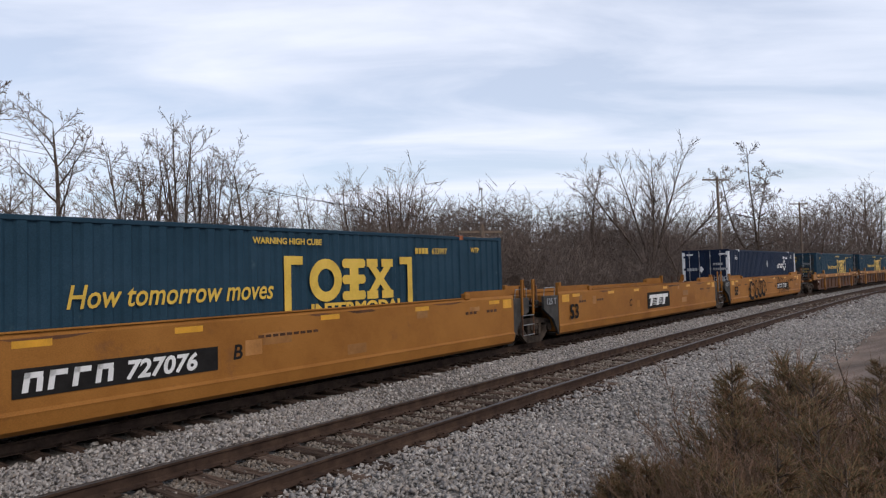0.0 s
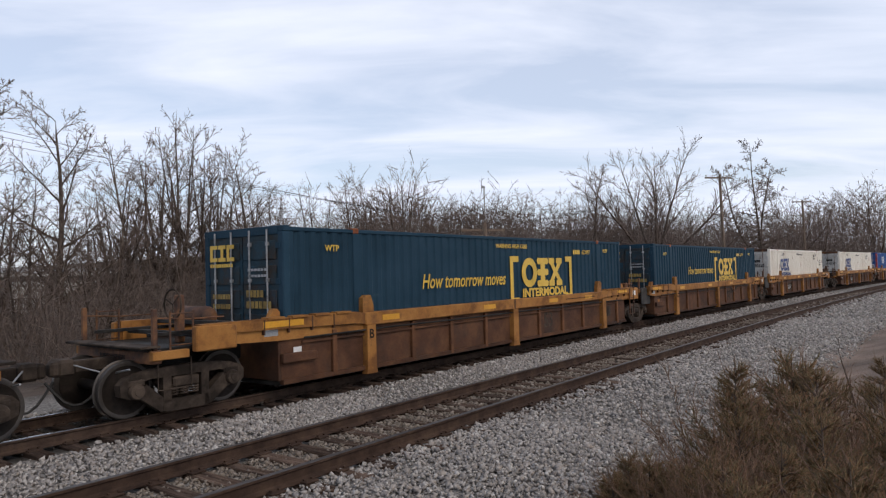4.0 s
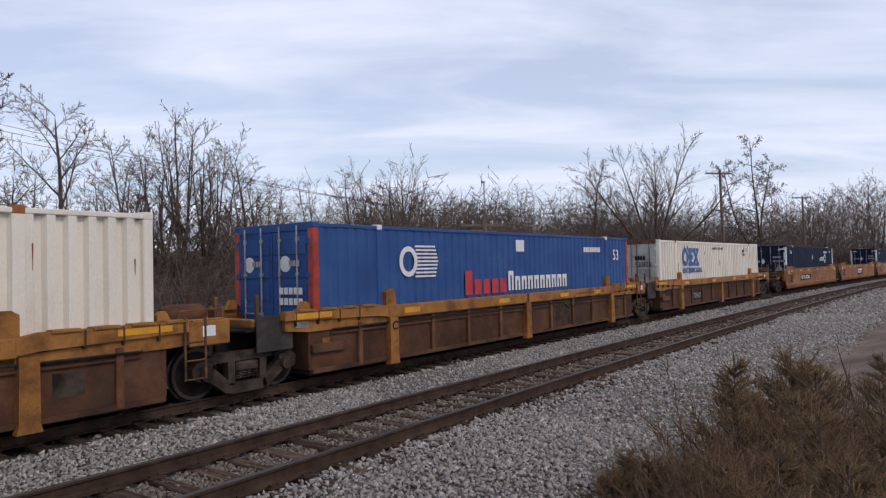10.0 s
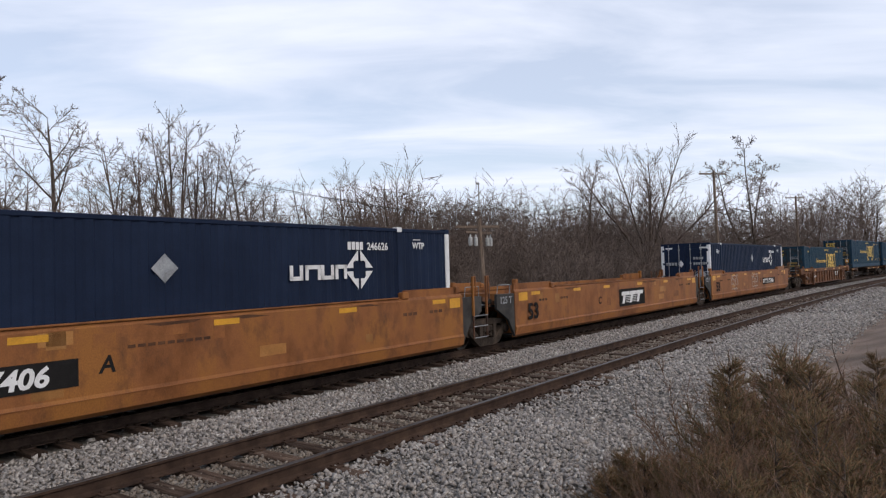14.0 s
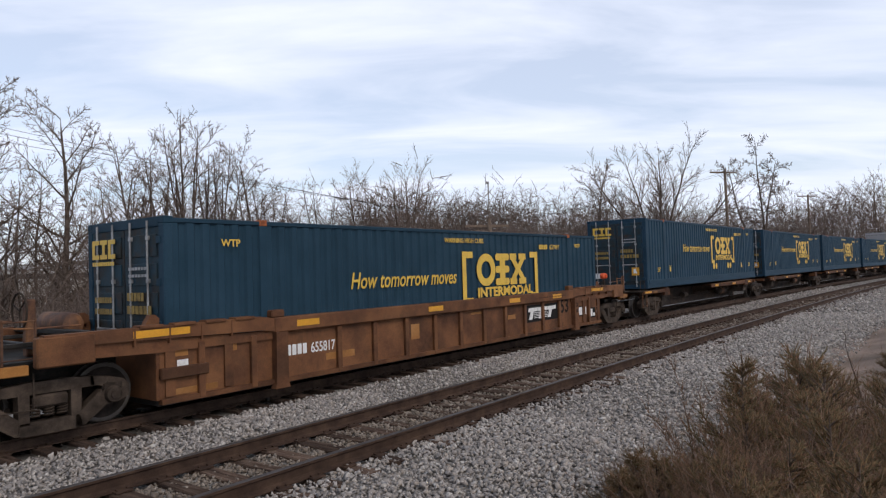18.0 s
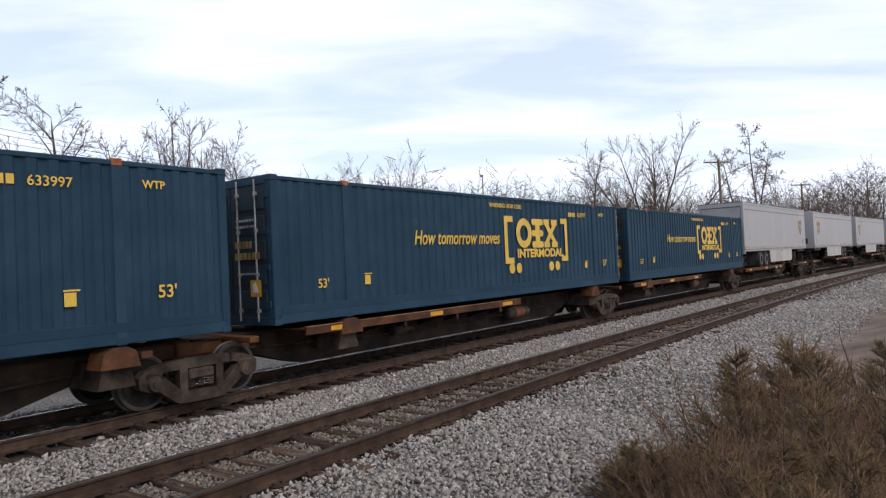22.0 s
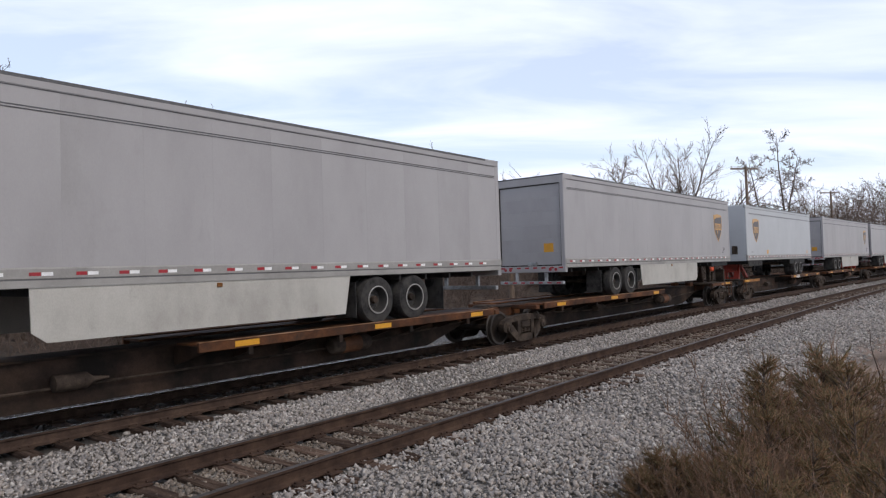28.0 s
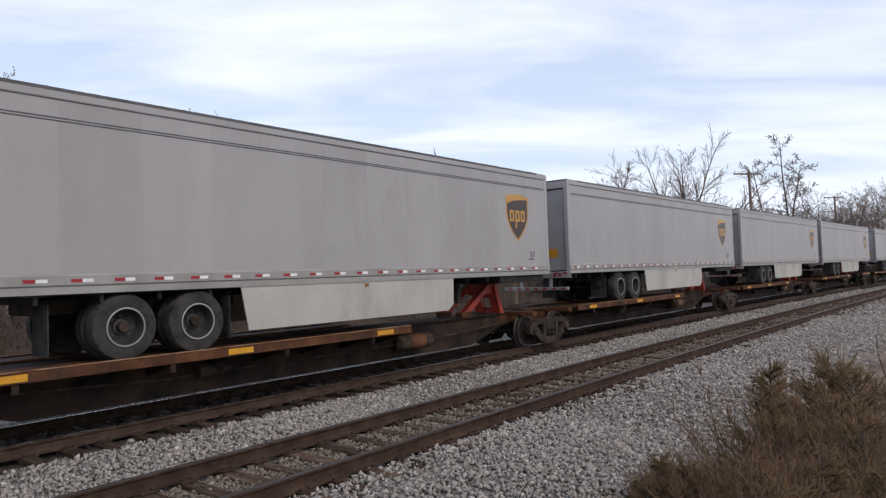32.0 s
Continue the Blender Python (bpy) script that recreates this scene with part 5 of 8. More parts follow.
def end_platform(parent, sx, paint, tall):
    """The open end over a truck: deck, posts, ladders, brake wheel, coupler."""
    x0, x1 = sx * 8.45, sx * 10.75
    g = Geo().box(x0, x1, -0.45, 0.45, 0.66, 1.0, 0.02)
    part("end_sill", g, "black", parent)
    part("end_deck", Geo().box(x0, x1, -1.2, 1.2, 1.04, 1.10, 0.01), "black", parent)
    part("draft_beam", Geo().box(sx * 10.55, sx * 10.75, -1.25, 1.25, 0.86, 1.08, 0.015), "fitting", parent)
    part("crossover_step", Geo().box(sx * 10.6, sx * 10.95, -1.3, 1.3, 1.12, 1.16, 0.01), "grime", parent)
    for y in (-1.2, 1.2):
        s = -1 if y < 0 else 1
        part("step_board", Geo().box(sx * 10.1, sx * 10.75, y, y + s * 0.12, 0.92, 1.06, 0.01), "amber", parent)
        st = Geo().tube([(sx * 10.0, y, 0.92), (sx * 10.0, y, 0.42), (sx * 10.6, y, 0.42), (sx * 10.6, y, 0.92)], 0.014, 6)
        part("stirrup", st, "grime", parent)
        ladder(parent, sx * 10.2, y + s * 0.05, 1.06, 1.95 if tall else 1.7, 0.42, "fitting")
        part("end_post", Geo().box(sx * 10.62, sx * 10.70, y - 0.04, y + 0.04, 1.08, 2.02 if tall else 1.75, 0.01), "fitting", parent)
        rail = Geo().tube([(sx * 9.35, y, 1.55), (sx * 10.0, y, 1.55), (sx * 10.65, y, 1.6)], 0.014, 6)
        part("grab_rail", rail, "fitting", parent)
    part("cross_brace", Geo().box(sx * 9.2, sx * 9.35, -1.25, 1.25, 1.38, 1.46, 0.01), "black", parent)
    part("cross_brace", Geo().box(sx * 9.75, sx * 9.85, -1.2, 1.2, 1.22, 1.30, 0.01), "black", parent)
    for y in (-0.9, 0.9):
        part("catwalk_bar", Geo().box(sx * 8.6, sx * 10.6, y - 0.05, y + 0.05, 1.28, 1.34, 0.006), "black", parent)
    coupler(parent, sx * 10.7, sx)


def brake_stand(parent, sx, paint):
    part("brake_post", Geo().box(sx * 9.7, sx * 9.84, -0.55, -0.41, 1.1, 1.95, 0.02), "fitting", parent)
    g = Geo()
    pts = [(sx * 9.9, -0.48 + 0.27 * math.cos(a), 1.78 + 0.27 * math.sin(a)) for a in [i * math.pi / 8 for i in range(17)]]
    g.tube(pts, 0.016, 6)
    for a in (0.4, 2.5, 4.6):
        g.tube([(sx * 9.9, -0.48, 1.78), (sx * 9.9, -0.48 + 0.27 * math.cos(a), 1.78 + 0.27 * math.sin(a))], 0.012, 5)
    part("brake_wheel", g, "grime", parent)
    part("air_reservoir", Geo().lathe([(0.02, -0.55), (0.16, -0.5), (0.19, -0.42), (0.19, 0.42), (0.16, 0.5), (0.02, 0.55)], "y", 16, (sx * 9.1, 0.1, 1.52)), "fitting", parent, smooth=True)


def articulated_end(parent, sx, paint, ribbed):
    """The end over a shared truck."""
    g = Geo().box(sx * 8.45, sx * 9.72, -0.4, 0.4, 0.62, 1.05, 0.03)
    part("end_sill", g, "black", parent)
    part("end_deck", Geo().box(sx * 8.45, sx * 9.6, -1.15, 1.15, 1.10, 1.16, 0.01), "black", parent)
    part("cross_brace", Geo().box(sx * 9.3, sx * 9.5, -1.2, 1.2, 1.20, 1.34, 0.015), paint if ribbed else "black", parent)
    part("articulation_joint", Geo().lathe([(0.05, 0.55), (0.28, 0.55), (0.28, 1.0), (0.2, 1.05), (0.05, 1.05)], "z", 14, (sx * 9.68, 0, 0)), "grime", parent, smooth=True)
    for y in (-1.12, 1.12):
        part("end_post", Geo().box(sx * 9.30, sx * 9.37, y - 0.035, y + 0.035, 1.1, 1.80, 0.01), "fitting", parent)
    if ribbed and sx > 0:
        part("air_reservoir", Geo().lathe([(0.02, -0.46), (0.14, -0.42), (0.20, -0.32), (0.205, 0.32), (0.14, 0.42), (0.02, 0.46)], "x", 18, (9.05, -0.55, 1.48)), "rust", parent, smooth=True)
        part("reservoir_cradle", Geo().box(8.75, 8.85, -0.75, -0.35, 1.16, 1.34, 0.01).box(9.25, 9.35, -0.75, -0.35, 1.16, 1.34, 0.01), "grime", parent)
        part("valve_body", Geo().box(9.45, 9.62, -0.95, -0.70, 1.16, 1.62, 0.03).box(9.40, 9.52, -0.7, -0.45, 1.16, 1.40, 0.03), "fitting", parent)
        part("brake_pipe", Geo().tube([(8.5, -1.0, 1.24), (8.9, -1.02, 1.30), (9.3, -0.98, 1.28), (9.55, -0.9, 1.5), (9.6, -0.7, 1.55)], 0.018, 6), "grime", parent)
        part("grab_rail", Geo().tube([(8.5, -1.28, 1.44), (8.55, -1.28, 1.60), (9.28, -1.26, 1.60), (9.30, -1.2, 1.44)], 0.014, 6), "fitting", parent)
        for xx in (8.52, 8.9):
            part("ladder_post", Geo().box(xx - 0.02, xx + 0.02, -1.47, -1.43, 0.45, 1.50, 0.006), "fitting", parent)
        for zz in (0.47, 0.78, 1.08):
            part("rung", Geo().tube([(8.52, -1.45, zz), (8.9, -1.45, zz)], 0.014, 6), "fitting", parent)
    if ribbed and sx < 0:
        part("inner_plate", Geo().box(-9.45, -8.6, -1.28, -1.22, 0.72, 1.40, 0.02), "hood", parent)


def smooth_well(name_label, empty=False, ends=(False, False), number=None, letter="C", logo=False, panel=1.9, letter_at=-0.62, paint="orange"):
    """A flush-sided well unit. ends: open coupler end at -x, at +x."""
    c = thing("well_car", name_label, "rail car", "well cars of the train")
    prof = [(-1.30, 0.17), (-1.42, 0.25), (-1.455, 0.46), (-1.42, 0.52), (-1.42, 1.50), (-1.38, 1.56), (-1.30, 1.56), (-1.30, 1.45), (-1.345, 1.42), (-1.345, 0.27), (-1.27, 0.23)]
    for s in (1, -1):
        g = Geo()
        n = len(prof)
        # the lower corners are cut back at the coupler ends
        for k, x in enumerate((-8.42, 8.42)):
            cut = ends[k]
            sg = -1 if x < 0 else 1
            for y, z in prof:
                if cut:
                    g.v.append((x - sg * 0.0 + sg * max(0.0, min(1.0, (z - 0.17) / 0.6)) * 0.95, s * y, z))
                else:
                    g.v.append((x, s * y, z))
        g.f = [tuple(range(n)), tuple(range(2 * n - 1, n - 1, -1))] + [(i, (i + 1) % n, n + (i + 1) % n, n + i) for i in range(n)]
        part("side_wall", g, paint, c)
        for sx in (-1, 1):
            gg = Geo().prism([(sx * 8.35, 1.50), (sx * 8.35, 1.74), (sx * 6.15, 1.74), (sx * 5.95, 1.50)], "y", s * 1.29, s * 1.36)
            part("top_gusset", gg, paint, c)
            part("top_bracket", Geo().box(sx * 6.0, sx * 6.22, s * 1.26, s * 1.44, 1.54, 1.70, 0.02), paint, c)
            part("container_guide", Geo().box(sx * 8.1, sx * 8.25, s * 1.22, s * 1.36, 1.5, 1.86, 0.015), paint, c)
        part("lower_seam", Geo().box(-8.2, 8.2, s * 1.425, s * 1.462, 0.455, 0.475, 0.004), paint, c)
    part("top_strip", Geo().box(-5.9, 5.9, -1.425, -1.30, 1.562, 1.59, 0.008), paint, c)
    part("well_floor", Geo().box(-8.3, 8.3, -1.3, 1.3, 0.16, 0.24), "black", c)
    for x in (-8.0, -4, 0, 4, 8.0):
        part("cross_bearer", Geo().box(x - 0.18, x + 0.18, -1.32, 1.32, 0.20, 0.32, 0.02), "grime", c)
    for x in (-8.4, 8.4):
        part("bulkhead", Geo().box(x - 0.04, x + 0.04, -1.34, 1.34, 0.3, 1.45, 0.01), paint, c)
    for k, sx in enumerate((-1, 1)):
        if ends[k]:
            end_platform(c, sx, paint, True)
            part("end_box", Geo().box(sx * 8.5, sx * 9.25, -1.40, -1.22, 0.74, 1.42, 0.03), paint, c)
            part("placard", Geo().box(sx * 9.0 - 0.14, sx * 9.0 + 0.14, -1.412, -1.404, 1.0, 1.24, 0.003), "letter_black", c)
            part("placard_text", Geo().box(sx * 9.0 - 0.09, sx * 9.0 + 0.09, -1.418, -1.413, 1.05, 1.19, 0), "letter_white", c)
        else:
            articulated_end(c, sx, paint, False)
            g = Geo().prism([(sx * 8.42, 0.20), (sx * 8.42, 1.46), (sx * 9.35, 1.46), (sx * 9.35, 1.05), (sx * 8.75, 0.72)], "y", -1.40, -1.32)
            part("end_plate", g, "hood", c)
            part("grab_loop", Geo().tube([(sx * 8.6, -1.36, 1.46), (sx * 8.62, -1.38, 1.72), (sx * 9.25, -1.38, 1.72), (sx * 9.28, -1.36, 1.46)], 0.014, 6), "steel", c)
            if sx > 0:
                for xx in (8.9, 9.55):
                    part("ladder_post", Geo().box(xx - 0.03, xx + 0.03, -1.46, -1.40, 0.95, 2.0, 0.008), paint, c)
                    part("post_hoop", Geo().tube([(xx, -1.43, 1.98), (xx + 0.16, -1.40, 2.0), (xx + 0.2, -1.38, 1.5)], 0.02, 6), paint, c)
                    part("ladder_post", Geo().box(xx - 0.02, xx + 0.02, -1.45, -1.41, 0.33, 0.96, 0.006), "fitting", c)
                for zz in (0.36, 0.66, 0.94):
                    part("rung", Geo().tube([(8.9, -1.45, zz), (9.55, -1.45, zz)], 0.014, 6), "steel", c)
            part("side_brace", Geo().prism([(sx * 8.42, 0.95), (sx * 8.42, 1.1), (sx * 9.7, 1.42), (sx * 9.7, 1.30)], "y", -1.15, -1.10), "fitting", c)
            if sx < 0:
                write(c, "125 T", 0.20, -9.2, -1.404, 1.19, "steel", bold=0.006)
    if ends[0]:
        brake_stand(c, -1, paint)
    for x in (-7.2, -4.4, -2.0, 1.2, 4.2, 7.4):
        part("reflector", Geo().box(x - 0.26, x + 0.26, -1.424, -1.419, 1.36, 1.46, 0), "yellow", c)
    part("reflector", Geo().box(-8.2, -7.7, -1.425, -1.42, 1.22, 1.46, 0), "yellow", c)
    part("reflector", Geo().box(7.85, 8.3, -1.425, -1.42, 1.22, 1.46, 0), "yellow", c)
    write(c, "53", 0.48, -7.75, -1.464, 0.66, "letter_black", bold=0.016)
    for x in (-7.0, -5.6, 6.0, 7.0):
        word_bars_at(c, x, 1.15, 0.55, 0.07, 3, -1.424, "brown")
    word_bars_at(c, -0.6, 1.14, 1.5, 0.05, 9, -1.424, "brown")
    rng = random.Random(len(name_label) + int(number or 7))
    for k in range(9):
        x, z = rng.uniform(-7.9, 7.6), rng.uniform(0.55, 1.3)
        w, hh = rng.uniform(0.2, 0.9), rng.uniform(0.08, 0.3)
        part("paint_patch", Geo().box(x, x + w, -1.4225, -1.4195, z, min(z + hh, 1.48), 0.001), "patch" if k % 3 else paint, c)
    for k in range(4):
        x = rng.uniform(-7.5, 7.0)
        part("rust_scrape", Geo().prism([(x, 1.49), (x + rng.uniform(0.4, 1.4), 1.50), (x + 0.9, 1.45), (x + 0.3, rng.uniform(1.40, 1.46))], "y", -1.4235, -1.4195), "rust", c)
    if logo:
        black_panel(c, -0.9, 0.60, 2.58, 0.66)
    if number:
        x = panel
        part("number_panel", Geo().box(x, x + 3.2, -1.430, -1.424, 0.68, 1.08, 0), "letter_black", c)
        gg = Geo()
        for i in range(4):
            a = x + 0.12 + i * 0.33
            gg.prism([(a, 0.75), (a + 0.08, 0.75), (a + 0.12, 1.02), (a + 0.04, 1.02)], "y", -1.434, -1.431)
            gg.prism([(a + 0.03, 0.94), (a + 0.27, 0.94), (a + 0.28, 1.02), (a + 0.04, 1.02)], "y", -1.434, -1.431)
            if i in (0, 3):
                gg.prism([(a + 0.18, 0.75), (a + 0.26, 0.75), (a + 0.28, 0.94), (a + 0.20, 0.94)], "y", -1.434, -1.431)
        tagged(part("owner_mark", gg, "letter_white", c), kind="stuff")
        write(c, number, 0.28, x + 1.56, -1.431, 0.745, "letter_white", bold=0.012, squeeze=1.06, shear=0.18)
    write(c, letter, 0.26, panel + letter_at, -1.426, 0.82, "letter_black", bold=0.008, shear=0.15)
    return c


def word_bars_at(c, x, z, w, h, n, y, mat, name="stencil_mark"):
    g = Geo()
    u = w / n
    for i in range(n):
        g.box(x + i * u, x + i * u + u * 0.75, y - 0.003, y, z, z + h, 0)
    tagged(part(name, g, mat, c), kind="stuff" if n > 1 else "")


def black_panel(c, x, z, w, h, y=-1.424):
    """A black panel with the car owner's mark as slanted white blocks and stripes."""
    part("emblem_panel", Geo().box(x, x + w, y - 0.005, y, z, z + h, 0), "letter_black", c)
    g = Geo()
    for i in range(3):
        a = x + w * (0.10 + 0.28 * i)
        b = w * 0.20
        g.prism([(a, z + h * 0.16), (a + w * 0.09, z + h * 0.16), (a + w * 0.14, z + h * 0.62), (a + w * 0.05, z + h * 0.62)], "y", y - 0.009, y - 0.006)
        g.prism([(a - w * 0.02, z + h * 0.62), (a + b + w * 0.05, z + h * 0.62), (a + b + w * 0.07, z + h * 0.84), (a, z + h * 0.84)], "y", y - 0.009, y - 0.006)
    for i in range(4):
        zz = z + h * (0.22 + 0.1 * i)
        g.box(x + w * 0.24, x + w * 0.66, y - 0.009, y - 0.006, zz, zz + h * 0.035, 0)
    tagged(part("emblem_mark", g, "letter_white", c), kind="stuff")


RIBS = (-6.86, -4.35, -2.85, -1.30, 1.62, 3.12, 4.6, 7.45)


def ribbed_well(label, ends=(False, False), side="brown", top="amber", letter="B", number=None, logo=False, single=False):
    c = thing("well_car", label, "rail car", "well cars of the train")
    ribs = [7.29 - 1.055 * i for i in range(15) if i not in (1, 12)] if single else RIBS
    big = (-5.85, 6.2) if single else (-5.85, 0.12, 6.15)
    rib_mat = "rust"
    for s in (1, -1):
        part("side_sheet", Geo().box(-8.2, 8.2, s * 1.315, s * 1.335, 0.24, 1.14, 0.004), side, c)
        part("top_sill", Geo().box(-6.0, 6.0, s * 1.26, s * 1.46, 1.13, 1.41, 0.02), top, c)
        part("bottom_sill", Geo().prism([(-8.2, 0.185), (8.2, 0.185), (8.2, 0.27), (-8.2, 0.27)], "y", s * 1.28, s * 1.40), side, c)
        if not single:
            part("inner_step", Geo().box(-7.7, 7.8, s * 1.33, s * 1.385, 0.92, 0.97, 0.006), side, c)
        for sx in (-1, 1):
            e = 9.95 if ends[(sx + 1) // 2] else (9.3 if sx > 0 or single else 8.92)
            part("end_sill_cap", Geo().prism([(sx * 5.98, 1.16), (sx * 5.98, 1.40), (sx * 6.3, 1.45), (sx * e, 1.45), (sx * e, 1.28), (sx * 6.3, 1.20)], "y", s * 1.24, s * 1.44), top, c)
            part("end_sill_web", Geo().prism([(sx * 6.0, 1.02), (sx * 6.0, 1.17), (sx * (e - 0.05), 1.28), (sx * (e - 0.05), 1.08), (sx * 8.3, 1.02)], "y", s * 1.27, s * 1.38), top, c)
            if single:
                for xx in (7.0, 8.1):
                    part("sill_gusset", Geo().prism([(sx * (xx - 0.15), 0.3), (sx * (xx + 0.02), 0.3), (sx * (xx + 0.02), 1.05), (sx * (xx - 0.15), 1.05)], "y", s * 1.33, s * 1.372), top, c)
            if sx > 0 or ends[0]:
                part("end_box", Geo().box(sx * (e - 0.7), sx * (e + 0.1), s * 1.30, s * 1.452, 1.0, 1.43, 0.02), top, c)
            part("end_stop", Geo().prism([(sx * 8.15, 1.42), (sx * 8.15, 1.56), (sx * 8.22, 1.62), (sx * 8.30, 1.62), (sx * 8.42, 1.42)], "y", s * 1.14, s * 1.26), top, c)
            for k in range(4):
                part("notch_plate", Geo().box(sx * (6.45 + k * 0.58), sx * (6.85 + k * 0.58), s * 1.25, s * 1.47, 1.425, 1.475, 0.008), top, c)
                part("notch_gusset", Geo().box(sx * (6.90 + k * 0.58), sx * (6.93 + k * 0.58), s * 1.38, s * 1.45, 1.16, 1.44, 0.004), side, c)
            if not single:
                part("container_guide", Geo().prism([(sx * 6.05, 1.40), (sx * 6.05, 1.72), (sx * 5.95, 1.78), (sx * 5.80, 1.78), (sx * 5.72, 1.56), (sx * 5.72, 1.40)], "y", s * 1.30, s * 1.42), top, c)
            else:
                part("container_guide", Geo().box(sx * 6.05, sx * 5.75, s * 1.28, s * 1.44, 1.41, 1.55, 0.02), top, c)
        for x in ribs:
            part("rib", Geo().box(x - 0.06, x + 0.06, s * 1.33, s * 1.41, 0.20, 1.12, 0.012), rib_mat, c)
        for x in big:
            part("main_post", Geo().prism([(x - 0.17, 0.10), (x + 0.17, 0.10), (x + 0.14, 0.22), (x + 0.13, 1.14), (x - 0.13, 1.14), (x - 0.14, 0.22)], "y", s * 1.33, s * 1.475), top, c)
        if not single:
            part("sill_splice", Geo().box(0.06, 0.14, s * 1.46, s * 1.468, 1.13, 1.41, 0.003), side, c)
    if not single:
        sag = 0.24 if logo else 0.0
        run_of = [(-7.7, 1.03), (-5.0, 1.045), (-2.0, 1.03), (0.6, 1.04), (2.0, 1.05), (2.35, 1.03), (2.6, 1.03 - sag * 0.6), (2.9, 1.03 - sag), (3.15, 1.03 - sag * 0.7), (3.4, 1.03), (3.9, 1.06), (6.0, 1.04), (7.8, 1.03)]
        part("conduit", Geo().tube([(x, -1.425, z) for x, z in run_of], 0.02, 6), "black", c, smooth=True)
        part("stencil_sheet", Geo().box(-8.62, -8.3, -1.384, -1.381, 1.12, 1.24, 0), "steel", c)
        part("stencil_sheet", Geo().box(8.85, 9.1, -1.457, -1.453, 1.16, 1.34, 0), "letter_white", c)
    part("well_floor", Geo().box(-8.2, 8.2, -1.3, 1.3, 0.15, 0.23), "black", c)
    for x in (-8.0, -4, 0, 4, 8.0):
        part("cross_bearer", Geo().box(x - 0.18, x + 0.18, -1.3, 1.3, 0.20, 0.32, 0.02), "grime", c)
    for x in (-8.22, 8.22):
        part("bulkhead", Geo().box(x - 0.04, x + 0.04, -1.33, 1.33, 0.25, 1.2, 0.01), side, c)
        if x < 0:
            part("side_pocket", Geo().box(x, x + 0.86, -1.43, -1.33, 0.58, 0.76, 0.015), side, c)
    for k, sx in enumerate((-1, 1)):
        if ends[k]:
            end_platform(c, sx, "amber" if not single else "rust", False)
        else:
            articulated_end(c, sx, top, True)
    if ends[0] or single:
        brake_stand(c, -1, top)
    for x in (-5.2, -1.2, 2.4, 4.9):
        part("reflector", Geo().box(x - 0.28, x + 0.28, -1.466, -1.461, 1.21, 1.33, 0), "yellow", c)
    part("reflector", Geo().box(-8.68, -7.72, -1.446, -1.441, 1.285, 1.40, 0), "yellow", c)
    part("reflector", Geo().box(7.4, 8.3, -1.446, -1.441, 1.30, 1.40, 0), "yellow", c)
    y = -1.3375
    write(c, "53", 0.44, 1.95 if not single else 5.28, y - 0.003, 0.72 if single else 0.48, "letter_black" if single else "grime", bold=0.012)
    write(c, letter, 0.2, -5.93, -1.478, 0.86, "letter_black", bold=0.006)
    word_bars_at(c, 3.25, 1.25, 2.2, 0.035, 22, -1.463, "brown")
    word_bars_at(c, 6.5, 0.5, 0.6, 0.35, 1, y, "grime", "data_panel")
    part("data_sheet", Geo().box(-7.9, -7.7, y - 0.004, y, 0.62, 0.86, 0), "letter_white" if ends[0] else "amber", c)
    if logo and not single:
        g = Geo()
        for i in range(3):
            a = 1.9 + i * 0.42
            g.box(a, a + 0.36, y - 0.004, y, 0.70, 0.86, 0)
            g.box(a + 0.12, a + 0.24, y - 0.004, y, 0.34, 0.70, 0)
        tagged(part("faded_emblem", g, "grime", c), kind="stuff")
    if number:
        xn = -5.5 if single else -4.2
        if single:
            word_bars_at(c, -5.64, 0.66, 0.52, 0.2, 4, y - 0.002, "letter_white", "owner_mark")
            write(c, number, 0.2, -5.05, y - 0.005, 0.66, "letter_white", bold=0.004, squeeze=0.78)
            for x, z, w, h in ((-8.05, 0.30, 0.9, 0.10), (-7.95, 0.92, 0.25, 0.16), (-6.95, 0.9, 0.2, 0.14), (-4.65, 0.46, 0.8, 0.14), (-2.0, 0.6, 0.3, 0.35), (2.2, 0.74, 0.4, 0.12), (0.4, 1.0, 0.5, 0.06)):
                part("paint_patch", Geo().box(x, x + w, y - 0.003, y, z, z + h, 0), "patch", c)
        else:
            part("number_panel", Geo().box(xn, xn + 1.35, y - 0.004, y, 0.42, 0.86, 0), "grime", c)
            write(c, number, 0.26, xn + 0.12, y - 0.005, 0.5, "rail_alu", bold=0.002, shear=0.15)
    if single:
        black_panel(c, 3.15, 0.56, 2.0, 0.50, -1.336 - 0.002)
        for x in (6.0,):
            write(c, "20", 0.13, 6.12, -1.478, 0.86, "letter_black")
            write(c, "40", 0.13, 6.12, -1.478, 0.66, "letter_black")
        part("notice_sheet", Geo().box(6.55, 7.15, y - 0.004, y, 0.55, 0.80, 0), "letter_white", c)
        part("notice_sheet", Geo().box(7.95, 8.15, y - 0.004, y, 0.5, 0.76, 0), "letter_white", c)
        part("clearance_plate", Geo().box(7.40, 7.85, y - 0.004, y, 0.40, 0.74, 0), "letter_black", c)
        part("clearance_mark", Geo().box(7.45, 7.62, y - 0.008, y - 0.005, 0.45, 0.7, 0).box(7.66, 7.80, y - 0.008, y - 0.005, 0.45, 0.56, 0), "letter_white", c)
    return c


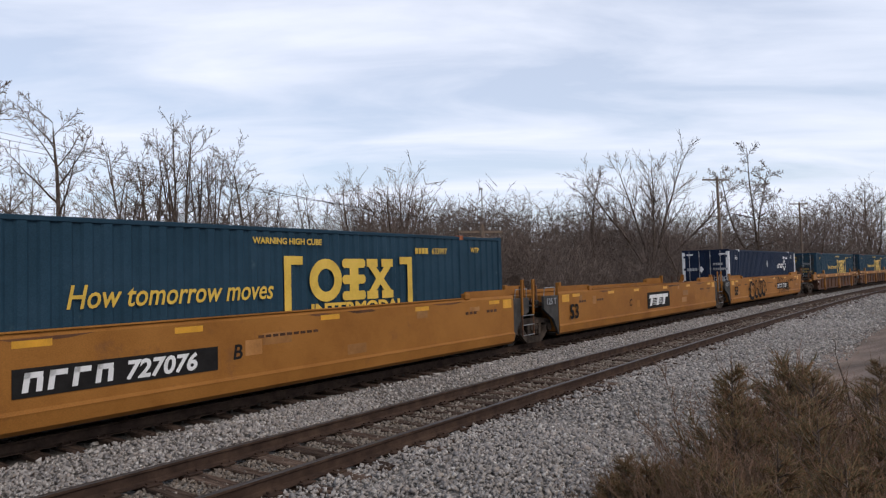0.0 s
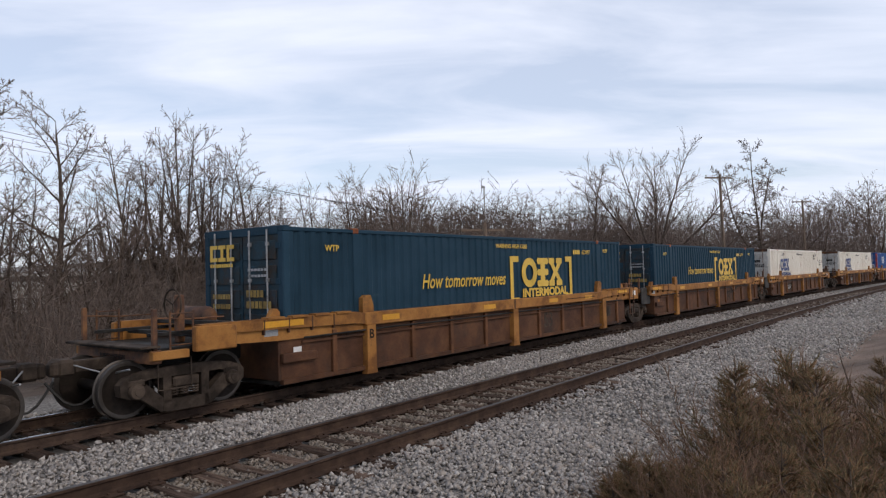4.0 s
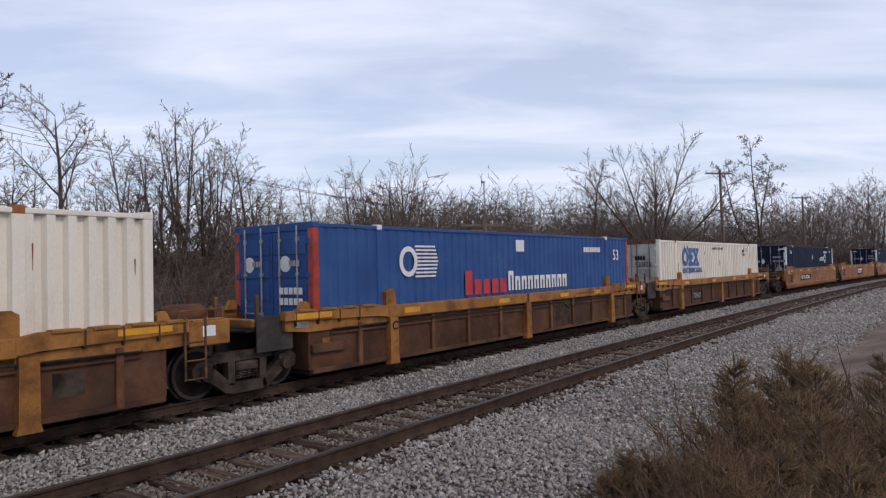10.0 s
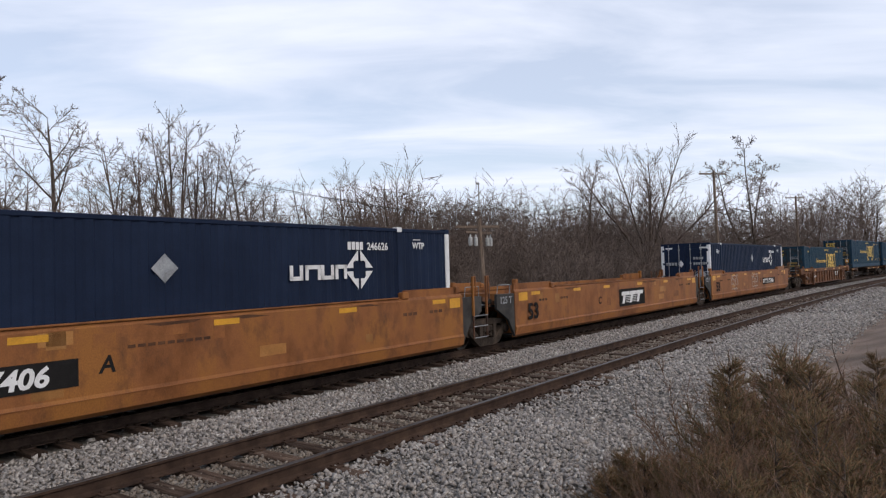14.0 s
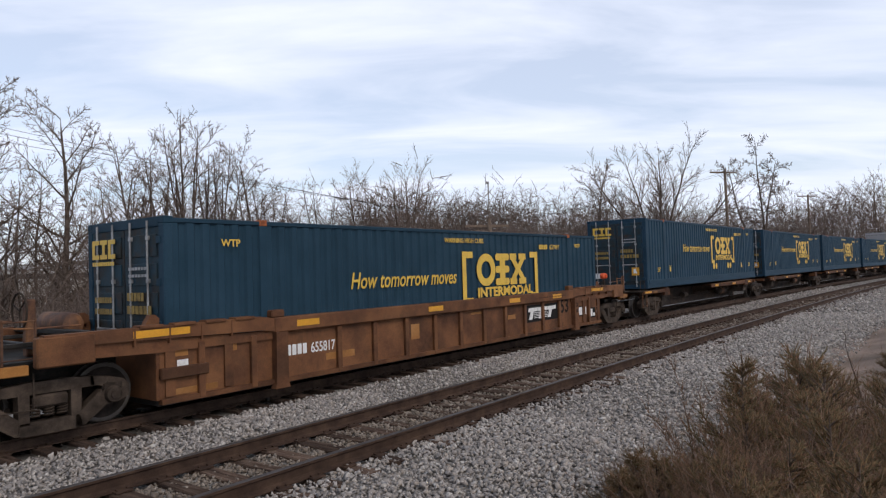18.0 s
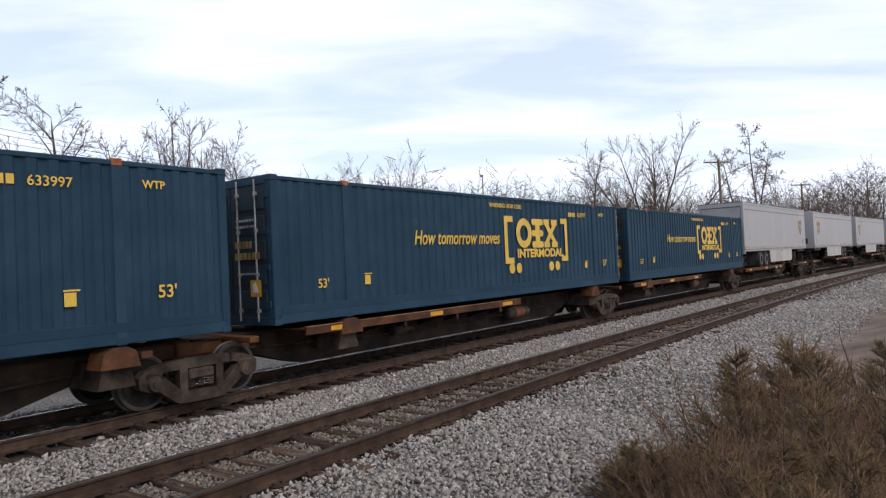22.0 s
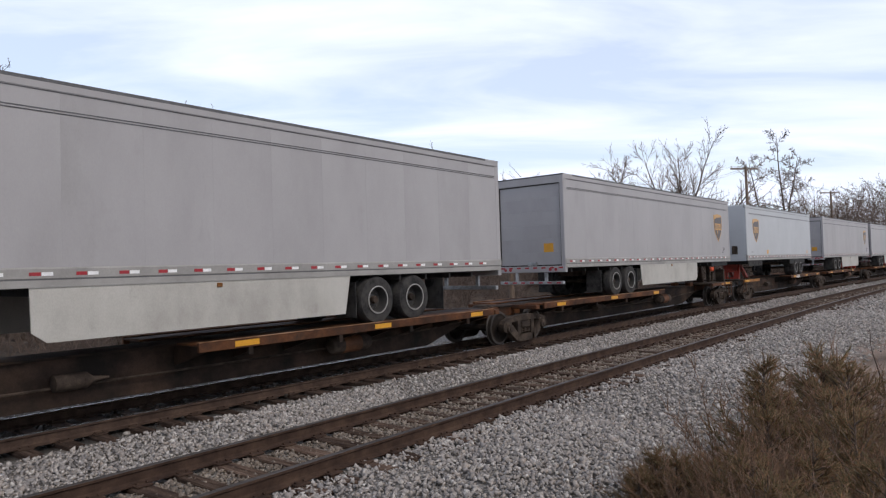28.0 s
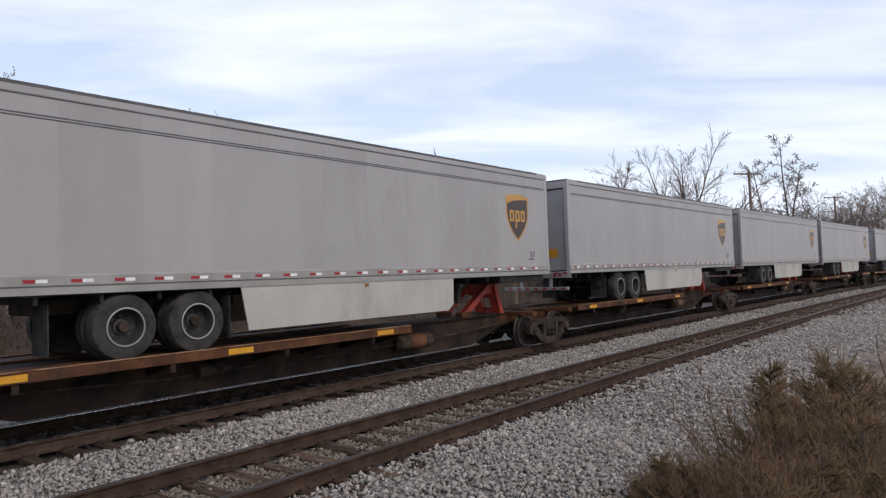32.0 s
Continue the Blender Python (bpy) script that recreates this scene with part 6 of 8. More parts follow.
# ---- spine cars: a narrow box beam, side platforms, pedestals, hitch ----
def spine(label, length, platform, posts, ends=(False, False), bright=False, hitch=None):
    """length: from truck to truck; platform: stretch of the wheel deck; posts: pedestals for containers; hitch: a stand for the kingpin (x, paint)."""
    c = thing("spine_car", label, "rail car", "spine cars of the train")
    h = length / 2
    part("centre_sill", Geo().prism([(-h + 1.35, 0.66), (-h + 2.9, 0.225), (h - 2.9, 0.225), (h - 1.35, 0.66), (h - 0.5, 0.70), (h - 0.5, 0.98), (-h + 0.5, 0.98), (-h + 0.5, 0.70)], "y", -0.33, 0.33), "sill", c)
    part("sill_flange", Geo().box(-h + 0.3, h - 0.3, -0.42, 0.42, 0.97, 1.01, 0.006), "sill", c)
    a, b = platform
    for s in (-1, 1):
        part("wheel_deck", Geo().box(a, b, s * 0.62, s * 1.30, 1.0, 1.04, 0.008), "spine", c)
        part("deck_edge", Geo().box(a, b, s * 1.26, s * 1.32, 0.90, 1.06, 0.008), "spine", c)
        part("deck_lip", Geo().box(a, b, s * 1.24, s * 1.335, 1.058, 1.072, 0.003), "worn_lip", c)
        for i in range(4):
            x = a + (b - a) * (0.12 + 0.25 * i)
            part("tie_down", Geo().box(x - 0.05, x + 0.05, s * 1.24, s * 1.30, 0.76, 0.90, 0.01), "sill", c)
        n = int((b - a) / 1.1)
        for i in range(n + 1):
            x = a + 0.15 + i * (b - a - 0.3) / n
            part("deck_bracket", Geo().prism([(0.33, 0.62), (0.33, 0.98), (1.28, 0.98), (1.28, 0.90)], "x", x - 0.03, x + 0.03) if s > 0 else Geo().prism([(-0.33, 0.62), (-0.33, 0.98), (-1.28, 0.98), (-1.28, 0.90)], "x", x - 0.03, x + 0.03), "sill", c)
        for i in range(3):
            x = a + (b - a) * (0.08 + 0.4 * i)
            part("reflector", Geo().box(x, x + 0.5, s * 1.321, s * 1.326, 0.93, 1.03, 0), "yellow", c)
        for x in posts:
            part("pedestal", Geo().prism([(x - 0.32, 0.82), (x + 0.32, 0.82), (x + 0.26, 1.06), (x + 0.12, 1.14), (x - 0.12, 1.14), (x - 0.26, 1.06)], "y", s * 0.9, s * 1.34), "spine", c)
            part("pedestal_arm", Geo().prism([(x - 0.3, 0.5), (x + 0.3, 0.5), (x + 0.2, 0.9), (x - 0.2, 0.9)], "y", s * 0.33, s * 1.2), "grime", c)
    part("air_reservoir", Geo().lathe([(0.02, -0.62), (0.15, -0.56), (0.18, -0.48), (0.18, 0.48), (0.15, 0.56), (0.02, 0.62)], "x", 16, (h * 0.34, -0.62, 0.60)), "grime", c, smooth=True)
    part("reservoir_band", Geo().lathe([(0.185, -0.25), (0.185, 0.25)], "x", 16, (h * 0.34, -0.62, 0.60)), "rust", c, smooth=True)
    part("brake_cylinder", Geo().lathe([(0.02, -0.3), (0.13, -0.28), (0.13, 0.2), (0.05, 0.3), (0.02, 0.55)], "x", 14, (-h * 0.3, -0.55, 0.62)), "grime", c, smooth=True)
    part("brake_pipe", Geo().tube([(-h + 1, -0.45, 0.75), (-h * 0.4, -0.47, 0.55), (h * 0.4, -0.47, 0.55), (h - 1, -0.45, 0.75)], 0.022, 6), "grime", c)
    for k, sx in enumerate((-1, 1)):
        x = sx * h
        if ends[k]:
            part("end_beam", Geo().box(x - sx * 1.3, x + sx * 1.05, -0.36, 0.36, 0.72, 1.02, 0.02), "spine", c)
            part("end_deck", Geo().box(x - sx * 1.7, x + sx * (0.8 if k == 0 else 1.1), -1.3, 1.3, 1.03, 1.09, 0.01), "grime", c)
            part("deck_edge", Geo().box(x - sx * 1.75, x + sx * (0.82 if k == 0 else 1.12), -1.34, -1.28, 0.95, 1.08, 0.01), "amber" if bright else "spine", c)
            part("reflector", Geo().box(x + sx * 0.1, x + sx * 0.75, -1.346, -1.341, 0.98, 1.06, 0), "yellow", c)
            for y in (-1.25, 1.25):
                st = Geo().tube([(x + sx * 0.5, y, 0.95), (x + sx * 0.5, y, 0.42), (x + sx * 1.0, y, 0.42), (x + sx * 1.0, y, 1.5), (x + sx * 0.55, y, 1.5), (x + sx * 0.55, y, 1.08)], 0.014, 6)
                part("stirrup", st, "grime", c)
            coupler(c, x + sx * 1.0, sx)
            ladder(c, x + sx * 0.8, -1.33, 0.42, 1.02, 0.42, "fitting")
            part("corner_step", Geo().box(x + sx * 0.55, x + sx * 1.05, -1.36, -1.22, 0.40, 0.44, 0.005), "grime", c)
            part("faded_stencil", Geo().box(x - sx * 0.5, x - sx * 0.15, -1.346, -1.341, 0.97, 1.05, 0), "patch", c)
            if k == 0:
                continue
            part("end_post", Geo().box(x + sx * 0.85, x + sx * 0.95, -0.9, -0.8, 1.05, 1.75, 0.01), "spine", c)
            part("brake_post", Geo().box(x + sx * 0.35, x + sx * 0.5, -0.5, -0.34, 1.08, 1.9, 0.02), "grime", c)
            g = Geo().tube([(x + sx * 0.55, -0.42 + 0.28 * math.cos(a), 1.72 + 0.28 * math.sin(a)) for a in [i * math.pi / 8 for i in range(17)]], 0.016, 6)
            for a in (0.4, 2.5, 4.6):
                g.tube([(x + sx * 0.55, -0.42, 1.72), (x + sx * 0.55, -0.42 + 0.28 * math.cos(a), 1.72 + 0.28 * math.sin(a))], 0.012, 5)
            part("brake_wheel", g, "grime", c)
            part("control_box", Geo().box(x + sx * 0.62, x + sx * 0.8, -1.1, -0.7, 1.08, 1.7, 0.02), "grime", c)
        else:
            part("end_beam", Geo().box(x - sx * 1.6, x - sx * 0.02, -0.36, 0.36, 0.70, 1.0, 0.03), "spine", c)
            part("articulation_joint", Geo().lathe([(0.05, 0.55), (0.26, 0.55), (0.26, 1.0), (0.18, 1.06), (0.05, 1.06)], "z", 14, (x - sx * 0.1, 0, 0)), "grime", c, smooth=True)
            part("cross_brace", Geo().box(x - sx * 1.15, x - sx * 0.95, -1.25, 1.25, 0.90, 1.02, 0.015), "spine", c)
    if hitch:
        x, paint = hitch
        sl = 1 if x < 0 else -1
        for s in (-1, 1):
            part("hitch_leg", Geo().prism([(x - sl * 0.40, 1.0), (x - sl * 0.22, 1.0), (x + sl * 0.10, 1.95), (x - sl * 0.04, 1.95)], "y", s * 0.16, s * 0.44), paint, c)
            part("hitch_brace", Geo().prism([(x + sl * 0.02, 1.88), (x + sl * 0.18, 1.92), (x + sl * 1.55, 1.08), (x + sl * 1.25, 1.06)], "y", s * 0.26, s * 0.42), paint, c)
            part("hitch_pivot", Geo().box(x + sl * 1.2, x + sl * 1.6, s * 0.22, s * 0.46, 0.98, 1.14, 0.02), "spine", c)
        for z0 in (1.02, 1.45):
            part("hitch_crossbar", Geo().box(x - sl * 0.34 + sl * (z0 - 1.02) * 0.3, x - sl * 0.26 + sl * (z0 - 1.02) * 0.3, -0.17, 0.17, z0, z0 + 0.16, 0.01), paint, c)
        part("hitch_plate", Geo().box(x - 0.4, x + 0.35, -0.5, 0.5, 1.93, 2.02, 0.02), "black", c)
        part("hitch_head", Geo().box(x - 0.35, x + 0.15, -0.34, 0.34, 1.55, 1.95, 0.04), paint, c)
    return c


# ---- highway trailers: origin under the middle of the floor at the wheels' foot; the front is at +x ----
def dual_tyre(parent, x, y):
    prof = [(0.27, -0.30), (0.40, -0.31), (0.485, -0.29), (0.505, -0.25), (0.505, -0.06), (0.46, -0.02), (0.46, 0.02), (0.505, 0.06), (0.505, 0.25), (0.485, 0.29), (0.40, 0.31), (0.27, 0.30)]
    w = part("wheel", shared("tyres", lambda: Geo().lathe(prof, "y", 36, caps=False).lathe([(0.27, -0.12), (0.28, 0.12)], "y", 20), "rubber", True), None, parent, "dual black tyres", at=(x, y, 0.505))
    s = -1 if y < 0 else 1
    def rim():
        g = Geo().lathe([(0.285, -0.28), (0.292, -0.315), (0.272, -0.315), (0.262, -0.26), (0.235, -0.10), (0.13, -0.085), (0.12, -0.15), (0.02, -0.16)], "y", 32, caps=False)
        for i in range(8):
            a = i * math.pi / 4
            g.lathe([(0.022, -0.13), (0.022, -0.07)], "y", 6, (0.175 * math.cos(a), 0, 0.175 * math.sin(a)))
        return g
    r = part("rim", shared("rim", rim, "dull_rim", True), None, w, "dull steel wheel rim")
    e = part("rim_edge", shared("rim_edge", lambda: Geo().lathe([(0.300, -0.312), (0.300, -0.322), (0.280, -0.326), (0.274, -0.316)], "y", 32, caps=False), "rail_alu", True), None, w, "bright worn rim edge")
    if s > 0:
        e.matrix_local = pose(0, 0, 0, 0, 0, 180)
    if s > 0:
        r.matrix_local = pose(0, 0, 0, 0, 0, 180)
    hub = part("hub", shared("hub", lambda: Geo().lathe([(0.02, -0.24), (0.07, -0.24), (0.085, -0.20), (0.085, -0.08)], "y", 16), "grime", True), None, w)
    if s > 0:
        hub.matrix_local = pose(0, 0, 0, 0, 0, 180)


def sign_shield(parent, x, z0, z1, w, y):
    """A shield: brown body, gold upper band and rim, with plain gold blocks for the writing."""
    h = z1 - z0
    def outline(k):
        top = [(x - w / 2 * k + w * k * i / 8, z1 - h * 0.5 * (1 - k) - h * 0.05 * (i / 4 - 1) ** 2) for i in range(9)]
        right = []
        for i in range(1, 10):
            t = i / 9
            wide = 1.0 if t < 0.35 else 1 - ((t - 0.35) / 0.65) ** 1.9
            right.append((w / 2 * k * wide, z1 - h * 0.05 - h * 0.5 * (1 - k) - (h * 0.95 - h * (1 - k)) * t))
        return top + [(x + a, b) for a, b in right] + [(x - a, b) for a, b in right[-2::-1]]
    m = part("shield_sign", Geo().prism(outline(1.0), "y", y - 0.004, y), "shield_gold", parent, "gold and brown shield sign")
    part("shield_field", Geo().prism(outline(0.90), "y", y - 0.007, y - 0.0045), "shield_brown", m)
    band = [(x - w * 0.45, z1 - h * 0.05), (x + w * 0.45, z1 - h * 0.05), (x + w * 0.45, z1 - h * 0.10), (x + w * 0.18, z1 - h * 0.105), (x - w * 0.15, z1 - h * 0.135), (x - w * 0.45, z1 - h * 0.20)]
    part("shield_band", Geo().prism(band, "y", y - 0.010, y - 0.0075), "shield_gold", m)
    g = Geo()
    for i in range(3):
        a = x - w * 0.35 + i * w * 0.245
        lo = z0 + h * (0.42 if i != 1 else 0.28)
        g.box(a, a + w * 0.06, y - 0.010, y - 0.0075, lo, z0 + h * 0.66, 0)
        g.box(a + w * 0.13, a + w * 0.19, y - 0.010, y - 0.0075, z0 + h * 0.42, z0 + h * 0.66, 0)
        g.box(a + w * 0.06, a + w * 0.13, y - 0.010, y - 0.0075, z0 + h * 0.42, z0 + h * 0.47, 0)
        g.box(a + w * 0.06, a + w * 0.13, y - 0.010, y - 0.0075, z0 + h * 0.61, z0 + h * 0.66, 0)
    tagged(part("shield_mark", g, "shield_gold", m), kind="stuff")


def trailer(label, length, front, skin, skirt=True, rows=1):
    """front: +1 when the nose points to +x, -1 to -x. Heights count from the wheels' foot, 1.04 m above the rails."""
    c = thing("semi_trailer", label, "semi-trailer", "highway trailers on the train")
    h, w = length / 2, 1.295
    F, Z1 = 1.04, 3.97
    f = front
    for s in (-1, 1):
        y = s * w
        n = round(length / 1.22)
        for i in range(n):
            a, b = -h + 0.16 + i * (length - 0.32) / n, -h + 0.16 + (i + 1) * (length - 0.32) / n
            part("side_panel", Geo().box(a, b, y, y - s * 0.035, F + 0.28, Z1 - 0.14, 0.0012), skin, c)
        part("bottom_rail", Geo().prism([(y * 1.008, F), (y * 1.008, F + 0.12), (y * 1.016, F + 0.13), (y * 1.016, F + 0.26), (y * 1.004, F + 0.285), (y - s * 0.05, F + 0.285), (y - s * 0.05, F)], "x", -h, h), "rail_alu", c)
        part("top_rail", Geo().box(-h, h, y * 1.006, y - s * 0.05, Z1 - 0.15, Z1, 0.012), skin, c)
        for z in (Z1 - 0.47, Z1 - 0.43):
            part("top_bead", Geo().box(-h + 0.5 if f < 0 else -h + 0.2, h - 0.2, y * 1.006, y, z, z + 0.018, 0.004), "seam", c)
        part("drip_rail", Geo().box(-h + 0.6, h - 0.6, y * 1.008, y, Z1 - 0.04, Z1 + 0.012, 0.004), "seam", c)
        part("roof_seam", Geo().box(-h + 0.2, h - 0.2, y * 1.0075, y, Z1 - 0.165, Z1 - 0.150, 0.002), "seam", c)
        part("rail_seam", Geo().box(-h + 0.02, h - 0.02, y * 1.0095, y, F + 0.105, F + 0.128, 0.002), "seam", c)
        for x in (-h, h):
            sx = -1 if x < 0 else 1
            part("corner_post", Geo().box(x, x - sx * 0.17, y * 1.004, y - s * 0.12, F + 0.285, Z1 - 0.15, 0.02), skin, c)
    g1, g2 = Geo(), Geo()
    x = -h + 0.25
    while x < h - 0.4:
        g1.box(x, x + 0.15, -w * 1.016 - 0.004, -w * 1.016, F + 0.165, F + 0.215, 0)
        g2.box(x + 0.16, x + 0.31, -w * 1.016 - 0.004, -w * 1.016, F + 0.165, F + 0.215, 0)
        x += 0.62
    tagged(part("red_tape", g1, "red_tape", c), kind="stuff")
    tagged(part("white_tape", g2, "white_tape", c), kind="stuff")
    part("roof", Geo().box(-h + 0.02, h - 0.02, -w + 0.02, w - 0.02, Z1 - 0.03, Z1 + 0.02, 0.01), skin, c)
    part("floor", Geo().box(-h + 0.02, h - 0.02, -w + 0.05, w - 0.05, F - 0.02, F + 0.10, 0.01), "black", c)
    for i in range(int(length / 0.9)):
        x = -h + 0.5 + i * 0.9
        part("floor_beam", shared("floor_beam", lambda: Geo().box(-0.03, 0.03, -1.22, 1.22, 0.90, 1.01, 0), "black"), None, c, at=(x, 0, 0))
    nose, tail = f * h, -f * h
    fw = part("front_wall", Geo().box(nose, nose - f * 0.05, -w + 0.1, w - 0.1, F, Z1 - 0.02, 0.01), skin, c)
    part("front_band", Geo().box(nose + f * 0.006, nose - f * 0.02, -w + 0.06, w - 0.06, F - 0.02, F + 0.20, 0.008), skin, c)
    part("upper_coupler", Geo().box(nose - f * 0.25, nose - f * (2.5 if skirt else 2.9), -1.22, 1.22, F - 0.2, F - 0.004, 0.01), "black", c)
    if not skirt:
        part("under_apron", Geo().box(nose - f * 0.2, nose - f * 2.6, -1.285, -1.265, F - 0.30, F - 0.004, 0.004), "rubber", c)
        part("marker_sign", Geo().box(nose - f * 3.55, nose - f * 3.85, -w - 0.006, -w, F + 0.33, F + 0.55, 0), "yellow", c)
        part("marker_sign", Geo().box(tail + f * 0.95, tail + f * 1.15, -w - 0.006, -w, F + 0.33, F + 0.52, 0), "yellow", c)
    part("connector_box", Geo().box(nose + f * 0.02, nose - f * 0.02, -0.82, -0.52, F + 0.34, F + 0.78, 0.01), "grime", c)
    part("service_panel", Geo().box(nose + f * 0.014, nose - f * 0.02, 0.62, 0.84, F + 0.32, F + 0.74, 0.01), "steel", c)
    g = Geo()
    for i in range(6):
        yy = 0.85 - i * 0.11
        g.box(nose + f * 0.006, nose, yy - 0.075, yy, Z1 - 0.52, Z1 - 0.38, 0)
    tagged(part("serial_mark", g, "letter_black", c), kind="stuff")
    # rear frame and roll door
    for s in (-1, 1):
        part("rear_post", Geo().box(tail - f * 0.012, tail + f * 0.12, s * w, s * (w - 0.14), F - 0.12, Z1 - 0.02, 0.012), skin, c)
    part("rear_header", Geo().box(tail - f * 0.008, tail + f * 0.12, -w + 0.1, w - 0.1, Z1 - 0.26, Z1 - 0.02, 0.012), skin, c)
    part("roof_edge_seal", Geo().box(tail - f * 0.014, tail + f * 0.05, -w, w, Z1 - 0.03, Z1 + 0.012, 0.004), "seam", c)
    for s in (-1, 1):
        part("door_seal", Geo().box(tail + f * 0.02, tail + f * 0.06, s * (w - 0.14), s * (w - 0.165), F + 0.06, Z1 - 0.26, 0.003), "black", c)
    part("door_seal", Geo().box(tail + f * 0.02, tail + f * 0.06, -w + 0.14, w - 0.14, Z1 - 0.285, Z1 - 0.26, 0.003), "black", c)
    g = Geo()
    for i in range(8):
        g.box(tail - f * 0.026, tail - f * 0.02, -1.2 + i * 0.31, -1.05 + i * 0.31, F - 0.02, F + 0.03, 0)
    tagged(part("sill_tape", g, "red_tape", c), kind="stuff")
    part("door_latch", Geo().box(tail - f * 0.02, tail + f * 0.05, -0.25, 0.1, F + 0.07, F + 0.20, 0.02), "steel", c)
    part("rear_sill", Geo().box(tail - f * 0.02, tail + f * 0.12, -w, w, F - 0.14, F + 0.06, 0.012), skin, c)
    for i in range(6):
        zz = F + 0.07 + i * 0.431
        part("door_slat", Geo().box(tail + f * 0.05, tail + f * 0.09, -w + 0.14, w - 0.14, zz + 0.001, zz + 0.430, 0.002), skin, c)
    part("warning_label", Geo().box(tail + f * 0.044, tail + f * 0.05, -f * -0.35 if f < 0 else -0.85, -f * -0.75 if f < 0 else -0.5, F + 0.50, F + 0.78, 0), "yellow", c)
    part("bumper", Geo().box(tail, tail + f * 0.1, -w + 0.1, w - 0.1, 0.52, 0.62, 0.01), "steel", c)
    g = Geo()
    for i in range(7):
        g.box(tail - f * 0.004, tail, -1.1 + i * 0.33, -0.95 + i * 0.33, 0.545, 0.595, 0)
    tagged(part("bumper_tape", g, "red_tape", c), kind="stuff")
    for y in (-0.55, 0.55):
        part("bumper_leg", Geo().box(tail + f * 0.02, tail + f * 0.1, y - 0.05, y + 0.05, 0.6, F - 0.1, 0.01), "steel", c)
    for y in (-0.95, -0.75, 0.75, 0.95):
        part("tail_lamp", Geo().lathe([(0.05, -0.012), (0.05, 0.012)], "x", 12, (tail - f * 0.025, y, F - 0.05)), "red_tape", c)
    # running gear
    ax = tail + f * (3.53 if length > 15 else 2.68)
    for x in (ax, ax + f * 1.20):
        for s in (-1, 1):
            dual_tyre(c, x, s * 0.96)
        part("axle", Geo().lathe([(0.065, -0.9), (0.065, 0.9)], "y", 10, (x, 0, 0.505)), "grime", c, smooth=True)
    part("bogie_frame", Geo().box(ax - 1.0 if f > 0 else ax - 2.4, ax + 2.4 if f > 0 else ax + 1.0, -0.5, 0.5, 0.72, 0.98, 0.02), "grime", c)
    if not skirt:
        part("slider_box", Geo().box(min(ax - f * 1.1, ax + f * 2.6), max(ax - f * 1.1, ax + f * 2.6), -1.25, -0.62, F - 0.30, F - 0.004, 0.012), "black", c)
    for x in (tail + f * 2.45, tail + f * 5.35) if skirt else ():
        for s in (-1, 1):
            part("mud_flap", Geo().box(x - 0.008, x + 0.008, s * 0.68, s * 1.24, 0.16, 0.9, 0.002), "rubber", c)
    lg = nose - f * (3.7 if skirt else 3.0)
    for s in (-1, 1):
        part("landing_leg", Geo().box(lg - 0.07, lg + 0.07, s * 0.62, s * 0.76, 0.42, F, 0.012), "black", c)
        part("leg_foot", Geo().box(lg - 0.14, lg + 0.14, s * 0.56, s * 0.82, 0.38, 0.43, 0.01), "grime", c)
        part("leg_brace", Geo().tube([(lg, s * 0.69, 0.55), (lg - f * 0.75, s * 0.69, F)], 0.025, 6), "black", c)
        part("leg_brace", Geo().tube([(lg, s * 0.69, 0.55), (lg + f * 0.6, s * 0.69, F)], 0.025, 6), "black", c)
    part("cross_tube", Geo().tube([(lg, -0.6, 0.62), (lg, 0.6, 0.62)], 0.03, 6), "black", c)
    if skirt:
        a, b = nose - f * 4.6, nose - f * 10.5
        for s in (-1, 1):
            pts = [(a, F), (a - f * 0.02, 0.42), (a - f * 0.22, 0.27), (b + f * 0.05, 0.27), (b - f * 0.10, F)]
            part("side_skirt", Geo().prism(pts, "y", s * (w - 0.03), s * (w - 0.005)), "skirt", c, "pale plastic side skirt")
            part("skirt_lamp", Geo().box((a + b) / 2 - 0.05, (a + b) / 2 + 0.05, s * w, s * (w + 0.02), F - 0.10, F - 0.03, 0.006), "amber", c)
    sx = nose - f * 1.65
    sign_shield(c, sx, 1.98, 3.28, 1.12, -w - 0.002)
    write(c, "53'", 0.17, (nose - f * 0.9) - (0.16 if f > 0 else 0.2), -w - 0.004, F + 0.50, "letter_black") if length > 15 else None
    word_bars_at(c, nose - f * 0.95 - 0.2, F + 0.43, 0.3, 0.03, 4, -w - 0.001, "letter_black")
    return c


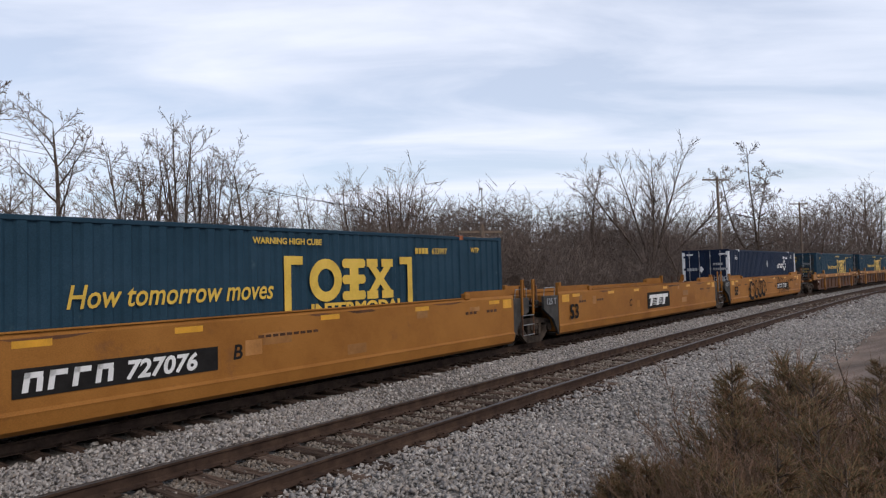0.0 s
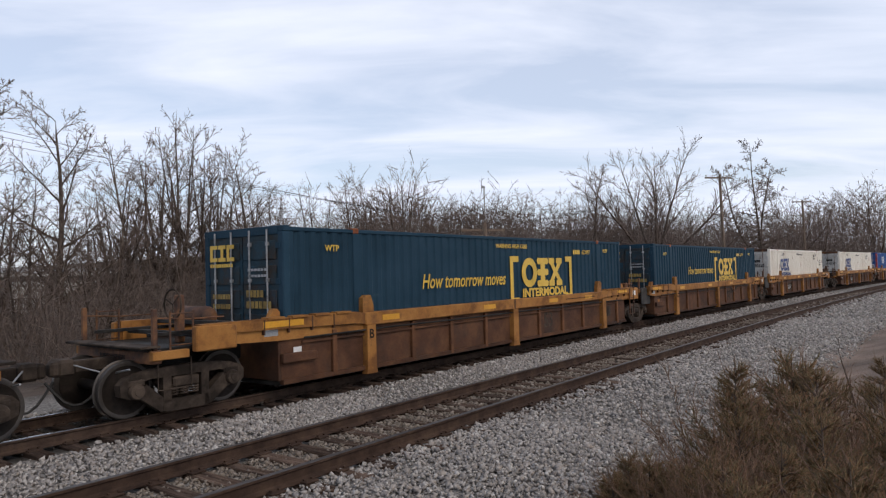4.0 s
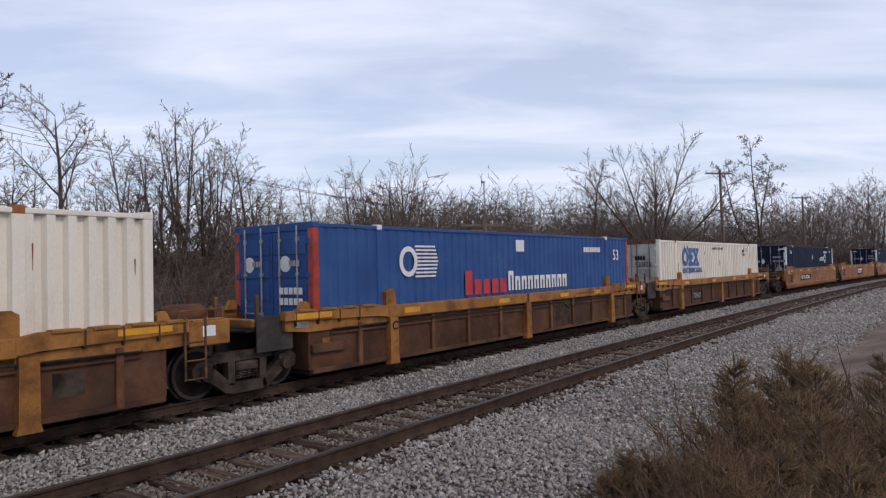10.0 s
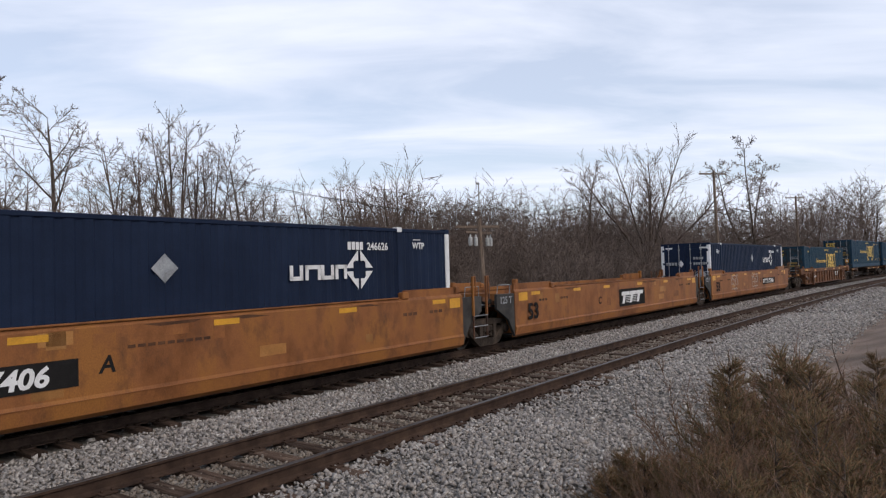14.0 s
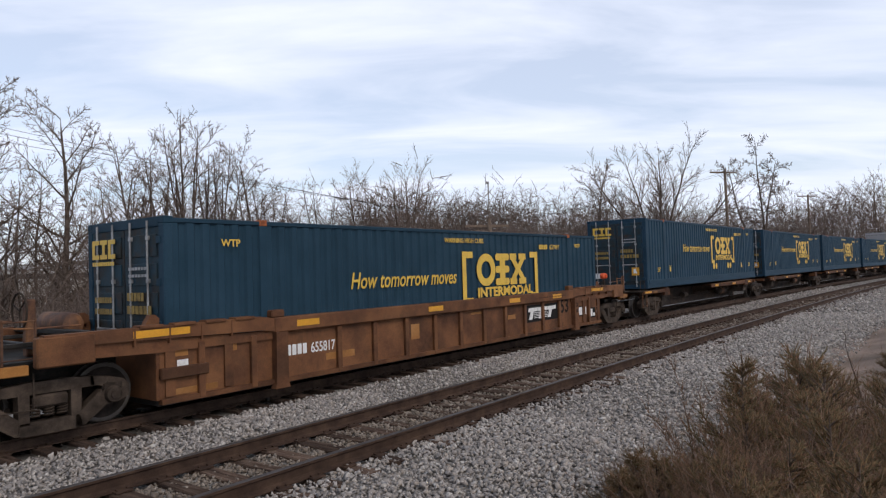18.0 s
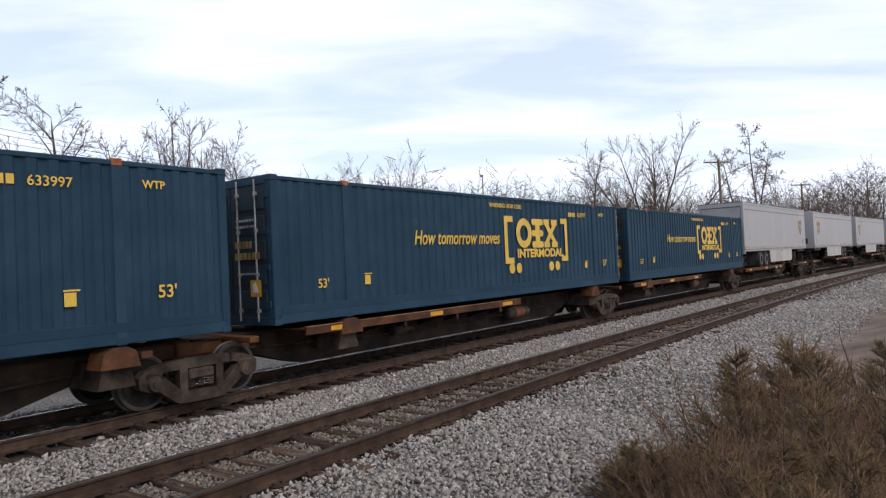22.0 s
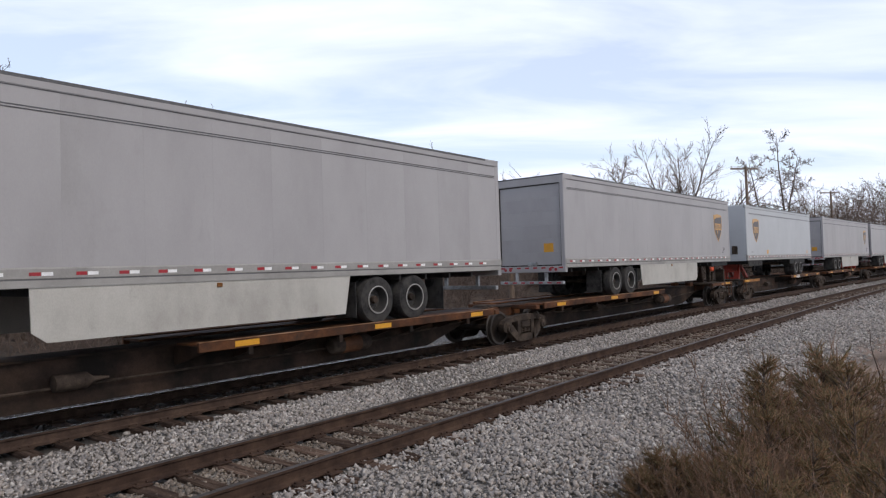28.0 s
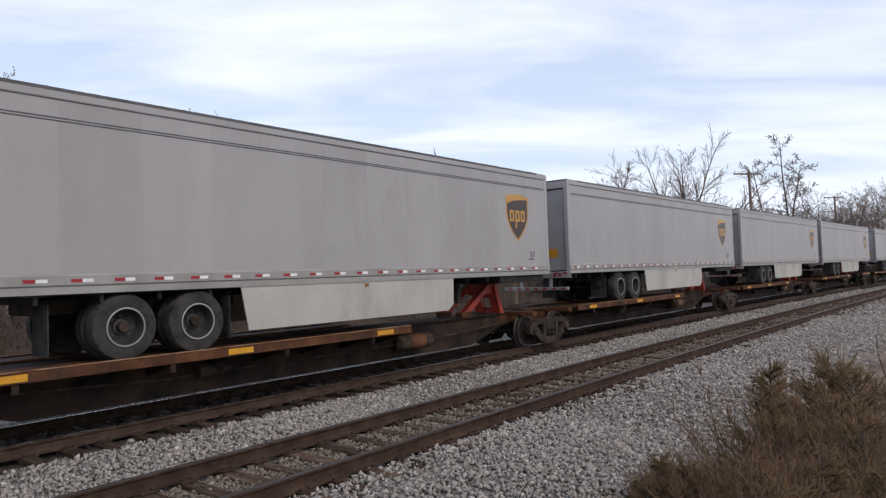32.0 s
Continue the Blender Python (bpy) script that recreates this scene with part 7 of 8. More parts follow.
# ---- painted scrawls ----
def bold_scrawl(c):
    y = -1.464
    g = Geo()
    n = [0]

    def line(pts, w):
        n[0] += 1
        stroke(g, pts, w, y - 0.0004 * n[0])

    # four swollen shapes with a heavy shadow under and to the left of them
    x = -4.72
    for k, w in enumerate((1.06, 0.80, 0.80, 0.94)):
        cx, low, top = x + w / 2, 0.40 + 0.04 * k, 1.30
        line(arc(cx, low + 0.26, w * 0.46, 0.27, 165, 378, 18), 0.075)
        line(arc(cx - 0.05, low + 0.20, w * 0.50, 0.28, 175, 300, 14), 0.17)
        if k == 0:
            line(arc(cx - 0.20, 1.06, 0.24, 0.25, 215, 5, 14), 0.12)
            line(arc(cx + 0.24, 0.98, 0.22, 0.20, 165, -40, 14), 0.08)
            line([(cx - 0.22, 1.02), (cx - 0.12, 0.86), (cx - 0.06, 0.94)], 0.05)
            line([(cx + 0.14, 0.86), (cx + 0.26, 0.70), (cx + 0.28, 0.84)], 0.05)
            line([(cx - 0.42, 0.92), (cx - 0.40, 0.80), (cx - 0.28, 0.66)], 0.05)
            line([(cx - 0.78, 0.98), (cx - 0.66, 0.88), (cx - 0.50, 0.92), (cx - 0.52, 0.62), (cx - 0.72, 0.48), (cx - 0.46, 0.42)], 0.16)
        if k == 1:
            line(arc(cx - 0.10, 1.16, 0.17, 0.22, 200, -10, 14), 0.09)
            line([(cx - 0.27, 1.10), (cx - 0.30, 0.80), (cx - 0.32, 0.60)], 0.07)
            line([(cx + 0.06, 1.14), (cx + 0.02, 0.92), (cx - 0.02, 0.76), (cx + 0.08, 0.74)], 0.06)
            line(arc(cx + 0.20, 0.74, 0.14, 0.15, 150, -30, 10), 0.07)
        if k == 2:
            for dx in (-0.20, 0.20):
                line(arc(cx + dx, 1.18, 0.14, 0.16, 190, -10, 12), 0.08)
            line([(cx - 0.34, 1.16), (cx - 0.36, 0.9), (cx - 0.33, 0.66)], 0.07)
            line([(cx + 0.33, 1.16), (cx + 0.34, 0.9), (cx + 0.32, 0.66)], 0.07)
            line([(cx - 0.06, 1.12), (cx - 0.04, 0.86), (cx + 0.04, 0.86), (cx + 0.06, 1.12)], 0.05)
        if k == 3:
            line(arc(cx - 0.10, 1.10, 0.30, 0.24, 190, -60, 18), 0.09)
            line(arc(cx + 0.28, 0.86, 0.18, 0.17, 160, -60, 12), 0.07)
            line([(cx - 0.39, 1.06), (cx - 0.40, 0.84), (cx - 0.36, 0.64)], 0.07)
            line([(cx - 0.08, 1.12), (cx - 0.04, 1.00), (cx + 0.05, 1.08)], 0.05)
            line([(cx - 0.04, 0.50), (cx, 0.72), (cx + 0.08, 0.52)], 0.05)
            line([(cx + 0.26, 1.18), (cx + 0.38, 1.10), (cx + 0.36, 1.22)], 0.09)
            line([(cx + 0.46, 0.72), (cx + 0.58, 0.78), (cx + 0.54, 0.66)], 0.10)
        x += w
    tagged(part("black_graffiti", g, "letter_black", c, "bold black spray-painted scrawl"), kind="stuff")
    g = Geo()
    rng = random.Random(6)
    x = 2.0
    for k in range(5):
        cx = x + 0.35
        stroke(g, arc(cx, 1.0 + rng.uniform(-0.05, 0.1), 0.30, 0.36, 30 * k, 30 * k + 300, 16), 0.06, y + 0.02)
        stroke(g, [(cx - 0.25, 0.42), (cx - 0.1, 0.62), (cx, 0.40), (cx + 0.12, 0.6), (cx + 0.3, 0.5)], 0.06, y - 0.001)
        x += 0.62
    for k in range(7):
        xx = 5.0 + k * 0.22
        stroke(g, [(xx, 1.1), (xx + 0.08, 1.32), (xx + 0.12, 1.12), (xx + 0.2, 1.28)], 0.025, y + 0.036)
        stroke(g, [(xx - 0.6, 0.55), (xx - 0.52, 0.70), (xx - 0.45, 0.54), (xx - 0.38, 0.66)], 0.022, y + 0.036)
    tagged(part("black_scribble", g, "letter_black", c, "thin black spray-painted scribble"), kind="stuff")


def pale_scrawl(c):
    y = -1.424
    for x0 in (-4.95, -0.62):
        g = Geo()
        cx = x0 + 0.7
        stroke(g, arc(cx, 0.98, 0.66, 0.40, -30, 210, 26), 0.032, y)
        for dx in (-0.52, 0.52):
            stroke(g, arc(cx + dx, 1.30, 0.15, 0.13, -40, 220, 14), 0.030, y - 0.001)
        for dx in (-0.34, 0.34):
            stroke(g, arc(cx + dx, 1.06, 0.20, 0.17, 10, 365, 18), 0.026, y - 0.002)
        stroke(g, arc(cx, 0.98, 0.15, 0.17, 0, 350, 16), 0.026, y - 0.003)
        for dx in (-0.45, -0.15, 0.15, 0.45):
            stroke(g, arc(cx + dx, 0.72, 0.15, 0.09, 180, 360, 10), 0.030, y - 0.004)
        stroke(g, [(cx + 0.02, 0.66), (cx + 0.05, 0.55), (cx + 0.03, 0.5)], 0.024, y - 0.005)
        tagged(part("pale_graffiti", g, "skirt", c, "thin pale spray-painted scrawl"), kind="stuff")


# ---- bare trees, brush, poles ----
def grow(rng, height, stems=1, fork=0.0, spread=(14, 40), first=0.25, angle=48, reach=0.42, lift=0.09, gnarl=0.06, lean=0.0, thick=1.0,
         twig=0.006, kids=(1.6, 1.6, 1.8, 1.5), steps=(12, 7, 4, 2, 1), depth=4, splay=0.12):
    """Branch segments of a leafless tree: start, end, radii, level. A stem tapers to its tip and carries limbs all along; with a
    fork it ends low and opens into a vase of limbs. Each limb carries branches, each branch twigs, each twig spurs."""
    out = []

    def aside(d, a, round_by):
        o = d.orthogonal().normalized()
        o = o * math.cos(round_by) + d.cross(o) * math.sin(round_by)
        return (d * math.cos(a) + o * math.sin(a)).normalized()

    def branch(p, d, length, r, level, kid=None):
        n = steps[level]
        kid = kids[level] if kid is None and level < depth else (kid or 0)
        az = rng.uniform(0, 6.28)
        begin = (first, 0.16, 0.12, 0.1, 0)[level]
        rough = gnarl * (0.7, 1.0, 1.2, 1.8, 2.0)[level]
        for i in range(n):
            d = (d + Vector((rng.gauss(0, rough), rng.gauss(0, rough), rng.gauss(0, rough) + lift * (0.25 if level == 0 else 1.0)))).normalized()
            q = p + d * (length / n)
            ra = max(twig, r * (1 - 0.85 * i / n))
            rb = 0.0 if i == n - 1 and not (fork and level == 0) else max(twig, r * (1 - 0.85 * (i + 1) / n))
            out.append((p, q, ra, rb, level))
            for k in range(int(kid) + (rng.random() < kid % 1)):
                u = rng.random()
                t = (i + u) / n
                if t < begin or level >= depth:
                    continue
                az += 2.4 + rng.uniform(-0.5, 0.5)
                a = radians(angle * (1.0, 0.85, 0.8, 0.9)[level] * rng.uniform(0.7, 1.3))
                l = length * (reach, 0.46, 0.52, 0.6)[level] * (1.08 - 0.68 * t) * rng.uniform(0.65, 1.2)
                branch(p.lerp(q, u), aside(d, a, az), l, max(twig, ra * 0.5), level + 1)
            p = q
        return p, d

    for k in range(stems):
        a = 6.28 * (k + 0.6 * rng.random()) / stems
        o = 0.0 if stems == 1 else 0.012 * height
        s = 0.0 if stems == 1 else splay * rng.uniform(0.4, 1.4)
        d = Vector((s * math.cos(a) + lean, s * math.sin(a) + rng.gauss(0, 0.02), 1)).normalized()
        h = height * (1.0 if k == 0 else rng.uniform(0.62, 0.98))
        r = 0.0125 * height * thick * (1.0 if stems == 1 else 0.7)
        p = Vector((o * math.cos(a), o * math.sin(a), -0.3))
        if fork:
            keep = steps
            steps = (3,) + keep[1:]
            p, d = branch(p, d, h * fork, r, 0, 0)
            steps = (keep[0],) + keep[1:]
            n = rng.choice((5, 6, 7))
            turn = rng.uniform(0, 6.28)
            for j in range(n):
                w = radians(spread[0] + (spread[1] - spread[0]) * j / (n - 1))
                turn += 2.4
                l = h * (1 - fork) * rng.uniform(0.86, 1.05) * (1.0 - 0.12 * j / n)
                branch(p - d * (0.02 * h * j / n), aside(d, w, turn), l, r * rng.uniform(0.42, 0.6), 1, 2.3)
        else:
            branch(p, d, h, r, 0)
    return out


def segments_mesh(name, segs, mat, sides=3):
    p0, p1, r0, r1 = arrays(segs)
    v, f = tubes(p0, p1, r0, r1, sides)
    return fast_mesh(name, v, f, mat, smooth=sides > 3)


def arrays(segs):
    return np.array([s[0] for s in segs]), np.array([s[1] for s in segs]), np.array([s[2] for s in segs]), np.array([s[3] for s in segs])


def tubes(p0, p1, r0, r1, sides=3):
    """Tapered prisms; those that end in nothing are cones."""
    d = p1 - p0
    d = d / np.maximum(np.linalg.norm(d, axis=1, keepdims=True), 1e-6)
    ref = np.where(np.abs(d[:, 2:3]) > 0.9, np.array([[1.0, 0, 0]]), np.array([[0, 0, 1.0]]))
    a = np.cross(d, ref); a /= np.linalg.norm(a, axis=1, keepdims=True)
    b = np.cross(d, a)
    def circle(p, r, m):
        return np.stack([p[m] + (a[m] * math.cos(t) + b[m] * math.sin(t)) * r[m][:, None] for t in [2 * math.pi * k / sides for k in range(sides)]], 1)
    tip = r1 <= 0.0
    full = ~tip
    v1 = np.concatenate([circle(p0, r0, full), circle(p1, r1, full)], 1).reshape(-1, 3)
    q = []
    for k in range(sides):
        e = (k + 1) % sides
        q += [(k, e, sides + e), (k, sides + e, sides + k)]
    f1 = (np.array(q)[None] + (np.arange(full.sum()) * 2 * sides)[:, None, None]).reshape(-1, 3)
    v2 = np.concatenate([circle(p0, r0, tip), p1[tip][:, None]], 1).reshape(-1, 3)
    q = [(k, (k + 1) % sides, sides) for k in range(sides)]
    f2 = (np.array(q)[None] + (np.arange(tip.sum()) * (sides + 1))[:, None, None]).reshape(-1, 3) + len(v1)
    return np.concatenate([v1, v2]), np.concatenate([f1, f2])


def build_trees():
    forms = {
        "leader": dict(first=0.18, angle=50, reach=0.46, lift=0.05, gnarl=0.08, thick=1.5, twig=0.010, kids=(1.9, 1.7, 1.7, 1.0)),
        "leader_thin": dict(first=0.18, angle=48, reach=0.46, lift=0.04, gnarl=0.065, thick=1.1, twig=0.009, kids=(1.5, 1.6, 1.6, 1.0)),
        "clump": dict(stems=6, first=0.10, angle=44, reach=0.34, lift=0.05, gnarl=0.075, thick=1.2, twig=0.010, kids=(1.5, 1.5, 1.4, 0.7), steps=(9, 5, 3, 2, 1), splay=0.22),
        "twin": dict(stems=3, first=0.14, angle=46, reach=0.40, lift=0.04, gnarl=0.08, thick=1.3, twig=0.010, kids=(1.5, 1.5, 1.5, 0.9), steps=(11, 6, 3, 2, 1), splay=0.2),
        "vase": dict(fork=0.16, spread=(5, 50), angle=40, lift=0.03, gnarl=0.055, thick=1.7, twig=0.011, steps=(12, 9, 5, 3, 1), kids=(1.6, 1.8, 1.7, 1.0)),
        "round": dict(fork=0.20, spread=(4, 58), angle=42, lift=0.05, gnarl=0.065, thick=1.5, twig=0.010, steps=(12, 8, 5, 2, 1), kids=(1.6, 1.8, 1.7, 1.0)),
        "spreading": dict(fork=0.16, spread=(16, 66), angle=46, lift=0.03, gnarl=0.10, thick=1.5, twig=0.010, steps=(12, 8, 4, 2, 1), kids=(1.6, 1.7, 1.7, 1.0)),
        "gnarled": dict(stems=3, first=0.25, angle=66, reach=0.26, lift=0.03, gnarl=0.11, thick=1.3, twig=0.011, lean=0.0, kids=(2.0, 2.0, 1.8, 0.8), splay=0.10),
        "low": dict(stems=5, first=0.08, angle=56, reach=0.5, lift=0.0, gnarl=0.13, thick=1.2, twig=0.011, kids=(1.5, 1.5, 1.3, 0.5), steps=(8, 4, 3, 1, 1), splay=0.45),
    }
    protos = {}
    for i, (kind, spec) in enumerate(forms.items()):
        segs = grow(random.Random(140 + i), 10.0, **spec)
        t = thing("bare_tree", "leafless grey-brown deciduous tree in a winter thicket", "tree", "trees along the line")
        part("trunk", segments_mesh("trunk", [s for s in segs if s[4] < 2], "bark", 5), None, t)
        part("crown", segments_mesh("crown", [s for s in segs if s[4] >= 2], "twig", 3), None, t, "fine bare twigs")
        protos[kind] = (t, max(q[1].z for q in segs))
    # x, y, top above the rails, form, turn, widening
    spots = [(11.4, 34.1, 11.6, "leader", 60, 1.1), (13.2, 36.4, 10.0, "twin", 80, 1.0), (17.0, 38.1, 12.6, "leader", 200, 1.0), (15.6, 37.0, 8.6, "twin", 130, 1.0),
             (18.8, 37.2, 9.6, "twin", 250, 1.0), (20.4, 38.6, 8.2, "round", 10, 1.1), (22.7, 38.8, 11.2, "clump", 120, 1.0), (21.6, 40.6, 9.6, "clump", 20, 1.0),
             (24.3, 39.3, 12.6, "clump", 250, 0.95), (25.4, 41.0, 11.8, "twin", 310, 0.9), (26.6, 39.6, 12.2, "clump", 140, 0.85), (28.4, 40.6, 12.2, "clump", 40, 0.85), (28.6, 38.9, 11.0, "twin", 300, 0.9),
             (28.4, 36.0, 11.8, "leader_thin", 150, 1.2), (30.6, 37.4, 9.4, "twin", 35, 1.0), (37.1, 36.4, 10.6, "spreading", 75, 1.0), (35.4, 37.6, 9.4, "clump", 175, 0.9),
             (40.5, 39.0, 9.8, "clump", 190, 0.9), (43.5, 35.8, 12.3, "round", 310, 0.95), (41.2, 37.2, 10.4, "twin", 10, 0.9), (45.6, 35.4, 9.6, "twin", 95, 0.9),
             (71.1, 31.0, 14.2, "leader", 60, 1.15), (71.8, 24.9, 16.9, "vase", 130, 1.0), (66.0, 30.0, 9.6, "twin", 230, 1.1), (59.8, 17.6, 8.4, "low", 220, 0.9),
             (68.4, 13.7, 13.4, "gnarled", 250, 0.85), (93.8, 15.8, 11.6, "round", 90, 1.0), (108.0, 13.6, 12.6, "round", 280, 1.1),
             (128.0, 9.5, 16.8, "spreading", 340, 0.9), (9.0, 32.8, 11.0, "twin", 170, 1.0),
             (32.4, 40.0, 9.4, "clump", 20, 1.0), (25.0, 30.0, 6.2, "low", 33, 0.9), (14.4, 29.0, 5.6, "low", 66, 0.9), (20.0, 30.0, 5.6, "low", 166, 0.9), (12.0, 30.5, 6.4, "low", 206, 0.9)]
    used = set()
    for x, y, top, kind, turn, wide in spots:
        g = float(ground_height(np.array(x), np.array(y)))
        t, tall = protos[kind]
        m = pose(x, y, g - 0.1, 0, 0, turn)
        s = (top - g) / tall * 1.01
        if kind in used:
            o = copy_thing(t, m)
        else:
            o, _ = t, used.add(kind)
            o.matrix_world = m
        o.scale = (s * wide, s * wide, s)


build_trees()


def scatter(base, xs, ys, zs, sc, turn):
    """Copies of a set of segments joined into one: arrays of ends and radii."""
    p0, p1, r0, r1 = base
    c, s = np.cos(turn), np.sin(turn)
    def put(p):
        q = np.empty((len(xs), len(p), 3))
        q[..., 0] = (c[:, None] * p[None, :, 0] - s[:, None] * p[None, :, 1]) * sc[:, None] + xs[:, None]
        q[..., 1] = (s[:, None] * p[None, :, 0] + c[:, None] * p[None, :, 1]) * sc[:, None] + ys[:, None]
        q[..., 2] = p[None, :, 2] * sc[:, None] + zs[:, None]
        return q.reshape(-1, 3)
    return put(p0), put(p1), np.repeat(sc, len(r0)) * np.tile(r0, len(xs)), np.repeat(sc, len(r0)) * np.tile(r1, len(xs))


def joined(layers, mat, name, label, category):
    vs, fs, o = [], [], 0
    for seg in layers:
        v, f = tubes(*seg, 3)
        vs.append(v); fs.append(f + o); o += len(v)
    tagged(new(name, fast_mesh(name, np.concatenate(vs), np.concatenate(fs), mat)), label, category, kind="stuff")


def brush():
    """Tangled saplings and briars, several crooked stems from one root, thickest towards the back."""
    rng = np.random.default_rng(21)
    layers = []
    for k in range(6):
        wild = k % 2
        base = arrays(grow(random.Random(70 + k), 4.0, stems=10, first=0.05, angle=56, reach=0.42, lift=0.01, gnarl=0.17 if wild else 0.10, thick=0.5,
                           twig=0.012, kids=(1.5, 0.7, 0, 0), steps=(4, 2, 1, 1, 1), depth=2, splay=0.55 if wild else 0.3))
        n = 150
        x = rng.uniform(0, 1, n) ** 1.2 * 165 - 2
        depth = rng.uniform(0, 1, n) ** 0.8
        y = FAR_Y - x * x / (2 * RADIUS) + 8.0 + depth * (24 + 0.05 * x)
        z = ground_height(x, y)
        tall = (0.72 + 0.75 * depth * np.clip((x - 2) / 24, 0.25, 1.15)) * np.clip(0.6 + x / 60, 1.0, 1.45)
        sc = rng.uniform(0.75, 1.3, n) * tall
        layers.append(scatter(base, x, y, z, sc, rng.uniform(0, 6.28, n)))
    for k in range(2):
        base = arrays(grow(random.Random(80 + k), 4.0, stems=10, first=0.1, angle=44, reach=0.36, lift=0.04, gnarl=0.09, thick=0.6, twig=0.014,
                           kids=(1.4, 0.7, 0, 0), steps=(4, 2, 1, 1, 1), depth=2, splay=0.3))
        n = 150
        x = 34 + rng.uniform(0, 1, n) * 130
        y = FAR_Y - x * x / (2 * RADIUS) + 7.0 + rng.uniform(0, 1, n) * np.clip(34 - 0.13 * x, 12, 30)
        layers.append(scatter(base, x, y, ground_height(x, y), rng.uniform(0.9, 1.35, n) * (0.85 + x / 190), rng.uniform(0, 6.28, n)))
    joined(layers, "brush", "brush_thicket", "dense tangled leafless brush beyond the tracks", "thicket")


brush()


def far_woods():
    rng = np.random.default_rng(31)
    layers = []
    for k in range(5):
        base = arrays(grow(random.Random(90 + k), 10.0, first=0.16, angle=50, reach=0.42, lift=0.03, gnarl=0.075, thick=0.62, twig=0.019,
                           kids=(1.8, 1.5, 1.2, 0), steps=(7, 3, 2, 1, 1), depth=3))
        n = 150
        a = np.radians(np.where(np.arange(n) < 64, 1.0 + 19 * rng.uniform(0, 1, n), 8 + 76 * rng.uniform(0, 1, n) ** 1.3))
        d = rng.uniform(68, 130, n) - 22 * (a > np.radians(45)) + 35 * (a < np.radians(8))
        x, y = d * np.cos(a), d * np.sin(a)
        ok = (y > FAR_Y - x * x / (2 * RADIUS) + 4.5) & ~((np.degrees(a) > 57) & (rng.uniform(0, 1, n) < 0.55))
        x, y, d = x[ok], y[ok], d[ok]
        sc = rng.uniform(0.8, 1.08, len(x)) * np.interp(np.degrees(np.arctan2(y, x)), (0, 6, 12, 30, 44, 52), (1.35, 1.22, 1.02, 1.08, 0.98, 0.72)) * (d / 115)
        layers.append(scatter(base, x, y, ground_height(x, y) - 0.2, sc, rng.uniform(0, 6.28, len(x))))
    joined(layers, "twig", "far_woods", "distant belt of bare grey-brown woodland", "woodland")


far_woods()


def pole(x, y, top, base, lean, arm_z, arm_turn, gear=False, label="weathered wooden utility pole with one crossarm"):
    p = thing("utility_pole", label, "utility pole", "utility poles")
    p.matrix_world = pose(x, y, base)
    h = top - base
    part("shaft", Geo().tube([(lean * -0.6 * h * 0, 0, -0.5), (-lean * 0.5 * h, 0, h * 0.5), (-lean * h, 0, h)], 0.16, 10, 0.10), "pole", p, smooth=True)
    for i, z in enumerate(arm_z):
        zz = z - base
        xx = -lean * zz
        a = radians(arm_turn)
        c, s = math.cos(a), math.sin(a)
        w = 1.25
        arm = part("crossarm", Geo().box(-w, w, -0.06, 0.06, -0.06, 0.06, 0.01), "pole", p)
        arm.matrix_local = pose(xx, 0.12, zz, 0, 0, arm_turn)
        for k in (-1.15, -0.55, 0.55, 1.15):
            o = part("insulator", Geo().lathe([(0.015, 0), (0.015, 0.08), (0.05, 0.09), (0.055, 0.14), (0.03, 0.2), (0.01, 0.21)], "z", 10), "insulator", p, smooth=True)
            o.matrix_local = pose(xx + k * c, 0.12 + k * s, zz + 0.05)
        for k in (-0.7, 0.7):
            part("arm_brace", Geo().tube([(xx + k * c, 0.12 + k * s, zz - 0.03), (xx, 0.1, zz - 0.6)], 0.02, 5), "pole", p)
    if gear:
        zz = arm_z[0] - base - 0.75
        for k in (-0.85, -0.35, 0.75, 1.05):
            o = part("cutout_canister", Geo().lathe([(0.04, -0.24), (0.10, -0.22), (0.105, 0.16), (0.06, 0.21), (0.03, 0.34)], "z", 12), "canister", p, "pale grey transformer canister", smooth=True)
            o.location = (-lean * zz + k, 0.05, zz)
        part("lower_arm", Geo().box(-1.2, 1.2, -0.05, 0.05, -0.05, 0.05, 0.01), "pole", p).location = (-lean * zz, 0.1, zz + 0.45)
    return p


pole(29.7, 18.9, 4.75, -0.75, 0.085, (4.35,), -32, True, "leaning weathered pole with crossarms and grey canisters")
pole(60.2, 14.9, 9.79, -0.7, 0.06, (9.6,), -40)
pole(87.1, 12.8, 9.43, -0.7, 0.05, (9.25,), -40)
pole(4.0, 29.5, 10.4, -0.6, 0.0, (10.2,), -32)


def far_shed():
    """A long low building behind the thicket, with a pale row of doors."""
    b = thing("long_shed", "long low grey shed with pale doors behind bare trees", "shed")
    b.matrix_world = pose(27.0, 72.0, -0.76, 0, 0, -20)
    part("wall", Geo().box(-22, 22, -6, 6, 0, 3.75, 0.03), "shed_wall", b)
    part("roof", Geo().prism([(-6.5, 3.7), (6.5, 3.7), (6.5, 3.8), (0, 4.5), (-6.5, 3.8)], "x", -22.5, 22.5), "shed_roof", b)
    part("fascia", Geo().box(-22.5, 22.5, -6.62, -6.5, 3.65, 3.95, 0.02), "concrete", b)
    for i in range(10):
        part("door", Geo().box(-20.5 + i * 4.2, -17.9 + i * 4.2, -6.06, -6.0, 0.4 if i % 3 else 1.6, 3.2, 0.02), "concrete", b)


far_shed()


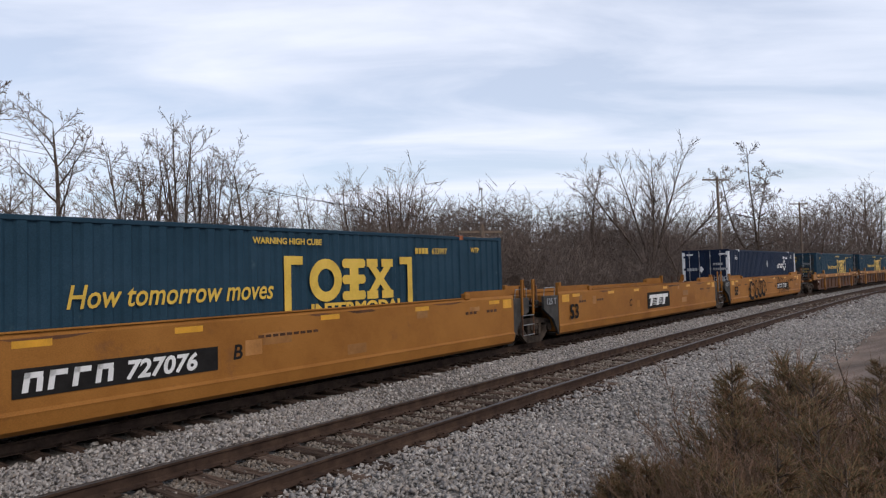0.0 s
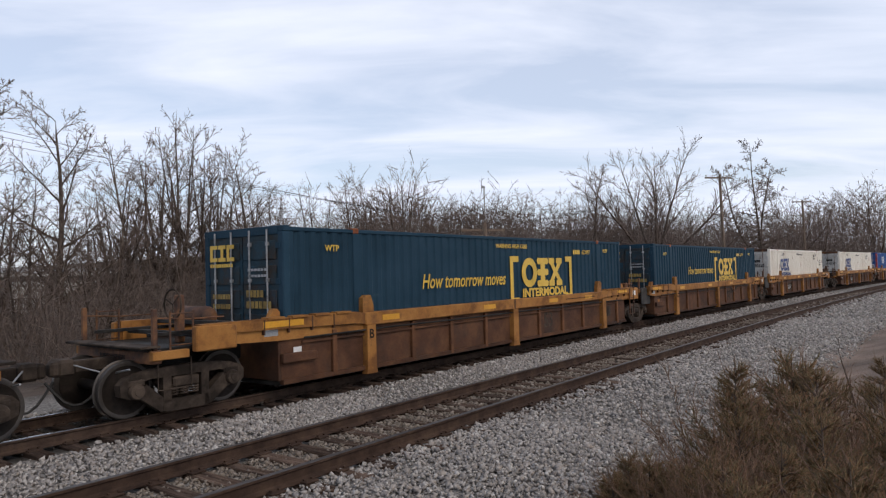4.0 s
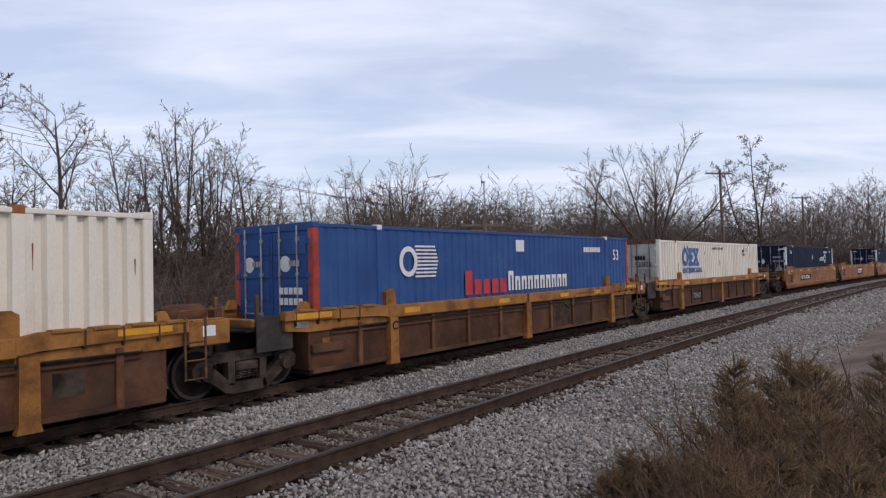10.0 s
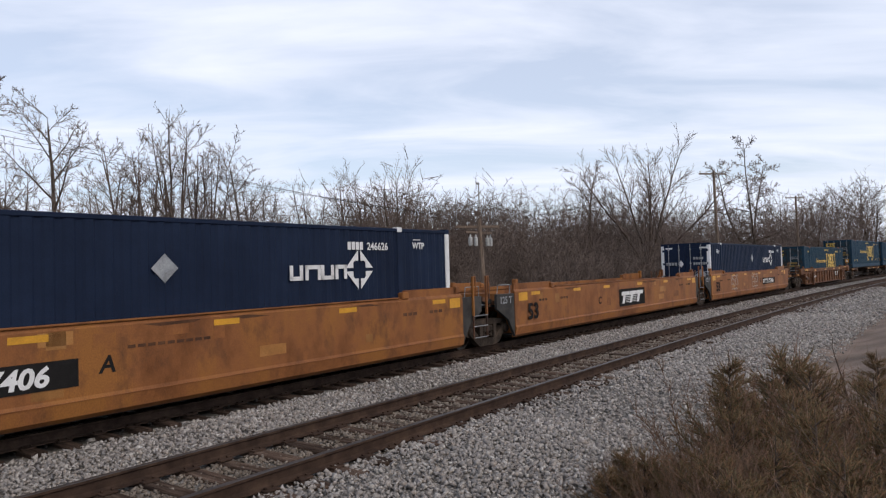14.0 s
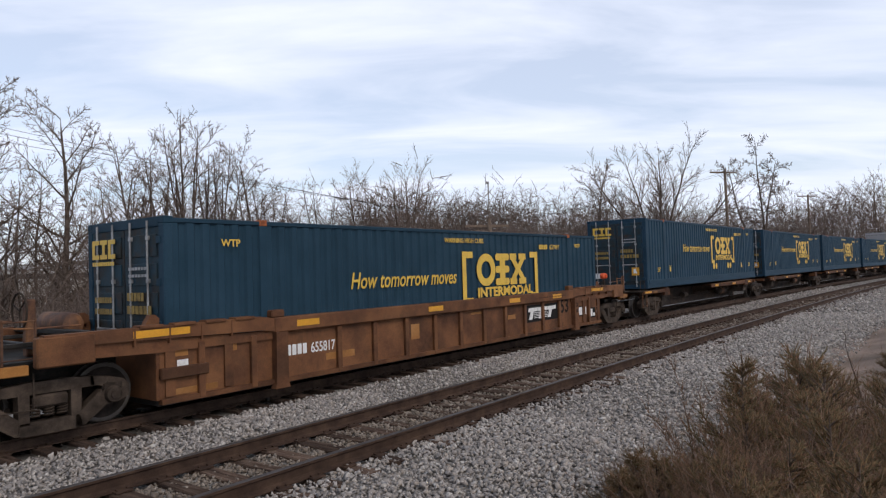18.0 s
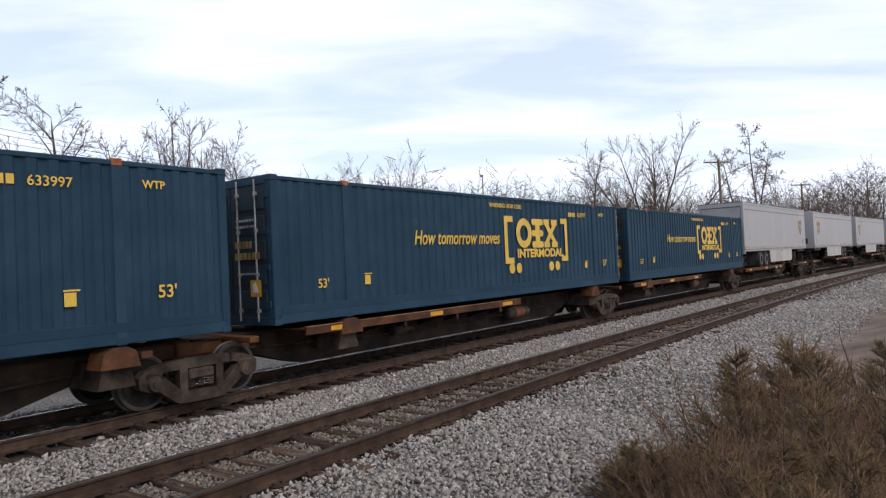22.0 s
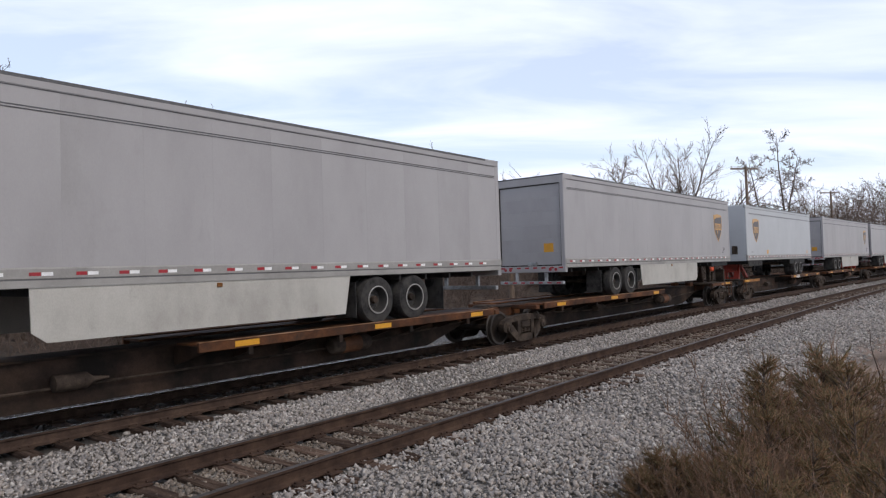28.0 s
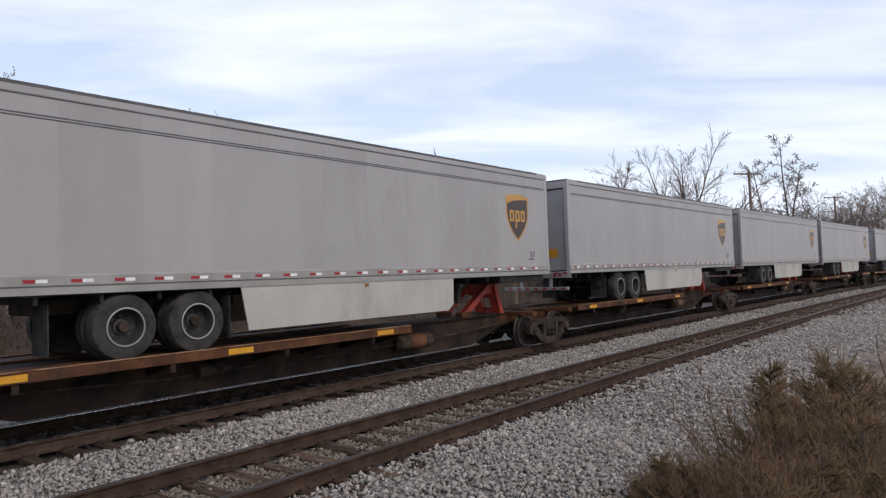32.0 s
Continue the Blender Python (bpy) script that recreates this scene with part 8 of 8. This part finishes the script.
def lamp_post(x, y, top):
    base = float(ground_height(np.array(x), np.array(y)))
    p = thing("street_lamp", "tall thin street lamp rising above distant woods", "street lamp")
    p.matrix_world = pose(x, y, base, 0, 0, 30)
    part("shaft", Geo().tube([(0, 0, -0.3), (0, 0, top - base)], 0.14, 8, 0.10), "canister", p, smooth=True)
    part("arm", Geo().tube([(0, 0, top - base - 0.1), (-1.4, 0, top - base - 0.3)], 0.07, 6), "canister", p)
    part("lamp_head", Geo().box(-2.0, -1.2, -0.22, 0.22, top - base - 0.48, top - base - 0.24, 0.05), "canister", p)


lamp_post(84.0, 54.2, 14.9)


def wire(a, b, sag, r=0.009):
    a, b = Vector(a), Vector(b)
    pts = [a.lerp(b, i / 16) - Vector((0, 0, sag * 4 * (i / 16) * (1 - i / 16))) for i in range(17)]
    w = tagged(new("overhead_wire", mesh_of("overhead_wire", Geo().tube(pts, r, 4), "black")), "thin dark overhead wire strung between the poles", "wire", "overhead wires")
    return w


for k, zz in ((-1.1, 9.3), (0.0, 8.7), (1.1, 8.1)):
    wire((4.0 + k * 0.85, 29.6 + k * -0.5, zz), (29.3 + k * 0.85, 19.0 - k * 0.5, 4.6), 0.25)
for k in (-1.1, 0.55, 1.1):
    wire((60.0 + k * 0.76, 15.0 - k * 0.64, 9.85), (86.8 + k * 0.76, 12.9 - k * 0.64, 9.5), 0.4)
    wire((29.3 + k * 0.76, 19.0 - k * 0.6, 4.6), (59.8 + k * 0.76, 15.0 - k * 0.64, 9.85), 0.4)


# ---- shrubs beside the ballast ----
def feather(rng, p, d, length, out, r, kids):
    """One feathery shoot: a thin stem with fine side shoots that sweep forward along it."""
    n = 3
    for i in range(n):
        d = (d + Vector((rng.gauss(0, 0.10), rng.gauss(0, 0.10), rng.gauss(0.03, 0.08)))).normalized()
        q = p + d * (length / n)
        out.append((p, q, r * (1 - 0.25 * i), 0.0 if i == n - 1 else r * (0.75 - 0.25 * i), 2))
        for k in range(kids):
            m = p.lerp(q, rng.random())
            e = (d + Vector((rng.gauss(0, 0.42), rng.gauss(0, 0.42), rng.gauss(0.1, 0.35)))).normalized()
            out.append((m, m + e * length * rng.uniform(0.18, 0.42), r * 0.75, 0.0, 2))
        p = q


def cedar_meshes(seed, height, radius, density):
    """A small ragged evergreen: a stem, rising side branches and feathery shoots all over them."""
    rng = random.Random(seed)
    wood, leaf, dry = [], [], []
    n = int(30 * height)
    for i in range(n):
        t = (i + rng.random()) / n
        a = rng.uniform(0, 6.28)
        l = radius * (1.1 - 0.85 * t) * rng.uniform(0.45, 1.2)
        d = Vector((math.cos(a), math.sin(a), rng.uniform(0.35, 1.3))).normalized()
        p = Vector((0, 0, height * (0.02 + 0.86 * t)))
        q = p + d * l
        m = p.lerp(q, 0.5) + Vector((0, 0, 0.02))
        wood += [(p, m, 0.008, 0.006, 1), (m, q, 0.006, 0.002, 1)]
        for k in range(density):
            u = rng.uniform(0.15, 1.0)
            e = (d + Vector((rng.gauss(0, 0.45), rng.gauss(0, 0.45), rng.gauss(0.25, 0.35)))).normalized()
            feather(rng, p.lerp(q, u), e, rng.uniform(0.09, 0.22) * (0.7 + 0.5 * (1 - t)), leaf, rng.uniform(0.0045, 0.0068), 3)
    wood += [(Vector((0, 0, -0.1)), Vector((0.02, 0, height * 0.5)), 0.022, 0.014, 0), (Vector((0.02, 0, height * 0.5)), Vector((0, 0, height)), 0.014, 0.003, 0)]
    for i in range(int(20 * height)):
        a, u = rng.uniform(0, 6.28), rng.random()
        p = Vector((math.cos(a), math.sin(a), 0)) * radius * rng.uniform(0.2, 0.8) * (1.05 - 0.7 * u) + Vector((0, 0, height * u * 0.9))
        d = Vector((math.cos(a) * 0.5 + rng.gauss(0, 0.35), math.sin(a) * 0.5 + rng.gauss(0, 0.35), rng.uniform(0.4, 1.3))).normalized()
        feather(rng, p, d, rng.uniform(0.2, 0.5), dry, 0.004, 1)
    return segments_mesh("shrub_stem", wood, "bark", 4), segments_mesh("shrub_foliage", leaf, "cedar", 3), segments_mesh("dry_twig", dry, "dry_twig", 3)


def weed_meshes(seed, height, radius, stalks):
    """A stand of dry reddish weeds: long thin stalks from the ground, leaning outwards, with fine side twigs."""
    rng = random.Random(seed)
    stems, tips = [], []
    for i in range(stalks):
        a, o = rng.uniform(0, 6.28), radius * math.sqrt(rng.random())
        p = Vector((o * math.cos(a), o * math.sin(a), -0.05))
        d = Vector((rng.gauss(0, 0.28) + 0.35 * math.cos(a) * o / radius, rng.gauss(0, 0.28) + 0.35 * math.sin(a) * o / radius, 1)).normalized()
        h = height * rng.uniform(0.45, 1.0)
        r = rng.uniform(0.003, 0.0055)
        for k in range(4):
            d = (d + Vector((rng.gauss(0, 0.09), rng.gauss(0, 0.09), 0.02))).normalized()
            q = p + d * (h / 4)
            stems.append((p, q, r * (1 - 0.22 * k), 0.0 if k == 3 else r * (0.78 - 0.22 * k), 1))
            for b in range(2 if k == 0 else 5):
                e = (d + Vector((rng.gauss(0, 0.5), rng.gauss(0, 0.5), rng.gauss(0.1, 0.3)))).normalized()
                feather(rng, p.lerp(q, rng.random()), e, rng.uniform(0.06, 0.20), tips, 0.0028, 1)
            p = q
    return segments_mesh("weed_stalk", stems, "dry_twig", 3), segments_mesh("weed_tips", tips, "weed", 3)


def shrubs():
    cedars, weeds = [], []
    for i, (h, r, k) in enumerate(((1.6, 0.52, 16), (1.2, 0.75, 15), (0.8, 0.42, 22))):
        w, l, dry = cedar_meshes(300 + i, h, r, k)
        t = thing("cedar_shrub", "ragged olive-brown evergreen shrub with feathery shoots" if i < 2 else "low dense dark green evergreen shrub", "shrub", "shrubs beside the track")
        part("stem", w, None, t)
        part("foliage", l, None, t, "olive brown scale foliage")
        tagged(part("dead_twig_mass", dry, None, t, "tan dead twigs"), kind="stuff")
        cedars.append((t, h))
    for i, (h, r, k) in enumerate(((1.0, 0.5, 34), (0.9, 0.4, 26))):
        s, tips = weed_meshes(330 + i, h, r, k)
        t = thing("dry_weed", "dry reddish brown weeds with thin branching stalks", "weed", "weeds beside the track")
        tagged(part("stalk_mass", s, None, t, "tan dry stalks"), kind="stuff")
        tagged(part("tip_mass", tips, None, t), kind="stuff")
        weeds.append((t, h))
    used = set()

    def put(i, proto, x, y, top):
        t, h = proto
        g = float(ground_height(np.array(x), np.array(y)))
        m = pose(x, y, g, 0, 0, 77 * i)
        if t.name in used:
            o = copy_thing(t, m)
        else:
            used.add(t.name); t.matrix_world = m; o = t
        s = (top - g) / h
        o.scale = (max(s, 0.75), max(s, 0.75), s)

    # form, x, y, top above the rails
    for i, (k, x, y, top) in enumerate(((0, 7.79, 1.86, 1.24), (2, 8.75, 1.46, 1.06), (1, 7.2, 1.75, 0.92), (1, 6.76, 1.60, 0.80), (1, 5.93, 0.80, 1.04), (1, 4.56, 0.47, 1.06), (0, 5.10, 0.93, 1.0),
                                        (1, 4.46, 1.07, 0.88), (0, 10.96, 0.71, 0.95), (1, 5.98, 0.25, 1.10), (1, 3.54, 0.53, 1.10), (0, 3.3, 0.1, 1.2), (1, 6.9, 1.1, 1.0), (1, 7.3, 0.5, 1.12),
                                        (2, 7.0, 2.78, 0.20), (2, 6.6, 2.40, 0.30), (1, 6.2, 1.75, 0.55), (1, 7.9, 1.1, 1.12), (1, 5.4, 1.4, 0.72), (2, 6.5, 2.75, 0.12), (1, 6.6, 2.1, 0.36))):
        put(i, cedars[k], x, y, top)
    for i, (k, x, y, top) in enumerate(((0, 6.9, 2.85, 0.16), (1, 7.1, 2.6, 0.18), (0, 7.0, 2.2, 0.24), (1, 6.6, 2.5, 0.20), (0, 6.7, 2.0, 0.42), (1, 7.75, 1.75, 1.25), (0, 6.2, 1.5, 0.85), (1, 8.5, 1.25, 1.15),
                                        (0, 5.6, 1.2, 1.0), (1, 4.3, 0.9, 1.0), (0, 6.9, 0.9, 1.15), (1, 6.4, 1.8, 0.72), (0, 5.9, 1.55, 0.8), (1, 7.4, 1.3, 1.05), (0, 5.2, 1.15, 0.95), (1, 6.0, 1.05, 1.05), (0, 7.9, 0.8, 1.18), (1, 5.0, 0.8, 1.08))):
        put(i + 3, weeds[k], x, y, top)
    # a small leafless sapling between them
    segs = grow(random.Random(8), 1.5, stems=2, first=0.3, angle=40, reach=0.4, gnarl=0.1, thick=1.9, twig=0.005, kids=(0.7, 0.6, 0.4, 0), steps=(5, 3, 2, 1, 1), depth=2, splay=0.35)
    t = thing("bare_sapling", "small leafless sapling among the shrubs", "sapling")
    tagged(part("stem_pair", segments_mesh("stem", [s for s in segs if s[4] == 0], "bark", 5), None, t), kind="stuff")
    tagged(part("twig_mass", segments_mesh("twig_mass", [s for s in segs if s[4] > 0], "bark", 4), None, t), kind="stuff")
    t.matrix_world = pose(10.9, 0.98, float(ground_height(np.array(10.9), np.array(0.98))))


shrubs()


# ---- the train ----
MOVING = []      # thing, its place along the train, height


def place(ob, u, z=0.0):
    MOVING.append((ob, u, z))
    return ob


def stock():
    # flush-sided wells and their loads
    teal = teal_container()
    def load(proto, u, z, used):
        o = proto if not used else copy_thing(proto, Matrix.Identity(4))
        return place(o, u, z)
    load(teal, 8.58, 0.33, False)
    navy = navy_container()
    load(navy, 47.87, 0.33, False)
    for u in (197.4, 236.25):
        load(navy, u, 0.33, True)
    for u in (71.57, 91.23, 259.68):
        load(teal, u, 0.33, True)
    white = white_container()
    load(white, 111.1, 0.33, False)
    place(white_container(size_mark=False), 134.7, 0.33)
    place(white_container("bright_blue", 0.25, 0.29, False), 173.88, 0.33)
    place(blue_container(), 154.28, 0.33)
    deep = teal_container("blue_teal")
    for i, u in enumerate((280.6, 299.05, 316.2, 333.48)):
        load(deep, u, 1.16, i > 0)

    wells = [
        (smooth_well("orange flush-sided well car carrying a teal container", number="727076", letter="B", panel=-4.66, letter_at=3.5), 8.6, (True, True)),
        (smooth_well("orange flush-sided well car, empty", logo=True, letter="C", panel=0.0, letter_at=-2.75), 28.25, (False, True)),
        (smooth_well("orange flush-sided well car with black graffiti scrawl", ends=(False, True), number="727076", letter="A"), 47.87, (False, True)),
        (ribbed_well("amber and brown ribbed well car carrying a teal container", (True, False), letter="B"), 71.57, (True, True)),
        (ribbed_well("amber and brown ribbed well car carrying a teal container", letter="C", logo=True), 91.23, (False, True)),
        (ribbed_well("amber and brown ribbed well car carrying a white container", (False, True), letter="B", number="728077"), 111.1, (False, True)),
        (ribbed_well("amber and brown ribbed well car carrying a white container", (True, False), letter="B", number="728483"), 134.7, (True, True)),
        (ribbed_well("amber and brown ribbed well car carrying a blue container", letter="C", logo=True), 154.28, (False, True)),
        (ribbed_well("amber and brown ribbed well car carrying a white container", (False, True), letter="B", number="728483"), 173.88, (False, True)),
        (smooth_well("orange flush-sided well car carrying a navy container", ends=(True, False), number="727406", letter="A", panel=-4.54, letter_at=3.5, paint="orange_rusty"), 197.4, (True, True)),
        (smooth_well("orange flush-sided well car, empty", logo=True, letter="C", panel=0.0, letter_at=-2.75, paint="orange_rusty"), 216.9, (False, True)),
        (smooth_well("orange flush-sided well car with pale chalky scrawls", ends=(False, True), number="727406", letter="B", paint="orange_rusty"), 236.25, (False, True)),
        (ribbed_well("rusty single well car with many ribs under a teal container", (True, True), side="rust", top="rust", letter="", number="655817", single=True), 259.68, (True, True)),
    ]
    bold_scrawl(wells[2][0])
    pale_scrawl(wells[11][0])
    reach = (0.35, 0.35, 0.15, 0.14, 0.46, 0.1, 0.25, 0.1, 0.15, 0.3, 0.3, 0.15, 0.0)
    for i, (w, u, (left, right)) in enumerate(wells):
        place(w, u)
        if left:
            truck(w, -HALF - (0.3 if i in (3, 6) else 0.0))
        if right:
            truck(w, HALF + reach[i])

    def spine_run(start, pitch, units, marks=(), nudge=(), first=0.2):
        for i, (plat, posts, hitch) in enumerate(units):
            ends = (i == 0, i == len(units) - 1)
            lab = "brown skeletal spine car carrying a container" if posts else "brown skeletal spine car carrying a highway trailer"
            c = spine(lab, pitch, plat, posts, ends, bright=bool(hitch and hitch[1] == "red"), hitch=hitch)
            place(c, start + pitch * (i + 0.5))
            for n, text, x in marks:
                if n == i:
                    write(c, text, 0.2, x, -1.327, 0.88, "letter_white", bold=0.006, shear=0.15)
            if i == 0:
                truck(c, -pitch / 2 + first)
            truck(c, pitch / 2 + (nudge[i] if nudge else 0.0))

    lamp = thing("marker_lantern", "orange-red lantern hung on the end of a car", "lantern", "marker lanterns")
    for k in (-1, 1):
        part("lens_casing", Geo().lathe([(0.03, -0.08), (0.09, -0.075), (0.115, -0.045), (0.115, 0.045), (0.09, 0.075), (0.03, 0.08)], "y", 18, (k * 0.10, 0, 0.0)), "lantern", lamp, smooth=True)
    part("bracket", Geo().box(-0.05, 0.05, -0.04, 0.04, -0.9, -0.14, 0.01), "grime", lamp)
    place(lamp, 271.14, 1.74)
    place(copy_thing(lamp, Matrix.Identity(4)), 416.74, 1.69)
    spine_run(272.9, 16.86, [((-0.8, 6.6), (-6.80, 5.37), None), ((-6.2, 2.0), (-5.24, 6.90), None), ((-6.2, 2.0), (-4.95, 7.1), None), ((-6.2, 2.0), (-4.6, 7.3), None),
                              ((-6.8, 2.2), (), (7.6, "spine"))], [(4, "554", 0.0)], (), 0.42)
    spine_run(361.25, 17.8, [((-1.0, 7.6), (), (-7.15, "sill")), ((-1.0, 7.6), (), (-6.5, "sill")), ((-7.6, 1.5), (), (8.3, "sill"))], (), (0.25, 0.55, 0.1))
    spine_run(418.62, 16.86, [((-0.2, 7.2), (), (-7.0, "red"))] + [((-7.0, 2.0), (), (6.6, "red"))] * 4, [(0, "554340", 0.98)])
    spine_run(507.0, 17.8, [((-7.6, 1.5), (), (6.3, "spine"))] * 2)

    grey = "grey box trailer with a shield sign and pale side skirts"
    tail_on = trailer(grey, 16.15, 1, "trailer")
    nose_on = trailer(grey, 16.15, -1, "trailer")
    place(tail_on, 350.2, 1.04)
    for u in (407.62, 444.05, 461.45, 478.9, 496.2, 515.3, 533.0):
        place(copy_thing(tail_on, Matrix.Identity(4)), u, 1.04)
    place(nose_on, 369.5, 1.04)
    place(copy_thing(nose_on, Matrix.Identity(4)), 387.9, 1.04)
    place(trailer("short bluish-white box trailer with a shield sign, without skirts", 13.7, -1, "trailer_white", False), 425.33, 1.04)


stock()


def motions():
    """The train rolls past at a steady pace; the wheels turn while they are close."""
    times = [i * 0.5 for i in range(65)]
    for ob, u, z in MOVING:
        walk(ob, [(t, on_line(FAR_Y, u - run(t), 0.0, z)) for t in times])
    at = {ob: u for ob, u, z in MOVING}
    for ws in WHEELSETS:
        u = at[ws.parent.parent] + ws.parent.location.x
        x, z = ws.location.x, ws.location.z
        near = [i / 30 for i in range(0, 961) if -14 < u - run(i / 30) < 48]
        rows = [(t, pose(x, 0, z, 0, math.degrees((u - run(t)) / WHEEL_R) % 360, 0)) for t in near]
        if not rows:
            rows = [(0.0, pose(x, 0, z)), (SECONDS, pose(x, 0, z))]
        if rows[0][0] > 0:
            rows.insert(0, (0.0, rows[0][1]))
        if rows[-1][0] < SECONDS:
            rows.append((SECONDS, rows[-1][1]))
        walk(ws, rows)


motions()
